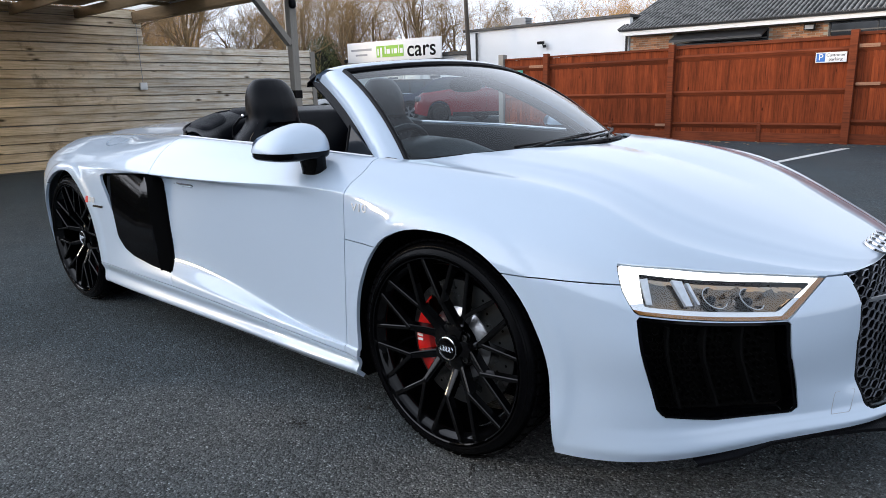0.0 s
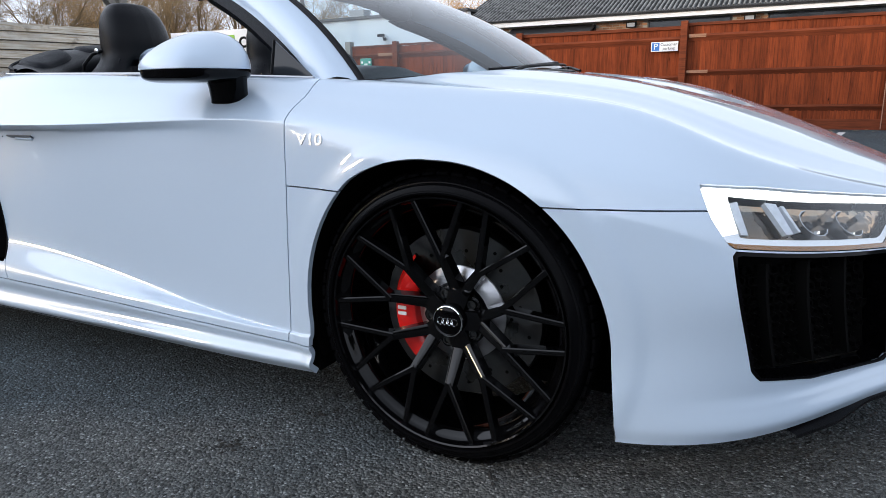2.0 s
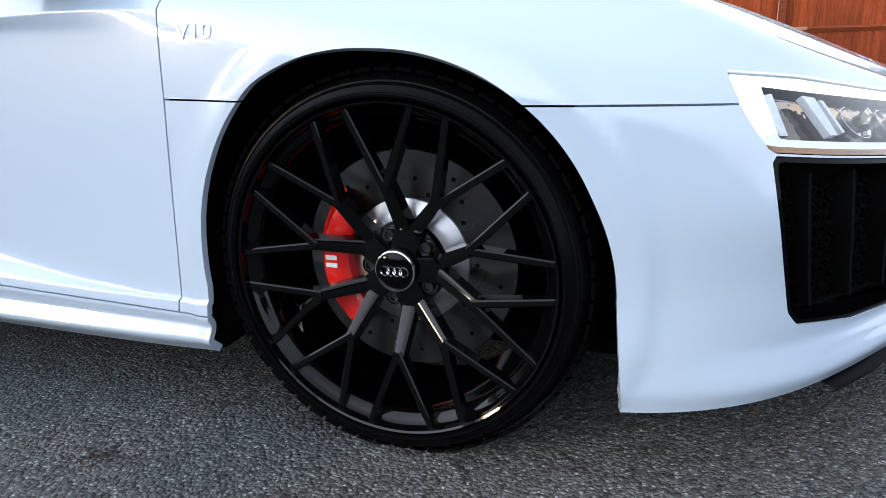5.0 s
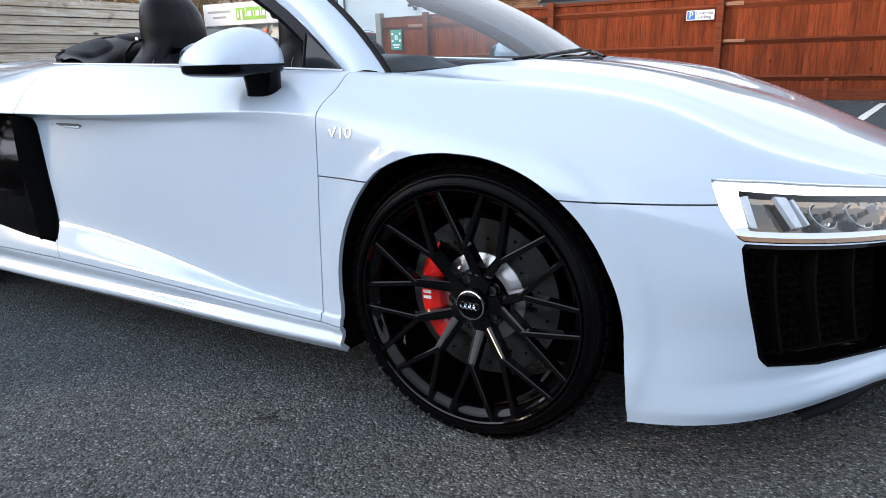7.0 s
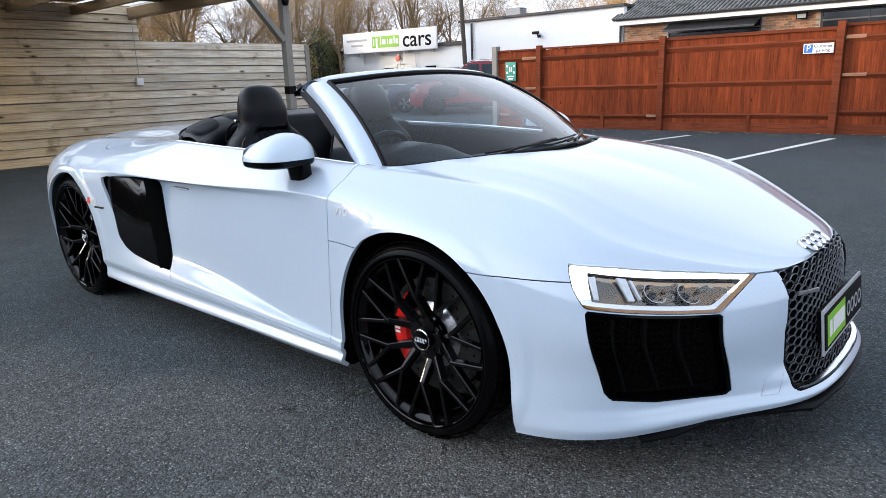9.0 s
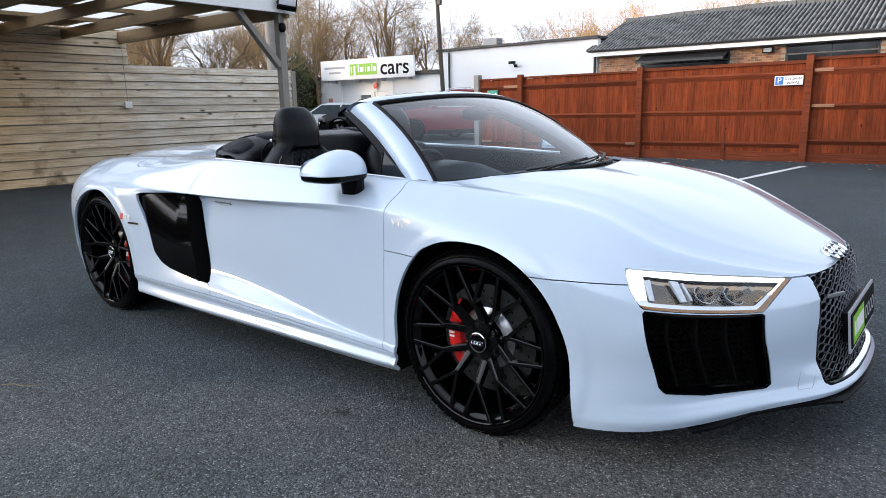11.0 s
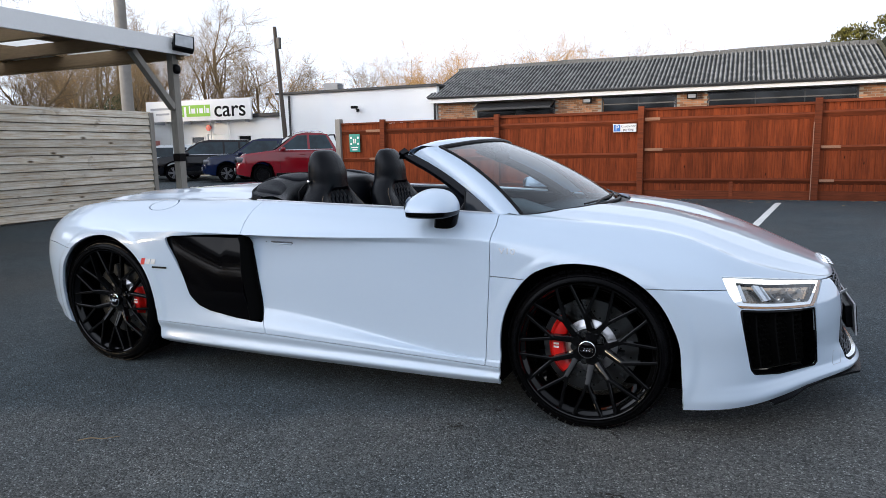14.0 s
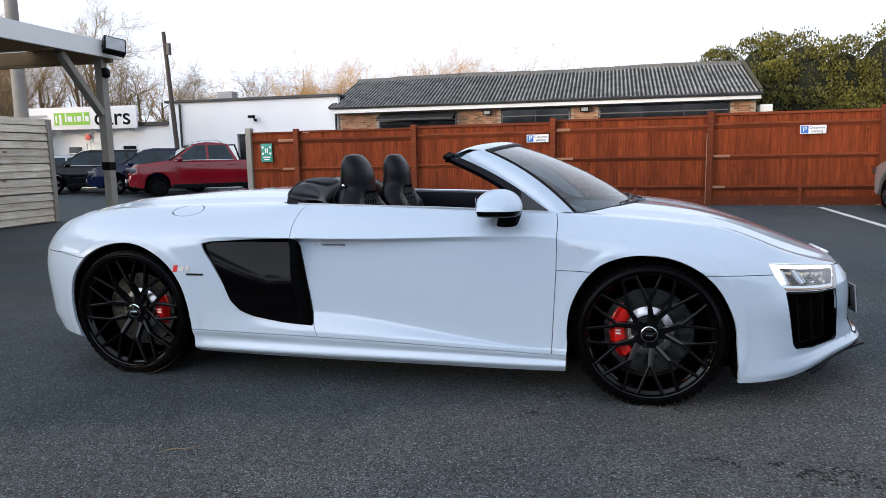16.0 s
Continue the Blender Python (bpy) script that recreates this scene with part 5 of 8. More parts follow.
# seats
for ys in (-0.37, 0.37):
    seat = new("seat")
    seat.parent = car
    seat["label"] = "black leather sports seat with a quilted insert"
    bm = b_new()
    prof = [(0.40, -1.35, 0.10, 0.26), (0.60, -1.42, 0.10, 0.265), (0.76, -1.49, 0.105, 0.26), (0.84, -1.522, 0.11, 0.24), (0.89, -1.546, 0.102, 0.205), (0.93, -1.550, 0.094, 0.158), (0.965, -1.552, 0.090, 0.132), (1.02, -1.552, 0.086, 0.130), (1.06, -1.556, 0.080, 0.126), (1.10, -1.562, 0.070, 0.114), (1.136, -1.568, 0.049, 0.086), (1.150, -1.570, 0.034, 0.060), (1.155, -1.570, 0.004, 0.008)]
    zk = np.array([p[0] for p in prof])
    zz = np.concatenate([np.linspace(0.40, 1.10, 34), np.linspace(1.106, 1.155, 10)])
    vals = soft(zk, np.array([p[1:] for p in prof]), zz)
    rows = []
    for z, (cx, d, w) in zip(zz, vals):
        row = []
        for j in range(33):
            a = 2 * math.pi * j / 32
            ca, sa = math.cos(a), math.sin(a)
            xx = d * math.copysign(abs(ca) ** 0.85, ca)
            yy = w * math.copysign(abs(sa) ** 0.85, sa)
            if xx > 0 and z < 0.95:
                xx *= 0.55 + 0.75 * (abs(yy) / w) ** 2
            row.append((cx + xx, ys + yy, z))
        rows.append(row)
    shell(bm, rows)
    bmesh.ops.recalc_face_normals(bm, faces=bm.faces)
    part("backrest", bm, M_LEATHER, seat)
    for s_ in (-1, 1):
        bm = b_new()
        line = []
        for z, (cx, d, w) in zip(zz, vals):
            if 0.62 < z < 0.925:
                ca, sa = math.cos(radians(58)), math.sin(radians(58))
                xx, yy = d * ca**0.85, w * sa**0.85
                line.append((cx + xx * (0.55 + 0.75 * (yy / w) ** 2) + 0.001, ys + s_ * yy, z))
        tube(bm, line, 0.0014, 5)
        part("piping", bm, M_TAN, seat, "tan seam piping")
    bm = b_new()
    for iz in range(9):
        for iy in range(-3, 4):
            z = 0.70 + 0.028 * iz
            y = (iy + 0.5 * (iz % 2)) * 0.04
            cx = float(np.interp(z, zk, [p[1] for p in prof]) + 0.56 * np.interp(z, zk, [p[2] for p in prof]))
            m = Matrix.Translation((cx + 0.006, ys + y, z)) @ Matrix.Rotation(radians(-12), 4, "Y") @ Matrix.Rotation(radians(90), 4, "Y") @ Matrix.Diagonal((1.35, 0.9, 1, 1))
            lathe(bm, [(0.0, 0.005), (0.012, 0.0035), (0.0235, 0.0), (0.024, -0.006)], 4, m)
    tagged(part("quilted_insert", bm, M_LEATHER2, seat, "dark grey diamond quilting"), kind="stuff")
    bm = b_new()
    egg(bm, (-1.12, ys, 0.42), (0.30, 0.26, 0.10), e1=0.5, e2=0.5)
    part("cushion", bm, M_LEATHER, seat)
    bm = b_new()
    so = -1 if ys < 0 else 1
    tube(bm, [(-1.575, ys + so * 0.128, 0.985), (-1.600, ys + so * 0.150, 0.972), (-1.625, ys + so * 0.172, 0.935), (-1.628, ys + so * 0.178, 0.895), (-1.61, ys + so * 0.172, 0.87)], 0.006, 6)
    part("belt_guide", bm, M_SATIN, seat, "black belt guide loop")
    # small chrome dot that makes a bright spot beside the headrest
    bm = b_new()
    egg(bm, (-1.585, ys + so * 0.142, 0.983), (0.010, 0.006, 0.010), 12, 8)
    part("guide_button", bm, M_CHROME, seat, "small bright chrome dot")
# leather-covered panel round the back of the cockpit: high in the middle, falling to the belt at the sides
SUR_F = [0.0, 0.36, 0.62, 0.80, 0.92, 0.97, 1.0]
SUR_REAR = [(-1.912, 1.006), (-1.905, 1.008), (-1.876, 0.998), (-1.862, 0.966), (-1.838, 0.940), (-1.800, 0.926), (-1.730, 0.916)]
SUR_LIP = [(-1.665, 0.992), (-1.675, 0.990), (-1.695, 0.962), (-1.675, 0.928), (-1.625, 0.908), (-1.600, 0.903), (-1.590, 0.900)]


def surround_point(y, k):
    """A point of the panel at y, from its rear edge (k = 0) to its front lip (k = 1)."""
    f = [abs(y) / 0.722]
    (xr, zr), (xl, zl) = soft(SUR_F, SUR_REAR, f)[0], soft(SUR_F, SUR_LIP, f)[0]
    return Vector((xr + (xl - xr) * k, y, zr + (zl - zr) * k + 0.014 * math.sin(math.pi * k)))


bm = b_new()
rows = []
for y in np.linspace(-0.722, 0.722, 61):
    r, lip = surround_point(y, 0), surround_point(y, 1)
    rows.append([r + Vector((-0.012, 0, -0.05)), r + Vector((-0.004, 0, -0.006))] + [surround_point(y, k) for k in np.linspace(0.04, 1, 12)] + [lip + Vector((0.012, 0, -0.012)), lip + Vector((0.022, 0, -0.045)), (-1.60, y, 0.55)])
shell(bm, rows)
bmesh.ops.recalc_face_normals(bm, faces=bm.faces)
part("cabin_surround", bm, M_LEATHER, car, "black leather panel round the back of the cockpit")
bm = b_new()
tube(bm, [surround_point(y, 0.0) + Vector((0.002, 0, 0.001)) for y in np.linspace(-0.72, 0.72, 61)], 0.006, 6)
part("edge_welt", bm, M_LEATHER2, car, "black edge welt")
for s_ in (-1, 1):
    for nm, y0, k0, ry, rk, lift in (("speaker_pod", 0.588, 0.46, 0.088, 0.40, 0.012), ("roll_pod", 0.330, 0.48, 0.100, 0.42, 0.010)):
        bm = b_new()
        rows = []
        for q, h in ((1.06, -0.006), (1.0, 0.55), (0.93, 0.95), (0.80, 1.05), (0.5, 1.1), (0.02, 1.1)):
            row = []
            for j in range(33):
                a = 2 * math.pi * j / 32
                ca, sa = math.cos(a), math.sin(a)
                p = surround_point(s_ * (y0 + ry * q * math.copysign(abs(ca) ** 0.7, ca)), k0 + rk * q * math.copysign(abs(sa) ** 0.7, sa))
                row.append(p + Vector((0, 0, lift * h)))
            rows.append(row)
        shell(bm, rows)
        bmesh.ops.recalc_face_normals(bm, faces=bm.faces)
        part(nm, bm, M_LEATHER2, car, "raised black padded panel")


# ---- setting ----
def structure(name, bm, material, label, smooth=False):
    ob = part(name, bm, material, None, "", smooth)
    return tagged(ob, label, "", "", "structure")


def asphalt_material():
    m = bpy.data.materials.new("asphalt")
    m.use_nodes = True
    nt = m.node_tree
    N, Lk = nt.nodes.new, nt.links.new
    b = nt.nodes["Principled BSDF"]
    b.inputs["Roughness"].default_value = 0.8
    b.inputs["Specular IOR Level"].default_value = 0.35
    tc = N("ShaderNodeTexCoord")

    def math_(op, a, c, d=None):
        k = N("ShaderNodeMath")
        k.operation = op
        for i, v in enumerate((a, c, d)):
            if v is None:
                continue
            if hasattr(v, "is_linked"):
                Lk(v, k.inputs[i])
            else:
                k.inputs[i].default_value = v
        return k.outputs[0]

    def ntex(sc, det=5):
        n = N("ShaderNodeTexNoise")
        n.inputs["Scale"].default_value, n.inputs["Detail"].default_value = sc, det
        Lk(tc.outputs["Object"], n.inputs["Vector"])
        return n.outputs[0]

    vo = N("ShaderNodeTexVoronoi")
    vo.inputs["Scale"].default_value = 140
    Lk(tc.outputs["Object"], vo.inputs["Vector"])
    sepc = N("ShaderNodeSeparateColor")
    Lk(vo.outputs["Color"], sepc.inputs[0])
    cell = sepc.outputs[0]
    chips = math_("MULTIPLY", math_("GREATER_THAN", cell, 0.91), math_("LESS_THAN", vo.outputs["Distance"], 0.42))
    grain = math_("MULTIPLY_ADD", cell, 1.3, 0.30)
    fine = math_("MULTIPLY_ADD", ntex(260, 3), 2.6, -0.3)
    wide = math_("MULTIPLY_ADD", ntex(0.55, 7), 0.95, 0.52)
    mid = math_("MULTIPLY_ADD", ntex(3.5, 6), 0.55, 0.72)
    gaps = math_("MULTIPLY_ADD", vo.outputs["Distance"], -0.5, 1.12)
    v = math_("MULTIPLY", math_("MULTIPLY", grain, fine), math_("MULTIPLY", wide, math_("MULTIPLY", mid, gaps)))
    v = math_("ADD", math_("MULTIPLY", v, 0.101), math_("MULTIPLY", chips, 0.15))
    # a paler and browner area whose wavy edge runs beside the parked car
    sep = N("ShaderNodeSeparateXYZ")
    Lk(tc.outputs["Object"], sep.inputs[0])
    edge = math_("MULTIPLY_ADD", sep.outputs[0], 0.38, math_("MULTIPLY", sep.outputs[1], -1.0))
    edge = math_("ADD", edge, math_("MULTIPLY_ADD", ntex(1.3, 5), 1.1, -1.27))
    pale_area = N("ShaderNodeMapRange")
    pale_area.interpolation_type = "SMOOTHSTEP"
    pale_area.inputs["From Min"].default_value, pale_area.inputs["From Max"].default_value = -0.12, 0.22
    Lk(edge, pale_area.inputs["Value"])
    pale_area = pale_area.outputs[0]
    v = math_("MULTIPLY", v, math_("MULTIPLY_ADD", pale_area, 0.27, 0.72))
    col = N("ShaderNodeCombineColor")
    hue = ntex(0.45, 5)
    hue = math_("MULTIPLY_ADD", pale_area, 0.18, math_("MULTIPLY_ADD", hue, 0.7, -0.17))
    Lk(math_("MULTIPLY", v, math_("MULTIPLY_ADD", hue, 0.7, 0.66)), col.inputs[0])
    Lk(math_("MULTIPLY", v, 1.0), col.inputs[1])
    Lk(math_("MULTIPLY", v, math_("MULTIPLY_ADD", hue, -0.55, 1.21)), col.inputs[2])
    Lk(col.outputs[0], b.inputs["Base Color"])
    h = math_("ADD", math_("MULTIPLY", vo.outputs["Distance"], -1.0), math_("MULTIPLY", ntex(160, 3), 0.8))
    bp = N("ShaderNodeBump")
    bp.inputs["Strength"].default_value, bp.inputs["Distance"].default_value = 1.0, 0.007
    Lk(h, bp.inputs["Height"])
    Lk(bp.outputs[0], b.inputs["Normal"])
    return m


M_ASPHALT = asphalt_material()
M_LINE = mat("road_paint", (0.66, 0.66, 0.64), 0.7, vary=0.35, scale=30, vary2=0.25, scale2=4, bump=0.001)
M_FENCE = wood("stained_fence_wood", (0.26, 0.054, 0.016), (0.090, 0.019, 0.008), "z", 1.1, 0.6, 0.0, rand=0.17)
M_FENCERAIL = wood("fence_rail_wood", (0.19, 0.045, 0.017), (0.085, 0.021, 0.009), "x", 1.0, 0.0, rand=0.2)
M_BARE = mat("bare_pale_wood", (0.34, 0.175, 0.105), 0.8, vary=0.2, scale=12, stretch=(0.5, 6, 6))
# browner towards the carport: its shade and warm light put into the colour
M_BROWNWOOD = wood("brown_plank", (0.76, 0.54, 0.30), (0.42, 0.285, 0.145), "y", 1.0, 1.0, 0.6, (0.11, 0.065, 0.03), rand=0.14, blend=("y", 0.6, 3.8, (0.71, 0.665, 0.575)))
M_TIMBER = mat("grey_timber", (0.26, 0.24, 0.21), 0.85, vary=0.22, scale=14, vary2=0.15, stretch=(4, 4, 0.6), bump=0.001, bscale=60)
M_RAFTER = mat("brown_rafter", (0.27, 0.185, 0.105), 0.85, vary=0.22, scale=14, vary2=0.2, rand=0.15, stretch=(0.6, 4, 4), bump=0.001, bscale=60)
M_RENDERWALL = mat("white_render", (0.86, 0.86, 0.85), 0.85, vary=0.03, scale=40, vary2=0.07, scale2=0.6, bump=0.001, bscale=120)
M_WHITEPAINT = mat("white_gloss_wood", (0.82, 0.82, 0.81), 0.45, vary=0.03, scale=30, vary2=0.05, scale2=1.5)
M_BRICK = mat("orange_brick", (0.36, 0.17, 0.085), 0.85, vary=0.2, scale=20, rand=0.42, bump=0.002, bscale=60)
M_FRAMEGREY = mat("grey_window_frame", (0.13, 0.12, 0.11), 0.6, vary=0.2, scale=15)
M_MORTAR = mat("mortar", (0.36, 0.32, 0.26), 0.9, vary=0.15, scale=20)
M_ROOF = mat("corrugated_sheet", (0.15, 0.148, 0.14), 0.9, vary=0.7, scale=14, vary2=0.4, scale2=0.7, bump=0.004, bscale=25)


def striped_sheet():
    """Pale cement sheet, mottled and darker along the hollows of the corrugation."""
    m = mat("striped_corrugated_sheet", (0.15, 0.148, 0.14), 0.9, bump=0.004, bscale=25)
    nt = m.node_tree
    N, Lk = nt.nodes.new, nt.links.new
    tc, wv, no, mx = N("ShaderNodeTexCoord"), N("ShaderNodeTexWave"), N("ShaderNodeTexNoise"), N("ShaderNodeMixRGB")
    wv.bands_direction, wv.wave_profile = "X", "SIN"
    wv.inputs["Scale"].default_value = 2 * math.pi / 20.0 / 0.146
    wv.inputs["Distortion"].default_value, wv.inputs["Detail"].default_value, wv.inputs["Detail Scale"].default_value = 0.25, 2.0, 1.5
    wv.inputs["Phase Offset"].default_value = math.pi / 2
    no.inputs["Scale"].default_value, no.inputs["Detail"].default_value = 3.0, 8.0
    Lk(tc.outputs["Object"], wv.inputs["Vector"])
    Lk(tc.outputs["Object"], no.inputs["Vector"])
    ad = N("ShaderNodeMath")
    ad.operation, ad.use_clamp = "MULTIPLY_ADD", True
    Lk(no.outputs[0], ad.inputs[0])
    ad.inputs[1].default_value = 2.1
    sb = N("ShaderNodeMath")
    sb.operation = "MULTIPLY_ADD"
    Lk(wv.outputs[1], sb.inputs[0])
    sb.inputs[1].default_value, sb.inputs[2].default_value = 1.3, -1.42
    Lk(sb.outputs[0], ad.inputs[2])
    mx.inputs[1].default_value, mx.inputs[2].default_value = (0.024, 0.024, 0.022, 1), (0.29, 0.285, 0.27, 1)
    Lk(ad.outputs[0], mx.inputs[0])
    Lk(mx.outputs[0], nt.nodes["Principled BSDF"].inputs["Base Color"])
    return m


M_ROOFSHEET = striped_sheet()
M_MOSS = mat("mossy_verge", (0.07, 0.062, 0.035), 0.95, vary=0.4, scale=20, bump=0.006, bscale=40)
M_DARKTRIM = mat("dark_gutter", (0.025, 0.025, 0.027), 0.5, vary=0.2, scale=10)
M_DARKPOLE = mat("dark_pole", (0.075, 0.06, 0.048), 0.9, vary=0.3, scale=10)
M_BLUE = mat("blue_sign", (0.03, 0.16, 0.50), 0.5, vary2=0.05)
M_TEAL = mat("teal_sign", (0.01, 0.26, 0.20), 0.5, vary2=0.08)
M_GREYCONC = mat("grey_post", (0.27, 0.25, 0.225), 0.9, vary=0.2, scale=10, vary2=0.2)
M_BARK = mat("bark", (0.23, 0.16, 0.09), 0.95, vary=0.35, scale=12, vary2=0.3, scale2=1.5, bump=0.004, bscale=40)
# dark colour for hedge cores, standing for the shade between the leaves
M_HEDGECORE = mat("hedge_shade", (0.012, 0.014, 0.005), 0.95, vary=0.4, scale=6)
M_TWIG = mat("twig", (0.33, 0.22, 0.11), 0.95, vary=0.3, scale=3, rand=0.3)
M_TWIGGOLD = mat("golden_twig", (0.60, 0.33, 0.095), 0.95, vary=0.3, scale=3, rand=0.3)
M_LEAF = mat("conifer_leaf", (0.115, 0.104, 0.013), 0.7, vary2=0.9, scale2=0.9, rand=0.7, island=True)
M_SCRUBCORE = mat("scrub_shade", (0.10, 0.072, 0.028), 0.95, vary=0.5, scale=5, vary2=0.4, bump=0.05, bscale=6)
M_SCRUB = mat("dry_scrub_leaf", (0.23, 0.18, 0.06), 0.8, vary2=0.8, scale2=1.2, rand=0.6, island=True)
M_LEAFDARK = mat("shrub_leaf", (0.075, 0.085, 0.028), 0.7, vary2=0.5, scale2=1.2, rand=0.5, island=True)


def translucent_sheet():
    m = bpy.data.materials.new("clouded_roof_sheet")
    m.use_nodes = True
    nt = m.node_tree
    nt.nodes.clear()
    N, Lk = nt.nodes.new, nt.links.new
    d, t, mx, o = N("ShaderNodeBsdfDiffuse"), N("ShaderNodeBsdfTranslucent"), N("ShaderNodeMixShader"), N("ShaderNodeOutputMaterial")
    d.inputs[0].default_value = (0.8, 0.8, 0.78, 1)
    t.inputs[0].default_value = (0.92, 0.92, 0.90, 1)
    mx.inputs[0].default_value = 0.85
    Lk(d.outputs[0], mx.inputs[1])
    Lk(t.outputs[0], mx.inputs[2])
    Lk(mx.outputs[0], o.inputs[0])
    return m


M_SHEET = translucent_sheet()

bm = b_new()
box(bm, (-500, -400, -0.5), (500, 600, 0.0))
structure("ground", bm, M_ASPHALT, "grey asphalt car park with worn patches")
# bay lines
for x0, y0, x1, y1 in ((3.72, 6.0, 3.90, 10.6), (0.70, 5.9, 1.27, 10.5), (-1.72, 6.0, -1.15, 10.4), (-4.15, 6.6, -3.52, 10.3), (6.4, 6.2, 6.5, 10.7)):
    bm = b_new()
    d = Vector((x1 - x0, y1 - y0, 0)).normalized()
    nrm = Vector((-d.y, d.x, 0)) * 0.05
    k = 14
    rows = [[Vector((x0, y0, 0)).lerp(Vector((x1, y1, 0)), i / k) + nrm * s_ * (1 + 0.12 * random.uniform(-1, 1)) + Vector((0, 0, 0.004)) for s_ in (-1, 1)] for i in range(k + 1)]
    shell(bm, rows, 0.003)
    bmesh.ops.recalc_face_normals(bm, faces=bm.faces)
    structure("bay_line", bm, M_LINE, "worn white painted bay line")

# ---- timber fence ----
FY = 11.3


def fence_top(x):
    return float(np.interp(x, [-8.8, -4.5, -1.35, 1.9, 5.2, 12], [1.80, 1.82, 1.87, 1.90, 1.94, 2.0]))


fence = thing("fence", "red-brown stained closeboard timber fence at the edge of the car park", "fence", (0, 0, 0))
POSTS = [-7.48, -4.53, -1.35, 1.91, 5.15, 8.3, 11.4]
bm = b_new()
box(bm, (-0.066, -0.014, 0), (0.066, 0.002, 1), 0.002)
board0 = part("board", bm, M_FENCE, fence, "", False)
bx = -8.66
k = 0
while bx < 11.4:
    ob = board0 if k == 0 else new("board", board0.data)
    ob.parent = fence
    wide = 0.86 + 0.1 * random.random()
    if POSTS[1] < bx < POSTS[2] or bx < POSTS[0]:
        wide *= 0.72
    step = 0.112 * wide
    ob.matrix_basis = pose(bx, FY + 0.004 + random.uniform(-0.003, 0.003), 0.16, random.uniform(-0.2, 0.2), 0, 12) @ Matrix.Diagonal((wide * 0.96, 1, fence_top(bx) - 0.20 + random.uniform(-0.008, 0.008), 1))
    bx += step
    k += 1
RAILS = [(0.85, 0.24), (0.86, 0.24), (0.88, 0.275), (0.97, 0.34), (0.97, 0.325), (0.98, 0.33), (1.0, 0.34)]
for (a, b), (z_mid, z_low) in zip(zip([-8.70] + POSTS, POSTS), RAILS):
    lift = 0.0
    for z, h, dp in ((1.60 + 0.8 * (fence_top((a + b) / 2) - 1.90), 0.10, 0.055), (z_mid, 0.085, 0.05), (z_low, 0.085, 0.05)):
        bm = b_new()
        prism(bm, [(FY - 0.012, -0.3 * h), (FY - 0.012, h), (FY - 0.012 - dp * 0.85, 0.72 * h), (FY - 0.018 - dp, 0.58 * h), (FY - 0.012 - dp * 0.85, 0.38 * h)], b - a - 0.1, Matrix(((0, 0, 1, a + 0.05), (1, 0, 0, 0), (0, 1, 0, z + lift * 0.8), (0, 0, 0, 1))))
        bmesh.ops.recalc_face_normals(bm, faces=bm.faces)
        part("rail", bm, M_FENCERAIL, fence, "", False)
        # bare end of the rail
        if random.random() < 0.6:
            bm = b_new()
            ln = random.uniform(0.15, 0.42)
            e0 = b - 0.07 - ln if random.random() < 0.6 else a + 0.08
            box(bm, (e0, FY - 0.016 - dp, z + lift * 0.8 + h * 0.35), (e0 + ln, FY - 0.010 - dp, z + lift * 0.8 + h * 0.95), 0.002)
            part("bare_strip", bm, M_BARE, fence, "pale bare strip of wood", False)
    bm = b_new()
    box(bm, (a + 0.05, FY - 0.035, 0.0), (b - 0.05, FY - 0.008, 0.175), 0.005)
    part("gravel_board", bm, M_FENCERAIL, fence, "", False)
    bm = b_new()
    box(bm, (a + 0.03, FY - 0.05, fence_top(a) - 0.04), (b - 0.03, FY + 0.03, fence_top((a + b) / 2) - 0.005), 0.006)
    part("capping", bm, M_FENCERAIL, fence, "", False)
    bm = b_new()
    xm = (a + b) / 2 + 0.15
    box(bm, (xm - 0.035, FY - 0.06, 0.0), (xm + 0.035, FY - 0.012, 0.36), 0.004)
    part("stump", bm, M_FENCERAIL, fence, "", False)
for px_ in POSTS:
    bm = b_new()
    box(bm, (px_ - 0.06, FY - 0.12, 0.0), (px_ + 0.06, FY - 0.01, fence_top(px_) + 0.05), 0.008)
    part("post", bm, M_FENCERAIL, fence, "", False)
bm = b_new()
box(bm, (1.835, FY - 0.132, 0.02), (1.849, FY - 0.12, 1.5), 0.002)
part("cable_cover", bm, M_BARE, fence, "pale strip on a post", False)
bm = b_new()
box(bm, (-8.83, FY - 0.09, 0), (-8.69, FY + 0.07, 1.90), 0.01)
part("end_post", bm, M_GREYCONC, fence, "grey weathered end post", False)


def parking_sign(x, z):
    s_ = thing("parking_sign", "white customer parking sign with a blue square on the fence", "sign", (x, FY - 0.09, z), 0, "parking signs")
    bm = b_new()
    box(bm, (-0.24, -0.006, -0.085), (0.24, 0.006, 0.085), 0.002)
    part("board", bm, M_WHITE, s_)
    bm = b_new()
    box(bm, (-0.225, -0.009, -0.07), (-0.09, -0.006, 0.07), 0.001)
    part("blue_square", bm, M_BLUE, s_, "blue square", False)
    f = Matrix.Rotation(radians(90), 4, "X")
    lettering("P", 0.15, Matrix.Translation((-0.157, -0.0095, 0)) @ f, M_WHITE, s_, "letter", "white letter P", 0.0008)
    lettering("Customer", 0.072, Matrix.Translation((0.075, -0.0065, 0.035)) @ f, M_BLACKSIGN, s_, "lettering", "dark lettering", 0.0008)
    lettering("parking", 0.072, Matrix.Translation((0.075, -0.0065, -0.035)) @ f, M_BLACKSIGN, s_, "lettering", "dark lettering", 0.0008)
    return s_


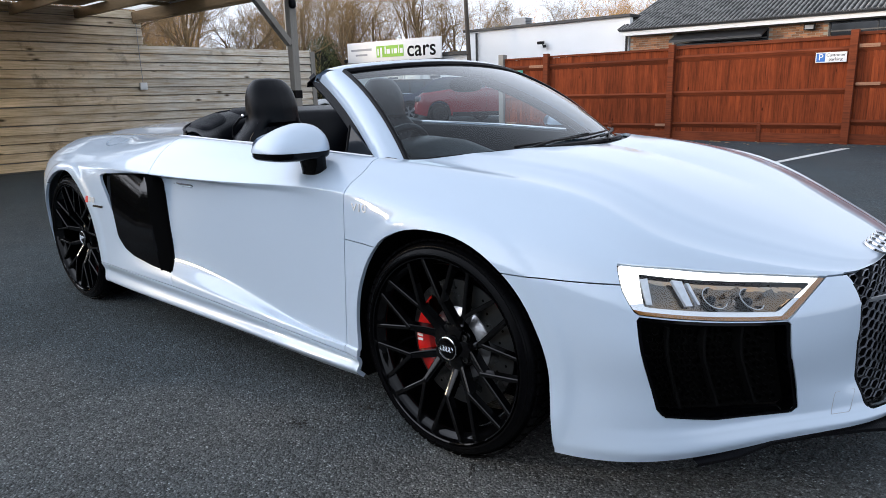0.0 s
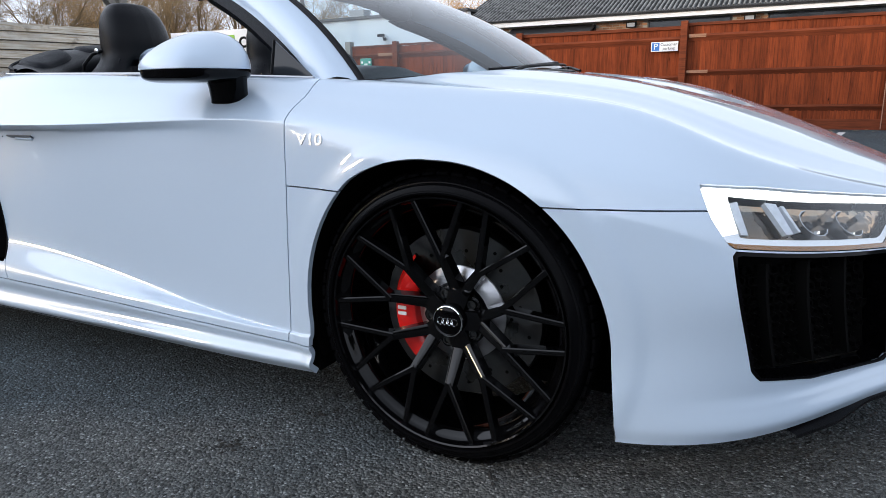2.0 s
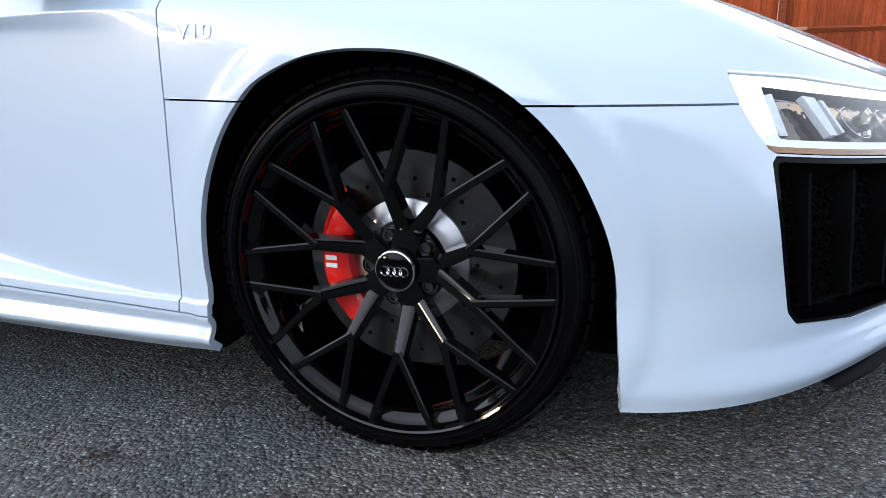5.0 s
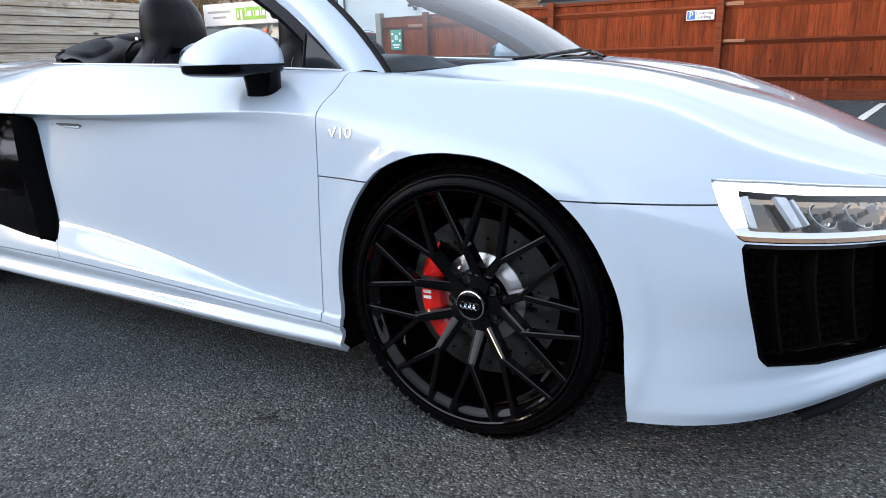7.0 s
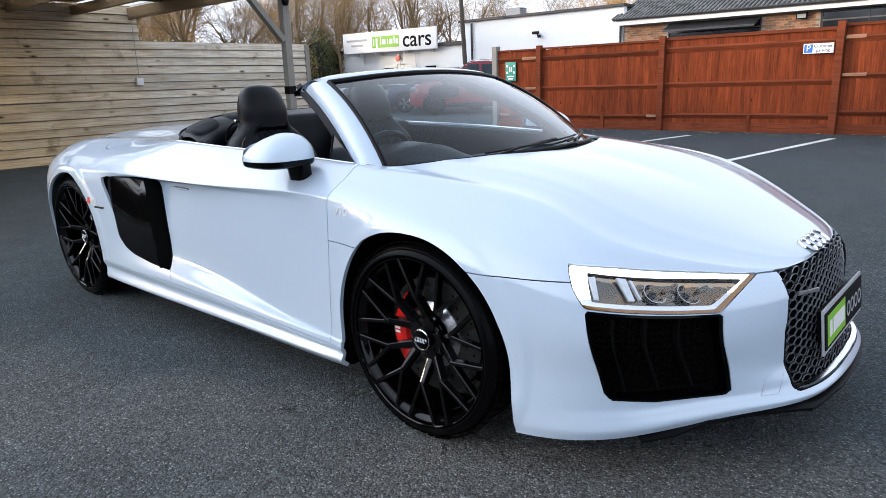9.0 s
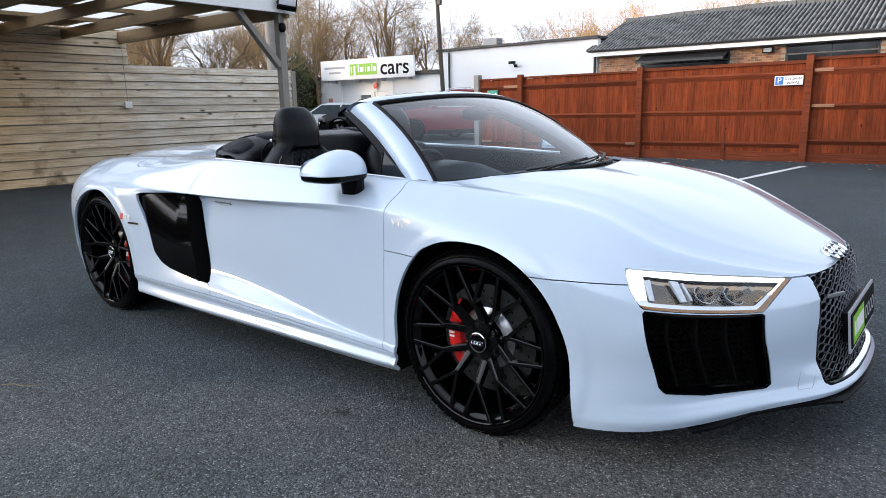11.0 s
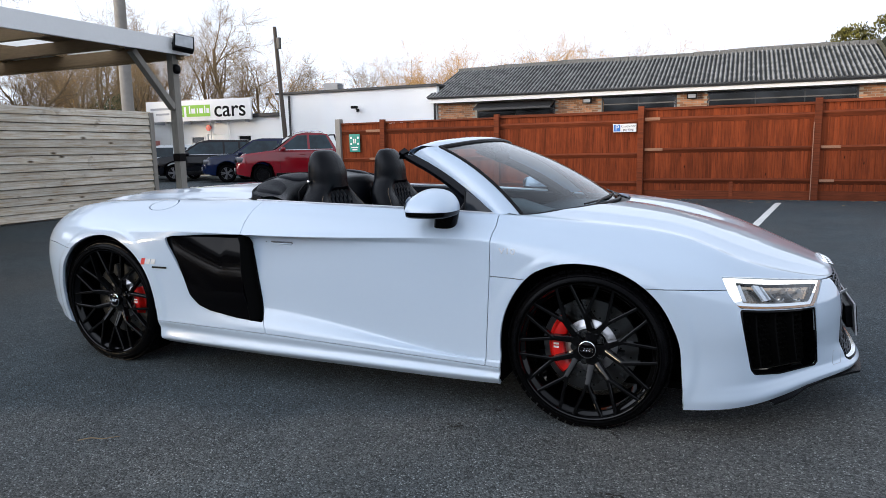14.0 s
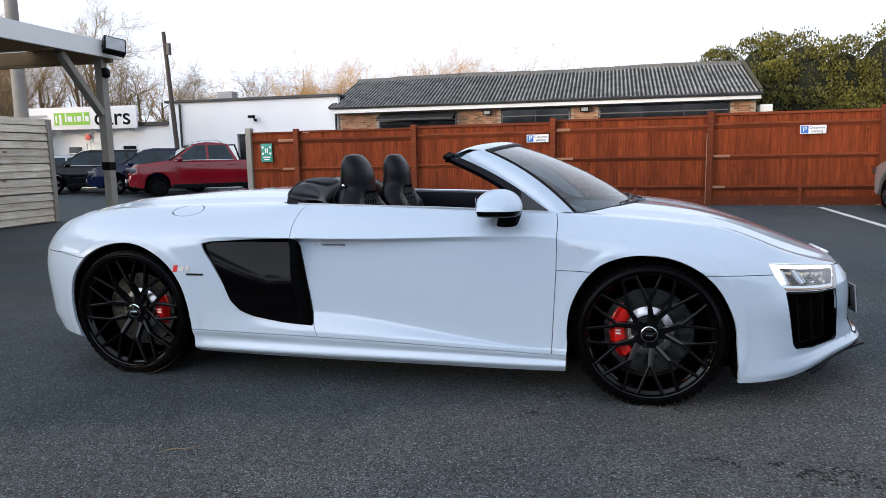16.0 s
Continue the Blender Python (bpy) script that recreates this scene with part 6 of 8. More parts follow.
parking_sign(-1.68, 1.485)
parking_sign(3.86, 1.53)
gs = thing("assembly_sign", "small teal sign with white marks on the fence", "sign", (-8.28, FY - 0.075, 1.30))
bm = b_new()
box(bm, (-0.15, -0.006, -0.22), (0.15, 0.006, 0.22), 0.002)
part("board", bm, M_TEAL, gs)
for k, (x0, z0, w, h) in enumerate(((-0.10, 0.13, 0.05, 0.05), (0.10, 0.13, 0.05, 0.05), (-0.10, -0.02, 0.05, 0.05), (0.10, -0.02, 0.05, 0.05), (-0.025, 0.05, 0.03, 0.11), (0.025, 0.05, 0.03, 0.11), (0, -0.11, 0.2, 0.03), (0, -0.165, 0.14, 0.03))):
    bm = b_new()
    box(bm, (x0 - w / 2, -0.008, z0 - h / 2), (x0 + w / 2, -0.006, z0 + h / 2))
    part("white_bar", bm, M_WHITE, gs, "", False)

# ---- plank walls and carport ----
wall_b = thing("plank_wall", "brown weathered timber plank wall behind the carport", "wall")
tagged(wall_b, kind="structure")
bm = b_new()
box(bm, (0.0, -0.5, -0.0655), (0.026, 0.5, 0.0655), 0.004)
plank0 = part("plank", bm, M_BROWNWOOD, wall_b, "", False)
first = True
for k in range(18):
    for y0, y1 in ((-2.2, -0.4), (-0.4, 3.38))[:2 if k > 13 else 1]:
        ob = plank0 if first else new("plank", plank0.data)
        first = False
        ob.parent = wall_b
        ob.matrix_basis = pose(-10.6 + random.uniform(-0.004, 0.004), (y0 + y1) / 2, 0.09 + 0.14 * k, random.uniform(-0.15, 0.15), -12, 0) @ Matrix.Diagonal((1, y1 - y0 - 0.006, 1, 1))
bm = b_new()
box(bm, (-10.72, -2.2, 0), (-10.63, 3.36, 2.52))
structure("wall_west", bm, M_TIMBER, "timber framing behind the planks")
wall_g = thing("plank_wall", "grey weathered timber plank wall beside the car park", "wall")
tagged(wall_g, kind="structure")
for k in range(14):
    ob = new("plank", plank0.data)
    ob.parent = wall_g
    ob.matrix_basis = pose(-10.6 + random.uniform(-0.004, 0.004), 3.297, 0.09 + 0.14 * k, random.uniform(-0.2, 0.2), -12, 0) @ Matrix.Diagonal((1, 7.39, 1, 1))
bm = b_new()
box(bm, (-10.70, 3.40, 0.0), (-10.655, 6.98, 1.95))
part("backing_board", bm, M_TIMBER, wall_g, "dark boards behind the planks", False)
for y0 in (3.40, 5.2, 6.98):
    bm = b_new()
    box(bm, (-10.73, y0 - 0.05, 0), (-10.665, y0 + 0.05, 1.96), 0.006)
    part("post", bm, M_TIMBER, wall_g, "", False)
bm = b_new()
box(bm, (-10.60, 6.93, 0.02), (-10.54, 7.03, 1.97), 0.004)
part("end_strip", bm, M_TIMBER, wall_g, "", False)
sb = thing("junction_box", "small white electrical box on the plank wall", "electrical box", (-10.53, 3.27, 1.30))
bm = b_new()
box(bm, (-0.03, -0.06, -0.06), (0.03, 0.06, 0.06), 0.01)
part("cover", bm, M_WHITEPAINT, sb)
bm = b_new()
tube(bm, [(0, 0.0, 0.06), (-0.01, 0.0, 0.5), (-0.01, 0.0, 1.1)], 0.006, 6)
part("cable", bm, M_GREYMARK, sb)

carport = thing("carport", "open timber carport with a white fascia and clouded roof sheets", "carport")
for y0 in (3.22, -1.2, -5.6):
    bm = b_new()
    box(bm, (-6.21, y0 - 0.05, 0), (-6.11, y0 + 0.05, 2.40), 0.008)
    part("post", bm, M_TIMBER, carport, "grey timber post", False)
    bm = b_new()
    m = Matrix.Translation((-6.16, y0 - 0.05, 1.72)) @ Matrix.Rotation(radians(42), 4, "X")
    box(bm, (-0.045, -0.035, 0.0), (0.045, 0.035, 0.88), 0.005, m)
    part("brace", bm, M_TIMBER, carport, "grey timber brace", False)
bm = b_new()
box(bm, (-6.215, 3.164, 1.04), (-6.105, 3.276, 1.14), 0.003)
part("post_clip", bm, M_SATIN, carport, "black band on a post", False)
bm = b_new()
box(bm, (-6.035, -9, 2.375), (-5.995, 3.36, 2.57), 0.006)
part("fascia", bm, M_WHITEPAINT, carport, "white painted fascia", False)
for y0 in np.arange(-8.7, 3.3, 0.92):
    bm = b_new()
    box(bm, (-10.58, y0 - 0.03, 2.36), (-6.04, y0 + 0.03, 2.50), 0.004)
    part("rafter", bm, M_RAFTER, carport, "brown rafter", False)
for x0 in (-9.4, -8.2, -7.1):
    bm = b_new()
    box(bm, (x0 - 0.04, -9, 2.505), (x0 + 0.04, 3.3, 2.56), 0.004)
    part("purlin", bm, M_RAFTER, carport, "brown purlin", False)
bm = b_new()
box(bm, (-10.6, 3.24, 2.33), (-6.04, 3.30, 2.52), 0.006)
part("end_beam", bm, M_RAFTER, carport, "brown end beam", False)
bm = b_new()
box(bm, (-10.6, 3.31, 2.42), (-6.04, 3.345, 2.575), 0.004)
part("end_fascia", bm, M_WHITEPAINT, carport, "white end fascia", False)
for k, y0 in enumerate(np.arange(-9.0, 2.3, 0.92) + 0.4):
    for j, (x0, x1) in enumerate(((-10.65, -9.4), (-9.4, -8.2), (-8.2, -7.1), (-7.1, -6.04))):
        bm = b_new()
        clear_ = (k * 2 + j) % 5 in (1, 3, 4)
        box(bm, (x0, y0, 2.566), (x1, y0 + 0.92, 2.574))
        part("roof_sheet", bm, M_SHEET if clear_ else M_RAFTER, carport, "clouded roof sheet" if clear_ else "brown roof board", False)
fl = thing("floodlight", "black floodlight with a glass front on the carport corner", "floodlight", (-5.90, 3.16, 2.50), 58)
bm = b_new()
m = Matrix.Rotation(radians(-22), 4, "X") @ Matrix.Rotation(radians(10), 4, "Y")
box(bm, (-0.125, -0.05, -0.098), (0.125, 0.05, 0.098), 0.02, m)
part("housing", bm, M_SATIN, fl)
bm = b_new()
box(bm, (-0.105, -0.056, -0.078), (0.105, -0.050, 0.078), 0.002, m)
part("glass_front", bm, mat("lamp_glass", (0.42, 0.43, 0.44), 0.16, 0.6, vary2=0.35, scale2=12), fl, "pale glass front", False)
bm = b_new()
tube(bm, [(-0.125, 0, 0), (-0.125, 0.08, 0.0), (-0.05, 0.10, -0.02)], 0.012, 6)
part("bracket", bm, M_SATIN, fl)
dc = thing("security_camera", "small black camera under the floodlight", "camera", (-6.06, 3.18, 2.20))
bm = b_new()
egg(bm, (0.0, 0, 0), (0.045, 0.045, 0.06))
tube(bm, [(-0.05, 0, 0.05), (0, 0, 0.05)], 0.015, 6)
part("housing", bm, M_SATIN, dc)

gp = thing("utility_pole", "tall grey weathered pole behind the plank wall", "pole", (-10.9, 6.72, 0))
bm = b_new()
tube(bm, [(0, 0, 0), (0.02, 0.0, 4), (0.05, 0.0, 9)], [0.125, 0.11, 0.09], 16)
part("shaft", bm, M_GREYCONC, gp)
tp = thing("utility_pole", "thin dark leaning telegraph pole by the office", "pole", (-16.95, 20.2, 0))
bm = b_new()
tube(bm, [(0.05, 0, 0), (-0.12, 0.0, 3), (-0.30, 0.0, 6.2)], [0.10, 0.09, 0.075], 12)
part("shaft", bm, M_DARKPOLE, tp)
bm = b_new()
box(bm, (-0.16, -0.12, 5.3), (0.0, 0.0, 5.75), 0.02)
part("pole_box", bm, M_DARKTRIM, tp)

# ---- buildings ----
def window(parent, x0, x1, z0, z1, y, panes=1, frame_mat=None, deep=0.06):
    fm = frame_mat or M_DARKTRIM
    w = new("window")
    w.parent = parent
    bm = b_new()
    for a, b, c, d in ((x0, x1, z0, z0 + 0.05), (x0, x1, z1 - 0.05, z1), (x0, x0 + 0.05, z0 + 0.05, z1 - 0.05), (x1 - 0.05, x1, z0 + 0.05, z1 - 0.05)):
        box(bm, (a, y - 0.03, c), (b, y + deep, d))
    part("window_frame", bm, fm, w, "", False)
    for k in range(panes):
        a, b = x0 + 0.05 + (x1 - x0 - 0.1) * k / panes, x0 + 0.05 + (x1 - x0 - 0.1) * (k + 1) / panes
        bm = b_new()
        box(bm, (a + 0.015, y + 0.01, z0 + 0.06), (b - 0.015, y + 0.02, z1 - 0.06))
        part("pane", bm, M_DARKGLASS, w, "dark glass pane", False)
        if k:
            bm = b_new()
            box(bm, (a - 0.02, y - 0.02, z0 + 0.05), (a + 0.015, y + deep, z1 - 0.05))
            part("mullion", bm, fm, w, "", False)
    return w


def wall_with_holes(bm, x0, x1, z0, z1, y, thick, holes):
    xs = sorted({x0, x1, *[v for h in holes for v in h[:2]]})
    zs = sorted({z0, z1, *[v for h in holes for v in h[2:4]]})
    for a, b in zip(xs, xs[1:]):
        for c, d in zip(zs, zs[1:]):
            if not any(h[0] <= a and h[1] >= b and h[2] <= c and h[3] >= d for h in holes):
                box(bm, (a, y, c), (b, y + thick, d))
    bmesh.ops.remove_doubles(bm, verts=bm.verts, dist=0.0005)
    inner = [f for f in bm.faces if all(len(e.link_faces) > 2 for e in f.edges) and abs(f.normal.y) < 0.5]
    bmesh.ops.delete(bm, geom=inner, context="FACES_ONLY")


white_b = thing("white_building", "white rendered flat-roofed building with a dark roof edge", "building")
bm = b_new()
wall_with_holes(bm, -18.2, -10.55, 0, 3.56, 21.5, 0.25, [(-15.05, -14.2, 0.0, 2.2)])
part("wall", bm, M_RENDERWALL, white_b, "", False)
for p, q in (((-18.2, 21.75, 0), (-17.95, 26.8, 3.56)), ((-18.2, 26.8, 0), (-10.55, 27, 3.56))):
    bm = b_new()
    box(bm, p, q)
    part("wall", bm, M_RENDERWALL, white_b, "", False)
bm = b_new()
box(bm, (-18.3, 21.38, 3.56), (-10.5, 27, 3.66), 0.01)
part("roof", bm, M_DARKTRIM, white_b, "dark flat roof edge", False)
bm = b_new()
box(bm, (-15.0, 21.62, 0.0), (-14.25, 21.68, 2.15))
part("door", bm, M_DARKGLASS, white_b, "dark glazed door", False)
bm = b_new()
tube(bm, [(-17.6, 21.42, 3.5), (-17.6, 21.42, 0.1)], 0.045, 8)
part("downpipe", bm, M_DARKTRIM, white_b, "black downpipe")
bm = b_new()
tube(bm, [(-10.62, 21.42, 3.3), (-10.62, 21.42, 0.1)], 0.045, 8)
part("downpipe", bm, M_DARKTRIM, white_b, "black downpipe")
bm = b_new()
for k in range(5):
    box(bm, (-16.2, 22.0, 3.72 + 0.06 * k), (-15.45, 22.5, 3.75 + 0.06 * k))
box(bm, (-16.15, 22.02, 3.66), (-15.5, 22.48, 4.0))
part("roof_vent", bm, M_GREYMARK, white_b, "grey slatted roof vent", False)
sc = thing("security_camera", "black security camera on the white wall", "camera", (-14.15, 21.40, 2.84))
bm = b_new()
box(bm, (-0.22, -0.18, -0.02), (0.06, -0.06, 0.09), 0.02)
tube(bm, [(0, 0.1, -0.1), (0, -0.1, -0.05), (0, -0.1, 0.0)], 0.03, 6)
box(bm, (0.02, -0.14, -0.16), (0.12, -0.04, -0.04), 0.02)
part("housing", bm, M_SATIN, sc)

office = thing("office", "low white sales office with small windows", "building")
bm = b_new()
HO = [(-24.3, -23.45, 1.2, 1.92), (-21.4, -20.6, 1.2, 1.92), (-23.3, -22.3, 0.0, 2.0)]
wall_with_holes(bm, -27.5, -18.3, 0, 2.72, 22.5, 0.2, HO)
part("wall", bm, M_RENDERWALL, office, "", False)
for p, q in (((-27.5, 26, 0), (-18.3, 26.2, 2.72)), ((-18.5, 22.7, 0), (-18.3, 26, 2.72))):
    bm = b_new()
    box(bm, p, q)
    part("wall", bm, M_RENDERWALL, office, "", False)
bm = b_new()
box(bm, (-27.6, 22.3, 2.72), (-18.3, 26.2, 2.88), 0.01)
part("roof", bm, M_DARKTRIM, office, "dark flat roof edge", False)
for h in HO[:2]:
    window(office, h[0], h[1], h[2], h[3], 22.5, 1, M_WHITEPAINT)
    bm = b_new()
    box(bm, (h[0], 22.47, 1.55), (h[1], 22.54, 1.60))
    part("transom", bm, M_WHITEPAINT, office, "", False)
bm = b_new()
box(bm, (-23.28, 22.55, 0), (-22.32, 22.6, 1.98), 0.01)
part("door", bm, M_WHITEPAINT, office, "white door")
bm = b_new()
tube(bm, [(-18.75, 22.4, 2.8), (-18.75, 22.35, 2.3), (-18.2, 22.3, 1.9), (-17.7, 21.35, 1.2)], 0.05, 8)
part("downpipe", bm, M_DARKTRIM, office, "black bent downpipe")
for x0 in (-25.6, -23.0, -21.9):
    bm = b_new()
    tube(bm, [(x0, 22.42, 2.6), (x0, 22.42, 1.0)], 0.03, 6)
    part("cable_duct", bm, M_WHITEPAINT, office)
bm = b_new()
lathe(bm, [(0.0, 0.06), (0.16, 0.05), (0.17, 0.0)], 6, Matrix.Translation((-23.1, 22.42, 2.30)) @ Matrix.Rotation(radians(90), 4, "X"))
part("alarm_box", bm, M_REDMARK, office, "red alarm box")
bm = b_new()
box(bm, (-26.7, 22.46, 1.2), (-26.4, 22.49, 1.75))
part("notice", bm, mat("notice_red_white", (0.6, 0.25, 0.22), 0.6, vary=0.5, scale=9), office, "small red and white notice", False)

sign = thing("sales_sign", "long white sales sign with a green box on the roof", "sign", (-23.20, 21.86, 3.12), 5)
bm = b_new()
box(bm, (-2.98, -0.05, -0.50), (2.98, 0.05, 0.48), 0.01)
part("board", bm, M_WHITE, sign)
bm = b_new()
box(bm, (-1.00, -0.062, -0.30), (0.74, -0.05, 0.24), 0.004)
part("green_box", bm, M_GREEN, sign, "bright green box", False)
for x0, x1, z0, z1 in ((-2.72, -1.32, 0.06, 0.16), (-2.42, -1.62, -0.18, -0.09)):
    bm = b_new()
    box(bm, (x0, -0.058, z0), (x1, -0.05, z1))
    part("grey_bar", bm, M_GREYMARK, sign, "grey bar", False)
for x0, x1, z0, z1 in ((-0.92, -0.85, -0.20, 0.12), (-0.74, -0.62, -0.298, 0.16), (-0.45, -0.38, -0.15, 0.20), (-0.32, -0.10, -0.15, 0.08), (0.0, 0.06, -0.15, 0.08), (0.14, 0.34, -0.15, 0.08), (0.42, 0.48, -0.15, 0.20), (0.54, 0.70, -0.15, 0.08)):
    bm = b_new()
    box(bm, (x0, -0.070, z0), (x1, -0.062, z1))
    part("white_bar", bm, M_WHITE, sign, "white bar", False)
fm = Matrix.Rotation(radians(90), 4, "X")
lettering("cars", 1.02, Matrix.Translation((1.83, -0.052, -0.02)) @ Matrix.Diagonal((1.06, 1, 1, 1)) @ fm, M_BLACKSIGN, sign, "lettering", "black lettering", 0.006, 0.010)
for x0 in (-2.6, -0.9, 0.9, 2.6):
    bm = b_new()
    box(bm, (x0 - 0.03, 0.05, -0.62), (x0 + 0.03, 0.52 - 0.08 * x0, -0.3))
    part("bracket", bm, M_GREYMARK, sign, "", False)

brick_b = thing("brick_building", "low orange brick building with a dark corrugated roof", "building")
bm = b_new()
HB = [(-8.85, -5.75, 1.3, 2.80), (-4.05, -1.48, 1.9, 2.84), (-0.5, 3.95, 1.9, 2.84)]
wall_with_holes(bm, -10.5, 4.78, 0, 3.0, 21.5, 0.22, HB)
part("wall", bm, M_MORTAR, brick_b, "", False)
for p, q in (((-10.5, 21.72, 0), (-10.28, 27.2, 3.0)), ((4.56, 21.72, 0), (4.78, 27.2, 3.0))):
    bm = b_new()
    box(bm, p, q)
    part("wall", bm, M_MORTAR, brick_b, "", False)
for h, n_ in zip(HB, (2, 2, 3)):
    w_ = window(brick_b, *h, 21.52, n_)
    zt = h[3] - 0.30
    bm = b_new()
    box(bm, (h[0] + 0.05, 21.495, zt), (h[1] - 0.05, 21.56, zt + 0.04))
    part("transom", bm, M_FRAMEGREY, w_, "", False)
    bm = b_new()
    box(bm, (h[0] - 0.02, 21.44, h[2] - 0.06), (h[1] + 0.02, 21.52, h[2] - 0.005), 0.004)
    part("sill", bm, M_FRAMEGREY, w_, "", False)
bm = b_new()
prism(bm, [(0, 0), (-0.62, -0.24), (-0.62, -0.31), (0, -0.05)], 3.0, Matrix(((0, 0, 1, -8.78), (1, 0, 0, 21.48), (0, 1, 0, 2.82), (0, 0, 0, 1))))
part("awning", bm, M_DARKTRIM, brick_b, "dark awning over a window", False)
bm = b_new()
box(bm, (-10.62, 21.05, 2.86), (4.85, 21.09, 3.06), 0.004)
part("fascia", bm, M_WHITEPAINT, brick_b, "white fascia board", False)
bm = b_new()
box(bm, (-10.62, 21.09, 2.88), (4.85, 21.5, 2.91))
part("soffit", bm, M_WHITEPAINT, brick_b, "", False)
bm = b_new()
tube(bm, [(-10.7, 20.99, 3.07), (4.9, 20.99, 3.03)], 0.055, 8)
part("gutter", bm, M_DARKTRIM, brick_b, "black gutter")
roof = new("roof")
roof.parent = brick_b
for nm, y0, z0, y1, z1 in (("roof_sheeting", 20.93, 3.08, 24.5, 4.46), ("roof_sheeting", 28.1, 3.08, 24.5, 4.46)):
    xs = np.arange(-10.75, 4.87, 0.01825)
    rows = []
    for x in xs:
        wv = 0.034 * math.sin(2 * math.pi * x / 0.146)
        sag = 0.025 * math.sin(x * 0.7) + 0.012 * math.sin(x * 2.3)
        hip = max(0.0, 1.1 - (x + 10.75)) if y0 < 24 else 0
        k1 = 1 - hip * 0.0
        rows.append([(x, y0 + (y1 - y0) * k * k1, z0 + (z1 - z0) * k * k1 + wv + sag * k) for k in np.linspace(0, 1, 6)])
    bm = b_new()
    shell(bm, rows, 0.012)
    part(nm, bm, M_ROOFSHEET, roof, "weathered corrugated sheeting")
rng = random.Random(4)
for k in range(52):
    x0 = -10.75 + 0.30 * k
    sag = 0.025 * math.sin(x0 * 0.7)
    bm = b_new()
    box(bm, (x0, 24.34, 4.34 + sag), (x0 + 0.29, 24.64, 4.53 + sag + rng.uniform(0, 0.025)), 0.02)
    part("ridge_tile", bm, M_ROOF, roof, "", False)
bm = b_new()
rows = [[(x, 20.93 + 3.57 * k, 3.13 + 1.38 * k + rng.uniform(0, 0.03)) for x in (4.75, 4.81, 4.87)] for k in np.linspace(0, 1, 14)]
shell(bm, rows, 0.05)
bmesh.ops.recalc_face_normals(bm, faces=bm.faces)
part("verge", bm, M_MOSS, roof, "mossy roof verge")
bm = b_new()
prism(bm, [(21.2, 3.0), (24.5, 4.40), (27.6, 3.0)], 0.2, Matrix(((0, 0, 1, -10.6), (1, 0, 0, 0), (0, 1, 0, 0), (0, 0, 0, 1))))
prism(bm, [(21.2, 3.0), (24.5, 4.40), (27.6, 3.0)], 0.2, Matrix(((0, 0, 1, 4.5), (1, 0, 0, 0), (0, 1, 0, 0), (0, 0, 0, 1))))
part("gable", bm, M_RENDERWALL, brick_b, "", False)
for x0 in (-4.55, -0.98):
    wl = thing("wall_light", "small black floodlight on the brick wall", "floodlight", (x0, 21.40, 2.72), 0, "wall lights")
    bm = b_new()
    box(bm, (-0.16, -0.08, -0.09), (0.16, 0.0, 0.09), 0.02)
    part("housing", bm, M_SATIN, wl)
    bm = b_new()
    box(bm, (-0.12, -0.09, -0.06), (0.12, -0.08, 0.06))
    part("glass_front", bm, M_GREYMARK, wl, "", False)
ac = thing("air_unit", "white slatted unit behind the fence", "air unit", (5.15, 21.7, 0))
bm = b_new()
for k in range(9):
    box(bm, (-0.2, -0.05, 2.05 + 0.07 * k), (0.2, 0.0, 2.09 + 0.07 * k))
box(bm, (-0.2, 0.0, 0), (0.2, 0.4, 2.7))
part("casing", bm, M_WHITEPAINT, ac, "", False)


# ---- parked vehicles in the distance ----
M_REDPAINT = mat("red_vehicle_paint", (0.19, 0.003, 0.010), 0.12, coat=0.8, vary2=0.1, spec=0.4)
M_NAVYPAINT = mat("navy_vehicle_paint", (0.002, 0.008, 0.040), 0.08, coat=0.4, vary2=0.1, spec=0.3)
M_BLACKPAINT = mat("black_vehicle_paint", (0.0012, 0.0016, 0.004), 0.06, coat=0.25, vary2=0.1, spec=0.3)
M_SILVERPAINT = mat("silver_vehicle_paint", (0.42, 0.42, 0.42), 0.35, 0.6, coat=1.0, vary2=0.06)
M_WHITEPAINT = mat("white_vehicle_paint", (0.70, 0.72, 0.74), 0.25, coat=0.6, vary2=0.04)
M_ALLOY = mat("silver_alloy", (0.22, 0.22, 0.24), 0.3, 0.9, vary2=0.1)
M_CARGLASS = mat("vehicle_glass", (0.012, 0.026, 0.036), 0.02, spec=0.45, vary2=1.0, scale2=3.0)
# far paler than the side glass: mirrored sky put into the base colour
M_CARSCREEN = mat("vehicle_windscreen", (0.10, 0.12, 0.13), 0.02, spec=1.0, vary2=0.4, scale2=2.0)


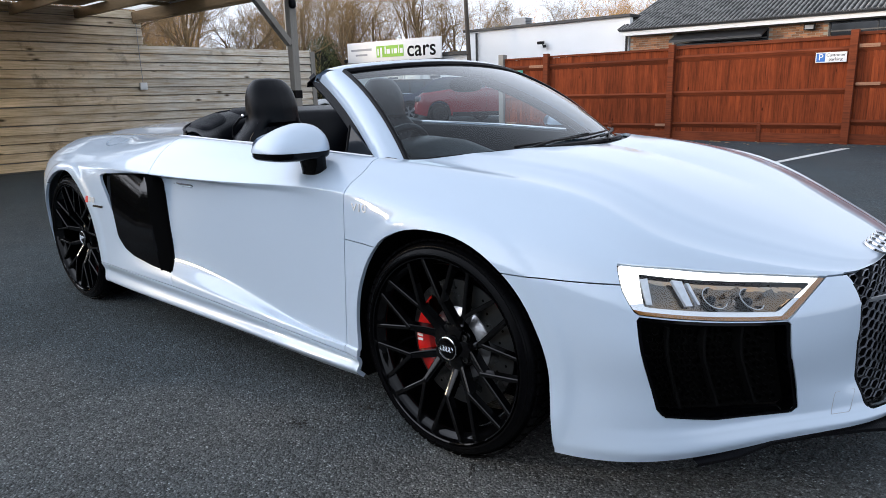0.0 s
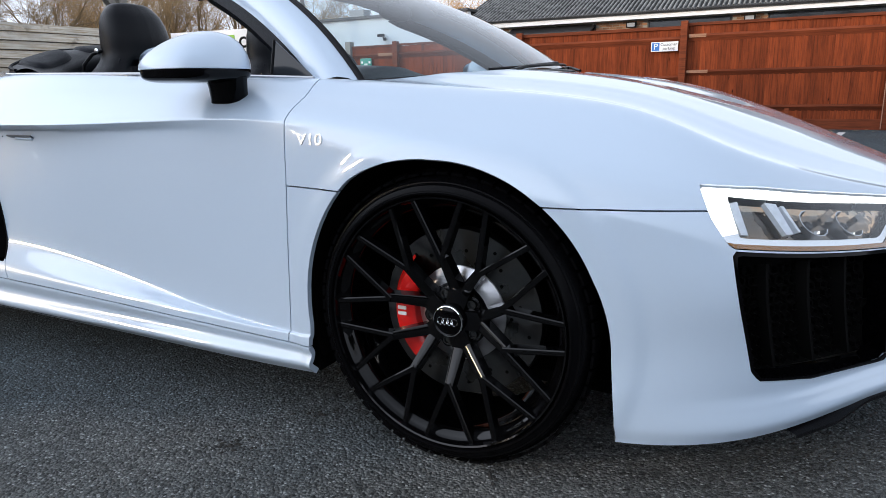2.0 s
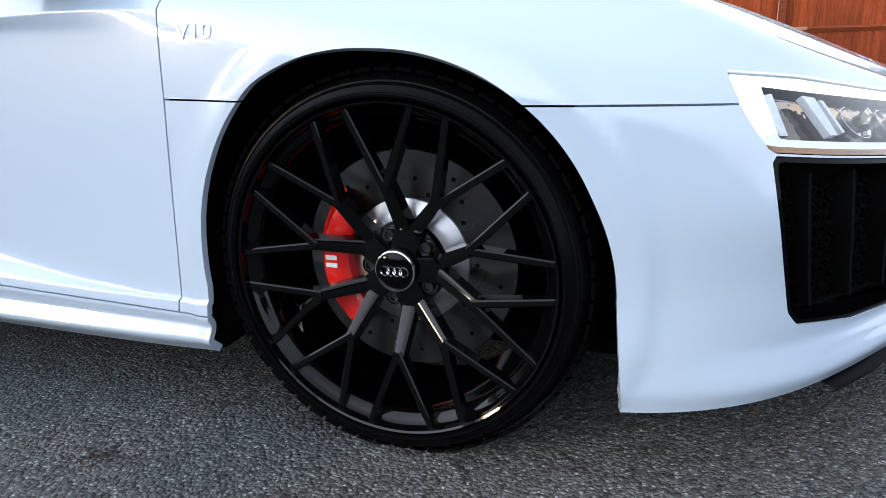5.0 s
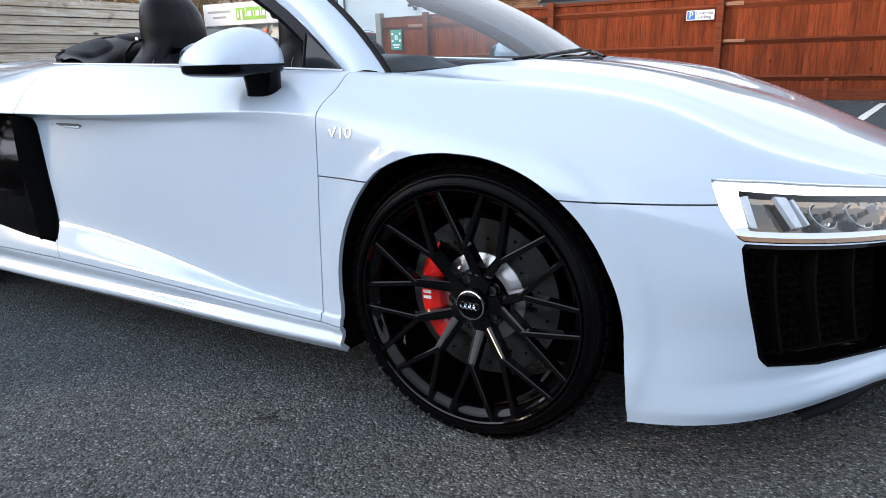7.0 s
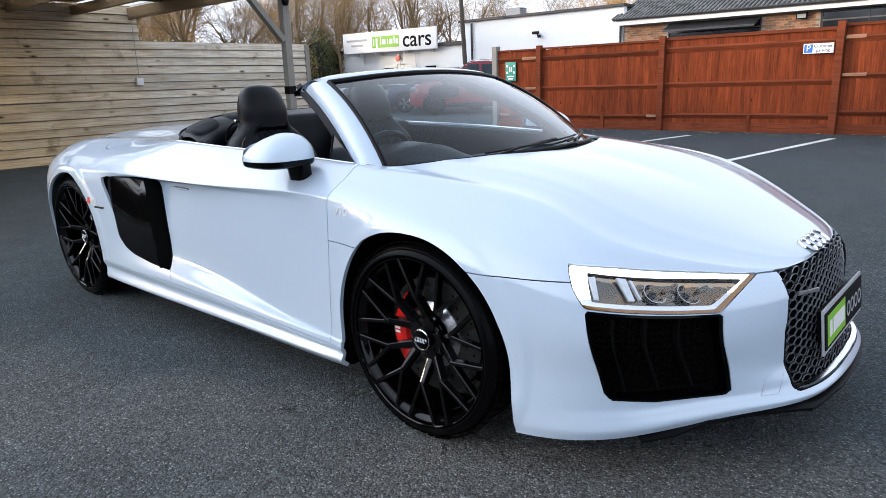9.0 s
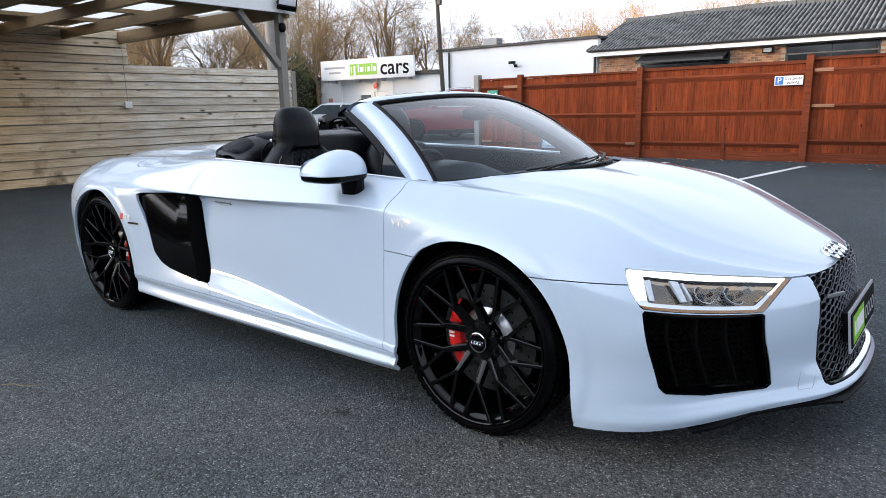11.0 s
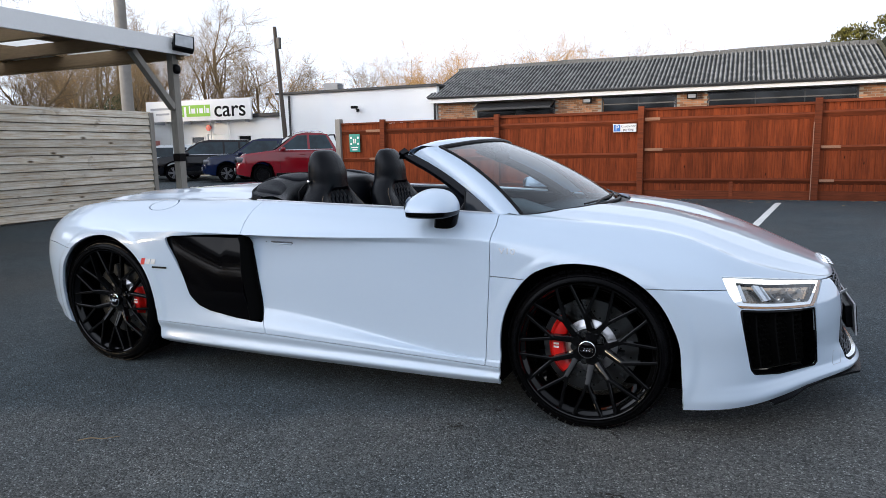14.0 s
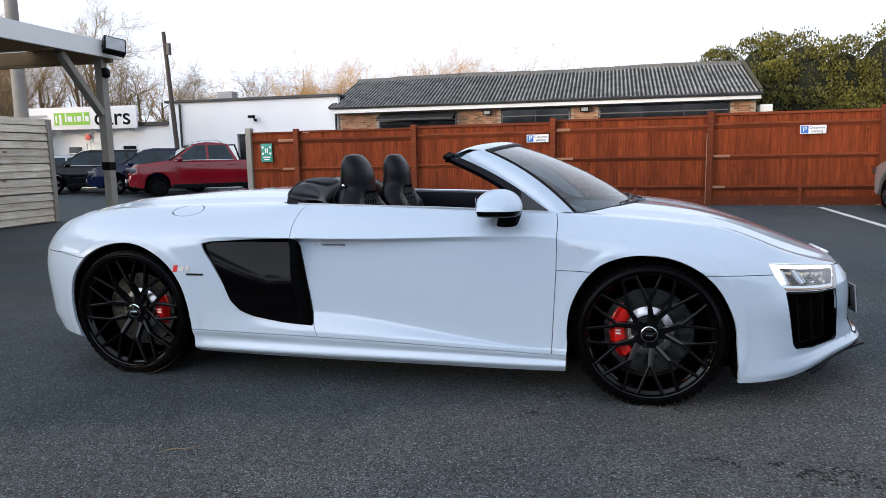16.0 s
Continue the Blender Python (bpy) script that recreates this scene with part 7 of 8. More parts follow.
def vehicle(name, label, category, loc, rz, paint, length=4.5, height=1.65, width=1.84, bonnet=0.75, pickup=False, rails=False):
    """A simple road car; local +x is its front, the origin on the ground at its middle."""
    v = thing(name, label, category, loc, rz, "parked vehicles")
    L2, W, clear = length / 2, width / 2, 0.26
    belt = (0.64 if pickup else 0.62) * height + 0.02
    wr = 0.345 if height > 1.55 else 0.31
    fx, rx_ = L2 - 0.86, -L2 + 0.82
    xs = np.linspace(-L2, L2, 61)
    nose = L2 - (1.35 if pickup else 1.15)
    rows = []
    for x in xs:
        e = max(0, (abs(x) - (L2 - 0.38)) / 0.38)
        w = W * (1 - 0.20 * e**2.2)
        top = np.interp(x, [-L2, -L2 + 0.12, nose - 0.25, nose + 0.15, L2 - 0.25, L2 - 0.05, L2], [belt - 0.30, belt, belt, bonnet * height * 0.80, bonnet * height * 0.72, bonnet * height * 0.60, bonnet * height * 0.50])
        bot = clear + 0.10 * e
        arch = 0.0
        for ax in (fx, rx_):
            d = abs(x - ax)
            if d < wr + 0.07:
                arch = max(arch, math.sqrt((wr + 0.07) ** 2 - d * d) + wr - bot)
        b0 = bot + arch
        rows.append([(x, s_ * w * k, z) for s_, k, z in [(-1, 0.0, b0), (-1, 0.90, b0), (-1, 0.985, b0 + 0.02), (-1, 1.0, max(b0 + 0.04, bot + 0.28 * (top - bot) + 0.02)), (-1, 1.0, max(b0 + 0.06, bot + 0.62 * (top - bot))), (-1, 0.97, max(b0 + 0.08, top - 0.06)), (-1, 0.90, max(b0 + 0.10, top)), (-1, 0.45, max(b0 + 0.11, top + 0.02)), (1, 0.0, max(b0 + 0.11, top + 0.025)), (1, 0.45, max(b0 + 0.11, top + 0.02)), (1, 0.90, max(b0 + 0.10, top)), (1, 0.97, max(b0 + 0.08, top - 0.06)), (1, 1.0, max(b0 + 0.06, bot + 0.62 * (top - bot))), (1, 1.0, max(b0 + 0.04, bot + 0.28 * (top - bot) + 0.02)), (1, 0.985, b0 + 0.02), (1, 0.90, b0), (1, 0.0, b0)]])
    bm = b_new()
    shell(bm, rows)
    for r in (rows[0], rows[-1]):
        bm.faces.new([bm.verts.new(p) for p in r[:-1]])
    bmesh.ops.remove_doubles(bm, verts=bm.verts, dist=0.001)
    bmesh.ops.recalc_face_normals(bm, faces=bm.faces)
    part("body", bm, paint, v)
    # cabin
    cr = -L2 + 0.10 if not pickup else -L2 + 1.65
    prof = [(nose + 0.10, belt - 0.02), (nose - 0.70, height - 0.06), (nose - 1.05, height), (cr + 0.55, height - 0.02), (cr + 0.30, height - 0.07), (cr, belt - 0.02)]

    def inset(z):
        return W * 0.93 - (z - belt) / (height - belt) * 0.17

    bm = b_new()
    rows = [[(x, -inset(z), z), (x, -inset(z) * 0.5, z + 0.02), (x, inset(z) * 0.5, z + 0.02), (x, inset(z), z)] for x, z in prof]
    shell(bm, rows)
    for s_ in (-1, 1):
        bm.faces.new([bm.verts.new((x, s_ * inset(z), z)) for x, z in prof])
    bmesh.ops.remove_doubles(bm, verts=bm.verts, dist=0.001)
    bmesh.ops.recalc_face_normals(bm, faces=bm.faces)
    part("cabin", bm, paint, v)
    # glass: windscreen, side windows, rear
    bm = b_new()
    a, b = Vector((prof[0][0], 0, prof[0][1])), Vector((prof[1][0], 0, prof[1][1]))
    rows = [[Vector((p.x + 0.014, y * (inset(p.z) - 0.05), p.z + 0.034)) for y in (-1, -0.4, 0.4, 1)] for p in (a.lerp(b, 0.08), a.lerp(b, 0.93))]
    shell(bm, rows, 0.004)
    bmesh.ops.recalc_face_normals(bm, faces=bm.faces)
    part("windscreen", bm, M_CARSCREEN, v, "pale reflecting windscreen")
    z0, z1 = belt + 0.04, height - 0.10
    xf = lambda z: nose + 0.10 - 0.80 * (z - belt + 0.02) / (height - 0.06 - belt + 0.02) - 0.10  # noqa: E731
    xr = lambda z: cr + 0.12 + 0.30 * (z - belt) / (height - belt)  # noqa: E731
    mid = (xf(z0) + xr(z0)) / 2 - 0.1
    cuts = [(xf, lambda z: mid + 0.05)] + ([(lambda z: mid - 0.03, xr)] if pickup else [(lambda z: mid - 0.03, lambda z: cr + 0.95), (lambda z: cr + 0.87, xr)])
    for s_ in (-1, 1):
        for fr, bk in cuts:
            bm = b_new()
            rows = [[Vector((fr(z), s_ * (inset(z) + 0.006), z)), Vector((bk(z), s_ * (inset(z) + 0.006), z))] for z in (z0, z1)]
            shell(bm, rows, 0.004)
            bmesh.ops.recalc_face_normals(bm, faces=bm.faces)
            part("side_window", bm, M_CARGLASS, v, "dark side window")
        bm = b_new()
        tube(bm, [(xr(z0), s_ * (inset(z0) + 0.012), z0 - 0.02), (xf(z0), s_ * (inset(z0) + 0.012), z0 - 0.02)], 0.012, 6)
        part("belt_trim", bm, M_CHROME, v, "bright belt trim")
        bm = b_new()
        egg(bm, (nose - 0.22, s_ * (W + 0.06), belt + 0.06), (0.09, 0.10, 0.07))
        part("door_mirror", bm, paint, v)
        for hx in (mid + 0.25, mid - 0.75):
            bm = b_new()
            box(bm, (hx - 0.1, s_ * W - 0.012, belt - 0.16), (hx + 0.1, s_ * W + 0.02, belt - 0.12), 0.008)
            part("door_handle", bm, paint, v)
        for hx in (mid + 0.0, xf(z0) - 0.02, mid - 0.95):
            bm = b_new()
            tube(bm, [(hx, s_ * (W + 0.001), clear + 0.16), (hx, s_ * (W + 0.001), belt - 0.12)], 0.004, 4)
            part("door_gap", bm, M_VOID, v)
        bm = b_new()
        box(bm, (rx_ + wr + 0.1, s_ * W - 0.06, clear - 0.02), (fx - wr - 0.1, s_ * W + 0.012, clear + 0.13), 0.01)
        part("sill", bm, M_SATIN, v, "black sill")
        # lamps
        bm = b_new()
        box(bm, (L2 - 0.40, s_ * W * 0.55, bonnet * height * 0.54), (L2 - 0.035, s_ * W * 0.955, bonnet * height * 0.655), 0.04)
        part("headlamp", bm, M_ALLOY, v, "bright headlamp")
        bm = b_new()
        box(bm, (-L2 - 0.01, s_ * W * 0.62, belt - 0.34), (-L2 + 0.2, s_ * W * 0.93, belt - 0.10), 0.03)
        part("tail_lamp", bm, M_REDMARK, v, "red tail lamp")
        for ax in (fx, rx_):
            wh = new("wheel")
            wh.parent = v
            t_ = Matrix.Translation((ax, s_ * (W - 0.01), wr)) @ Matrix.Rotation(radians(90 if s_ < 0 else -90), 4, "X")
            bm = b_new()
            lathe(bm, [(wr * 0.62, -0.2), (wr - 0.02, -0.2), (wr, -0.17), (wr, -0.04), (wr - 0.03, 0.0), (wr * 0.70, -0.002), (wr * 0.66, -0.02)], 32, t_)
            part("tyre", bm, M_RUBBER, wh)
            bm = b_new()
            lathe(bm, [(wr * 0.68, -0.012), (wr * 0.63, -0.03), (wr * 0.6, -0.1), (0.0, -0.11)], 32, t_)
            part("rim", bm, M_SATIN, wh)
            bm = b_new()
            for k in range(5):
                for da in (-9, 9):
                    box(bm, (0.03, -0.018, -0.05), (wr * 0.66, 0.018, -0.018), 0.004, t_ @ Matrix.Rotation(radians(72 * k + da), 4, "Z"))
            lathe(bm, [(0.0, -0.012), (0.05, -0.014), (0.06, -0.05)], 16, t_)
            part("spokes", bm, M_ALLOY if not pickup else M_SATIN, wh, "", False)
    bm = b_new()
    box(bm, (L2 - 0.10, -W * 0.50, bonnet * height * 0.44), (L2 + 0.005, W * 0.50, bonnet * height * 0.60), 0.02)
    part("grille", bm, M_SATIN, v, "black grille")
    bm = b_new()
    box(bm, (L2 - 0.12, -W * 0.74, clear + 0.08), (L2 + 0.03, W * 0.74, clear + 0.22), 0.03)
    part("bumper", bm, M_SATIN, v, "black bumper insert")
    bm = b_new()
    box(bm, (L2 + 0.02, -0.26, clear + 0.20), (L2 + 0.04, 0.26, clear + 0.31), 0.004)
    part("number_plate", bm, M_WHITE, v, "pale plate", False)
    bm = b_new()
    box(bm, (-L2 + 0.3, -W + 0.22, 0.24), (L2 - 0.3, W - 0.22, 0.60))
    part("underbody", bm, M_VOID, v, "", False)
    if rails:
        for s_ in (-1, 1):
            bm = b_new()
            tube(bm, [(cr + 0.45, s_ * (inset(height) - 0.03), height - 0.01), (cr + 0.6, s_ * (inset(height) - 0.03), height + 0.05), (nose - 0.95, s_ * (inset(height) - 0.03), height + 0.05), (nose - 0.75, s_ * (inset(height) - 0.03), height)], 0.018, 6)
            part("roof_rail", bm, M_CHROME, v, "silver roof rail")
    if pickup:
        bm = b_new()
        for s_ in (-1, 1):
            tube(bm, [(cr - 0.1, s_ * (W - 0.2), belt), (cr + 0.06, s_ * (W - 0.22), height - 0.10), (cr + 0.06, 0, height - 0.08)], 0.03, 8)
        part("roll_bar", bm, M_SATIN, v, "black roll bar")
    return v


vehicle("pickup_truck", "red double-cab pickup truck with roof rails, parked beyond the fence end", "pickup", (-13.74, 17.1, 0), 222, M_REDPAINT, 5.1, 1.76, 1.93, 0.82, True, True)
vehicle("parked_car", "dark blue family car with silver headlamps parked by the office", "car", (-16.52, 17.98, 0), 222, M_NAVYPAINT, 4.4, 1.62, 1.84, 0.80)
vehicle("parked_car", "black family car parked near the white office", "car", (-19.52, 18.38, 0), 222, M_BLACKPAINT, 4.4, 1.62, 1.84, 0.80)
vehicle("parked_car", "pale blue-white car parked far back beside the office", "car", (-22.6, 18.8, 0), 222, M_WHITEPAINT, 4.3, 1.46, 1.8, 0.80)
vehicle("parked_car", "silver hatchback parked in a bay facing the fence", "car", (5.68, 8.55, 0), 92, M_SILVERPAINT, 4.2, 1.48, 1.80, 0.80)


# ---- trees, hedge and shrubs ----
def bare_tree(seed, height, spread, gold=0.3):
    """Trunk and limbs in one mesh, twigs in another."""
    rg = np.random.RandomState(seed)
    solids, twigs = [], []

    def grow(p, d, length, r, level):
        n = 5 if level == 0 else (4 if level < 2 else (3 if level < 4 else 1))
        pts, rad = [p.copy()], [r]
        q = p.copy()
        for i in range(n):
            d = d + rg.normal(0, 0.13 + 0.05 * level, 3)
            d[2] += 0.06 if level else 0.02
            d = d / np.linalg.norm(d)
            q = q + d * length / n
            pts.append(q.copy())
            rad.append(max(r * (1 - (0.55 if level == 0 else 0.75) * (i + 1) / n), 0.0048))
        (solids if level < 2 else twigs).append((pts, rad, 7 if level == 0 else (5 if level == 1 else 3)))
        if level >= 4:
            return
        kids = (9, 6, 6, 5)[level]
        for k in range(kids):
            f = (0.35 + 0.65 * (k + rg.rand()) / kids) if level == 0 else (0.2 + 0.8 * (k + rg.rand()) / kids)
            i = min(int(f * n), n - 1)
            w = f * n - i
            base = pts[i] * (1 - w) + pts[i + 1] * w
            side_ = rg.normal(0, 1, 3)
            side_ -= d * (side_ @ d)
            side_ /= np.linalg.norm(side_)
            ang = rg.uniform(0.45, 0.95)
            nd = d * math.cos(ang) + side_ * math.sin(ang) * spread
            nd[2] += 0.15
            nd /= np.linalg.norm(nd)
            grow(base, nd, length * rg.uniform(0.42, 0.62) * (1.0 if level else 0.85), max(np.interp(f, [0, 1], [r, r * 0.4]) * 0.55, 0.005), level + 1)

    grow(np.array([0.0, 0, 0]), np.array([0.0, 0, 1]), height * 0.72, height * 0.018, 0)

    def mesh(name, some, material):
        vs, fs = [], []
        for pts, rad, seg in some:
            base = len(vs)
            for i, (p, r) in enumerate(zip(pts, rad)):
                dd = pts[min(i + 1, len(pts) - 1)] - pts[max(i - 1, 0)]
                dd = dd / np.linalg.norm(dd)
                u = np.cross(dd, (0.3, 0.5, 0.81))
                u /= np.linalg.norm(u)
                w = np.cross(dd, u)
                for j in range(seg):
                    a = 2 * math.pi * j / seg
                    vs.append(p + r * (math.cos(a) * u + math.sin(a) * w))
            for i in range(len(pts) - 1):
                for j in range(seg):
                    a, b = base + i * seg + j, base + i * seg + (j + 1) % seg
                    fs.append((a, b, b + seg, a + seg))
        me = bpy.data.meshes.new(name)
        me.from_pydata([tuple(v) for v in vs], [], fs)
        me.materials.append(material)
        me.shade_smooth()
        return me

    return mesh("trunk", solids, M_BARK), mesh("twigs", twigs, M_TWIGGOLD if gold > 0.5 else M_TWIG)


KINDS = [  # three grey-brown, two golden, one slim sapling
    bare_tree(3, 9.5, 1.0), bare_tree(11, 9.0, 1.15, 0.9), bare_tree(23, 10.5, 0.9), bare_tree(37, 8.5, 1.2), bare_tree(41, 9.5, 1.0, 0.9), bare_tree(57, 9.0, 0.55, 0.3)]


def plant(kind, x, y, scale, rz, z=0.0):
    gold = kind in (1, 4)
    t_ = new("tree")
    tagged(t_, "bare winter tree with golden-brown twigs" if gold else "bare winter tree with grey-brown twigs", "tree", "bare trees")
    for nm, me in zip(("trunk", "crown"), KINDS[kind]):
        p = new(nm, me)
        p.parent = t_
        if nm == "crown":
            tagged(p, kind="stuff")
    t_.matrix_world = pose(x, y, z, 0, 0, rz) @ Matrix.Diagonal((scale, scale, scale, 1))
    return t_


rg = random.Random(8)
# a belt of trees bending round behind office and carport
for k in range(48):
    f = k / 47
    bx_ = np.interp(f, [0, 0.35, 0.66, 1], [-30, -34, -27, -4])
    by_ = np.interp(f, [0, 0.35, 0.66, 1], [3, 20, 36, 54])
    kind = rg.choice((0, 2, 3, 1, 4, 1, 4)) if f < 0.62 else rg.choice((1, 4, 1, 4, 0))
    plant(kind, bx_ + rg.uniform(-3, 3), by_ + rg.uniform(-3, 3), rg.uniform(0.62, 0.84) * (0.82 if f > 0.62 else 1.0), rg.uniform(0, 360))
for x0, y0, s_ in ((-22.5, 28.5, 0.66), (-25.5, 29.5, 0.72), (-29, 26, 0.8), (-31, 31, 0.8), (-25, 12, 0.75), (-24, 17, 0.7), (-20.5, 33, 0.6), (-27, 22, 0.75), (-23.5, 31.5, 0.66), (-26.2, 27.0, 1.0), (-31, 23, 0.95), (-33, 28, 1.0)):
    plant(rg.choice((0, 2, 3)), x0, y0, s_, rg.uniform(0, 360))
for k in range(24):
    plant(rg.choice((1, 4, 1, 4, 0)), -26 + 1.35 * k + rg.uniform(-0.5, 0.5), 42 + rg.uniform(-3, 5), rg.uniform(0.56, 0.74), rg.uniform(0, 360))
for k in range(14):
    plant(rg.choice((1, 4)), -21 + 1.15 * k + rg.uniform(-0.5, 0.5), 37 + rg.uniform(-2, 2), rg.uniform(0.66, 0.8), rg.uniform(0, 360))
# slim stems close behind the plank wall
for k in range(16):
    plant(5, -21.5 - rg.uniform(0, 5), -2 + 1.25 * k + rg.uniform(-0.5, 0.5), rg.uniform(0.5, 0.68), rg.uniform(0, 360))
# trees behind the camera, seen only as reflections
for k in range(10):
    plant(rg.choice((0, 1, 2, 3, 4)), -26 + 6.2 * k + rg.uniform(-1, 1), -26 + rg.uniform(-3, 3), rg.uniform(0.7, 0.95), rg.uniform(0, 360))


def leafy(name, label, category, blobs, count, size, material, seed, loc, core=None, core_scale=0.84, stems=999):
    """Many small leaf sprays on the outside of a few rounded masses, over stems and solid cores; the default core
    colour stands for inner shade.
    """
    rgn = np.random.RandomState(seed)
    vs, fs = [], []
    vol = np.array([b[3] * b[4] * b[5] for b in blobs]) ** (2 / 3)
    for bi in rgn.choice(len(blobs), count, p=vol / vol.sum()):
        cx, cy, cz, sx, sy, sz = blobs[bi]
        n = rgn.normal(0, 1, 3)
        n /= np.linalg.norm(n)
        r = 1 - abs(rgn.normal(0, 0.16)) + 0.10 * rgn.rand()
        p = np.array([cx, cy, cz]) + n * np.array([sx, sy, sz]) * r
        if p[2] < 0.02:
            continue
        s = size * rgn.uniform(0.6, 1.5)
        up = n * 0.6 + np.array([0, 0, 0.7]) + rgn.normal(0, 0.35, 3)
        up /= np.linalg.norm(up)
        sd = np.cross(up, rgn.normal(0, 1, 3))
        sd /= np.linalg.norm(sd)
        b0 = len(vs)
        for q in (p - sd * s * 0.35, p + up * s * 0.5 - sd * s * 0.42, p + up * s * 1.25, p + up * s * 0.45 + sd * s * 0.42, p + sd * s * 0.3):
            vs.append(tuple(q))
        fs += [(b0, b0 + 1, b0 + 3, b0 + 4), (b0 + 1, b0 + 2, b0 + 3)]
    me = bpy.data.meshes.new("foliage")
    me.from_pydata(vs, [], fs)
    me.materials.append(material)
    th = thing(name, label, category, loc)
    ob = new("foliage", me)
    ob.parent = th
    tagged(ob, kind="stuff")
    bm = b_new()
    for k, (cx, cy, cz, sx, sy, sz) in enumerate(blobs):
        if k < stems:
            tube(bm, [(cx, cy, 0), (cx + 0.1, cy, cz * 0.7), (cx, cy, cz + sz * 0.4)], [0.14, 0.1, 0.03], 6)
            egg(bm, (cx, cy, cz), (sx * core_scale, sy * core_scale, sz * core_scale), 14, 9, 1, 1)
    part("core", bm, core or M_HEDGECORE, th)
    return th


rq = random.Random(5)
hb = []
for k in range(12):
    x = 6.0 + 1.5 * k
    hb.append((x, 27 + rq.uniform(-0.5, 0.5), 2.6 + rq.uniform(-0.2, 0.3), 1.35, 1.3, 2.9 + rq.uniform(-0.3, 0.3)))
    hb.append((x + rq.uniform(-0.6, 0.6), 26.2 + rq.uniform(-0.4, 0.4), 1.6 + rq.uniform(0, 1.8), 1.0, 1.0, 1.2))
hb.append((4.6, 28.6, 2.7, 1.4, 1.2, 2.9))
stems_ = len(hb)
for k in range(stems_):
    cx, cy, cz, sx, sy, sz = hb[k]
    for q in range(14):
        a_, e_ = rq.uniform(-2.9, -0.2), rq.uniform(-0.5, 1.25)
        r_ = rq.uniform(0.28, 0.5)
        hb.append((cx + sx * math.cos(a_) * math.cos(e_), cy + sy * math.sin(a_) * math.cos(e_), cz + sz * math.sin(e_), r_ * 1.2, r_, r_ * rq.uniform(0.6, 1.0)))
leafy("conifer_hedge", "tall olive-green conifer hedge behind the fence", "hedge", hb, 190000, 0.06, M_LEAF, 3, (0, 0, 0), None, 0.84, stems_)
sb_ = []
for k in range(18):
    sb_.append((-25 - rq.uniform(0, 4), -4 + 1.3 * k, 1.5, 1.4, 1.2, 1.3 + rq.uniform(0, 0.9)))
leafy("undergrowth", "tangled golden-brown undergrowth below the trees", "shrubs", sb_, 60000, 0.05, M_SCRUB, 9, (0, 0, 0), M_SCRUBCORE, 0.72)
sb_ = [(-31 + 2.1 * k, 30 + rq.uniform(-1, 1), 1.6, 1.6, 1.2, 1.6 + rq.uniform(0, 0.6)) for k in range(9)]
leafy("undergrowth", "dry golden-brown shrubs behind the office", "shrubs", sb_, 26000, 0.06, M_SCRUB, 10, (0, 0, 0), M_SCRUBCORE, 0.55)
# unseen hedge behind the camera, added to block low sun and darken reflections
sb_ = [(-30 + 2.6 * k, -24 + rq.uniform(-1, 1), 2.5, 2.2, 1.4, 2.4 + rq.uniform(0, 0.8)) for k in range(24)]
sb_ += [(-27 + rq.uniform(-1, 1), -22 + 2.2 * k, 2.2, 1.5, 1.9, 2.1 + rq.uniform(0, 0.8)) for k in range(9)]
leafy("undergrowth", "unseen tall dark green hedge behind the camera", "hedge", sb_, 16000, 0.24, M_LEAFDARK, 11, (0, 0, 0))

sb_ = [(-27.6 - 0.6 * k, 20.6 + 0.8 * k, 1.75, 1.1, 1.0, 1.75 + rq.uniform(0.25, 0.75)) for k in range(5)]
leafy("shrub", "dark evergreen shrub behind the plank wall", "shrub", sb_, 14000, 0.06, M_LEAFDARK, 14, (0, 0, 0), None, 0.7)

# ---- litter on the asphalt ----
rl = random.Random(12)
st = thing("twig_litter", "thin dry stick lying on the asphalt", "stick", (-1.82, -1.755, 0.006), 25)
bm = b_new()
tube(bm, [(-0.07, 0.0, 0), (-0.02, 0.012, 0.004), (0.03, 0.0, 0.003), (0.09, 0.03, 0.0)], [0.0018, 0.0026, 0.0022, 0.0012], 6)
part("stem", bm, M_BARK, st)
M_DEBRIS = mat("dark_leaf_debris", (0.012, 0.010, 0.008), 0.9, vary=0.3, scale=50)
spots = [(0.20, -1.434), (0.29, -1.462), (0.434, -1.411), (0.49, -1.49), (0.55, -1.46), (0.61, -1.443), (0.65, -1.50), (0.69, -1.47), (0.58, -1.52), (0.72, -1.53), (0.125, -0.946), (-0.39, -0.867), (-0.49, -1.09)]
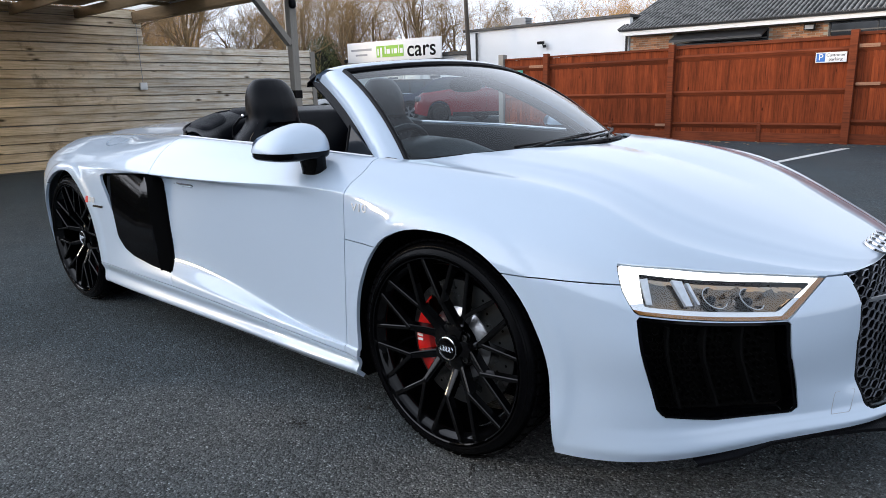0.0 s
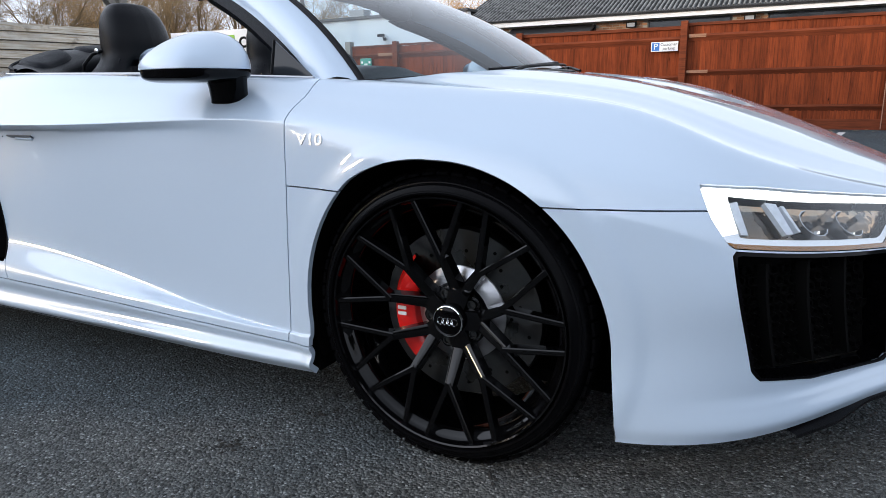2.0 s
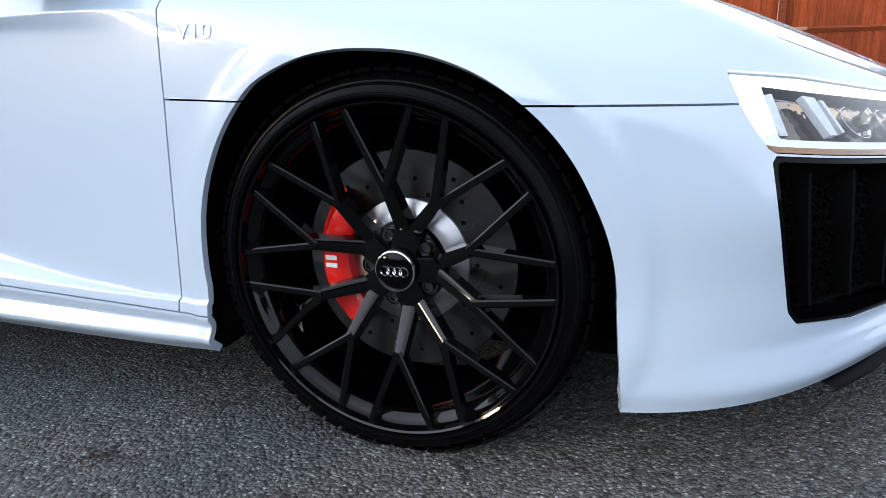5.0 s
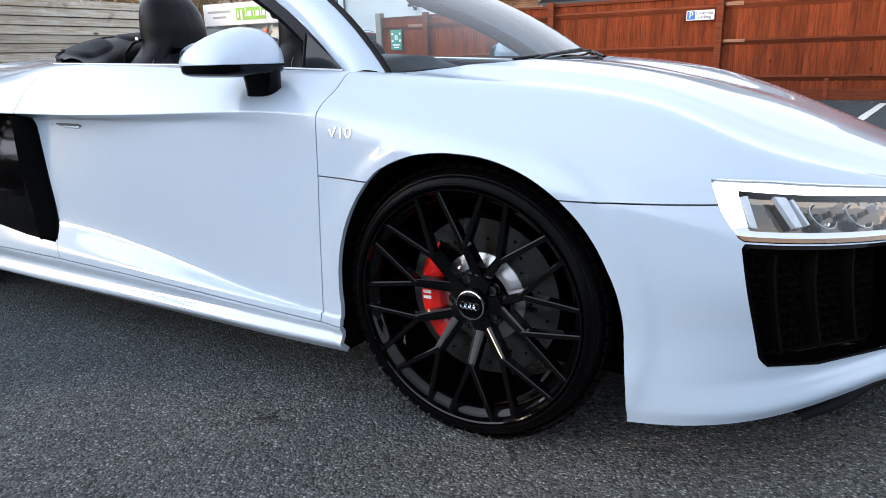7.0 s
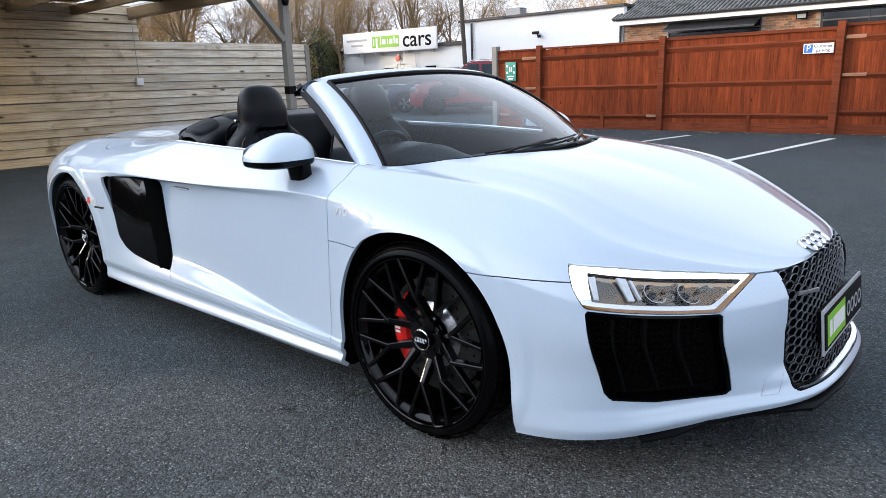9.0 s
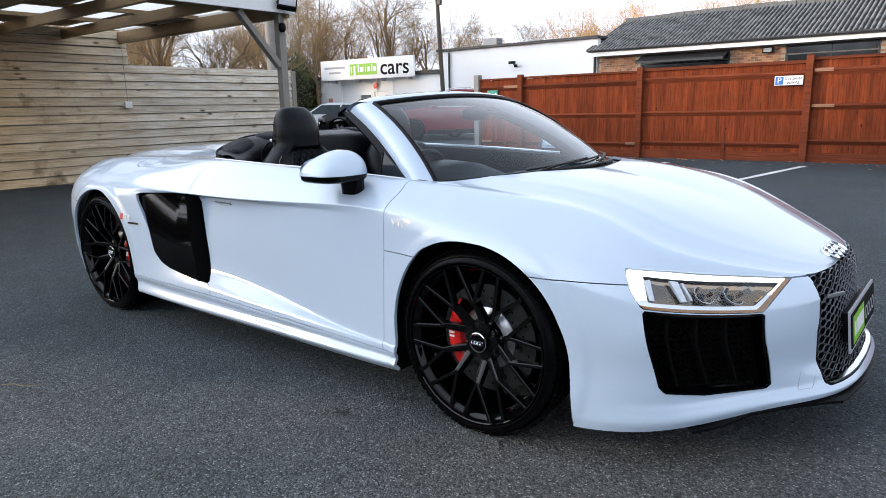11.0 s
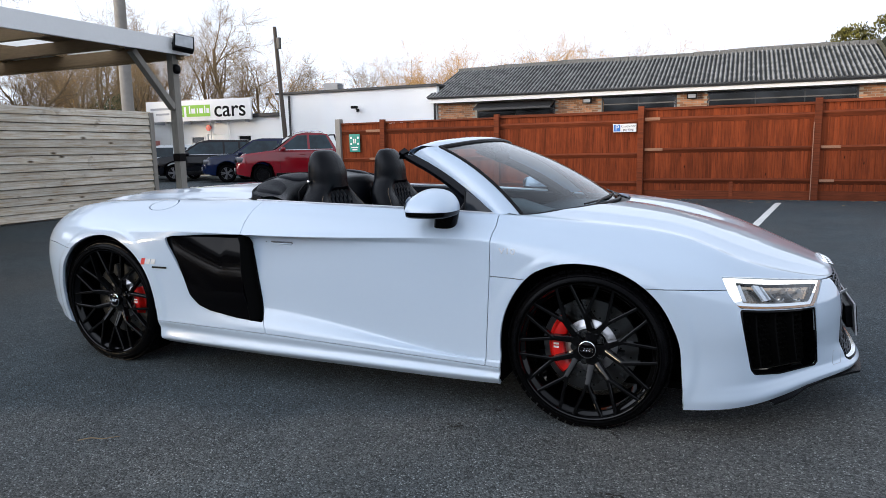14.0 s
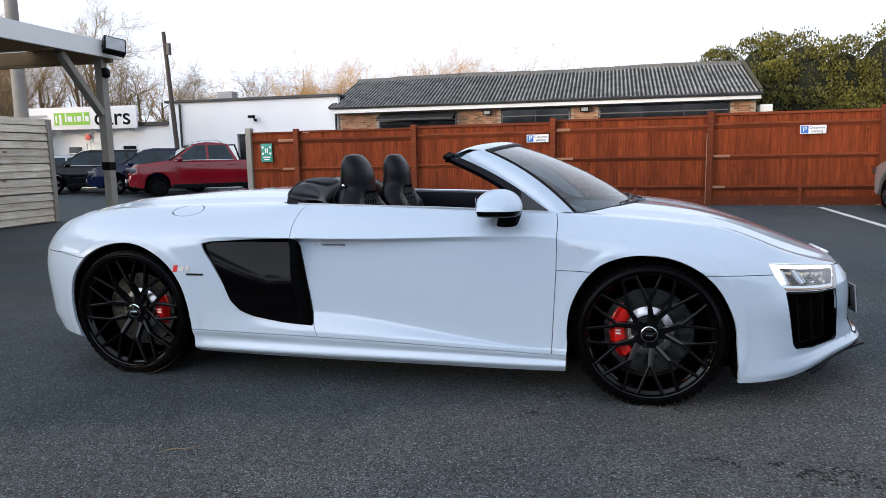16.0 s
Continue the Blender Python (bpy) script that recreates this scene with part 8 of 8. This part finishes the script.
for x, y in spots:
    lf = thing("leaf_litter", "small dark clump of leaf litter on the asphalt", "leaf litter", (x, y, 0.0), rl.uniform(0, 360), "leaf litter")
    bm = b_new()
    wide = rl.uniform(0.016, 0.045)
    for q in range(rl.randint(9, 26)):
        cx, cy = rl.gauss(0, wide), rl.gauss(0, wide * 0.45)
        n, s_ = 6, rl.uniform(0.002, 0.0075)
        ring = [bm.verts.new((cx + s_ * rl.uniform(0.5, 1.3) * math.cos(2 * math.pi * k / n) * 1.4, cy + s_ * rl.uniform(0.5, 1.2) * math.sin(2 * math.pi * k / n), 0.0005)) for k in range(n)]
        top = bm.verts.new((cx, cy, rl.uniform(0.002, 0.005)))
        for k in range(n):
            bm.faces.new((ring[k], ring[(k + 1) % n], top))
    part("clump", bm, M_DEBRIS, lf, "", False)

M_FLAKE = mat("dry_leaf", (0.34, 0.23, 0.12), 0.8, rand=0.5, island=True)
bm = b_new()
for k in range(170):
    x, y = rl.uniform(-8.4, 8.0), 11.18 - abs(rl.gauss(0, 0.45))
    s_, a_ = rl.uniform(0.018, 0.045), rl.uniform(0, 6.28)
    pts_ = [(x + s_ * q * math.cos(a_ + w), y + s_ * q * math.sin(a_ + w), 0.004 + rl.uniform(0, 0.014)) for w, q in ((0, 1.2), (1.4, 0.6), (3.1, 1.0), (4.7, 0.55))]
    low_, up_ = [bm.verts.new((p[0], p[1], p[2] - 0.0015)) for p in pts_], [bm.verts.new(p) for p in pts_]
    bm.faces.new(up_)
    bm.faces.new(low_[::-1])
    for i in range(4):
        bm.faces.new((low_[i], low_[(i + 1) % 4], up_[(i + 1) % 4], up_[i]))
drift = part("fallen_leaves", bm, M_FLAKE, None, "", False)
tagged(drift, "dry brown leaves scattered along the foot of the fence", "leaves", kind="stuff")

# ---- bricks, last ----
bm = b_new()
box(bm, (-0.105, -0.012, -0.031), (0.105, 0.05, 0.031), 0.004)
brick0 = part("brick", bm, M_BRICK, brick_b, "", False)
k = 0
for x0, x1 in ((-10.5, -8.85), (-5.75, -4.05), (-1.48, -0.5), (3.95, 4.78)):
    row = 0
    z = 2.06
    while z < 2.84:
        x = x0 + 0.11 + (0.1125 if row % 2 else 0)
        while x < x1 - 0.08:
            ob = brick0 if k == 0 else new("brick", brick0.data)
            ob.parent = brick_b
            ob.matrix_basis = pose(x, 21.5 + random.uniform(-0.003, 0.003), z)
            x += 0.225
            k += 1
        z += 0.075
        row += 1
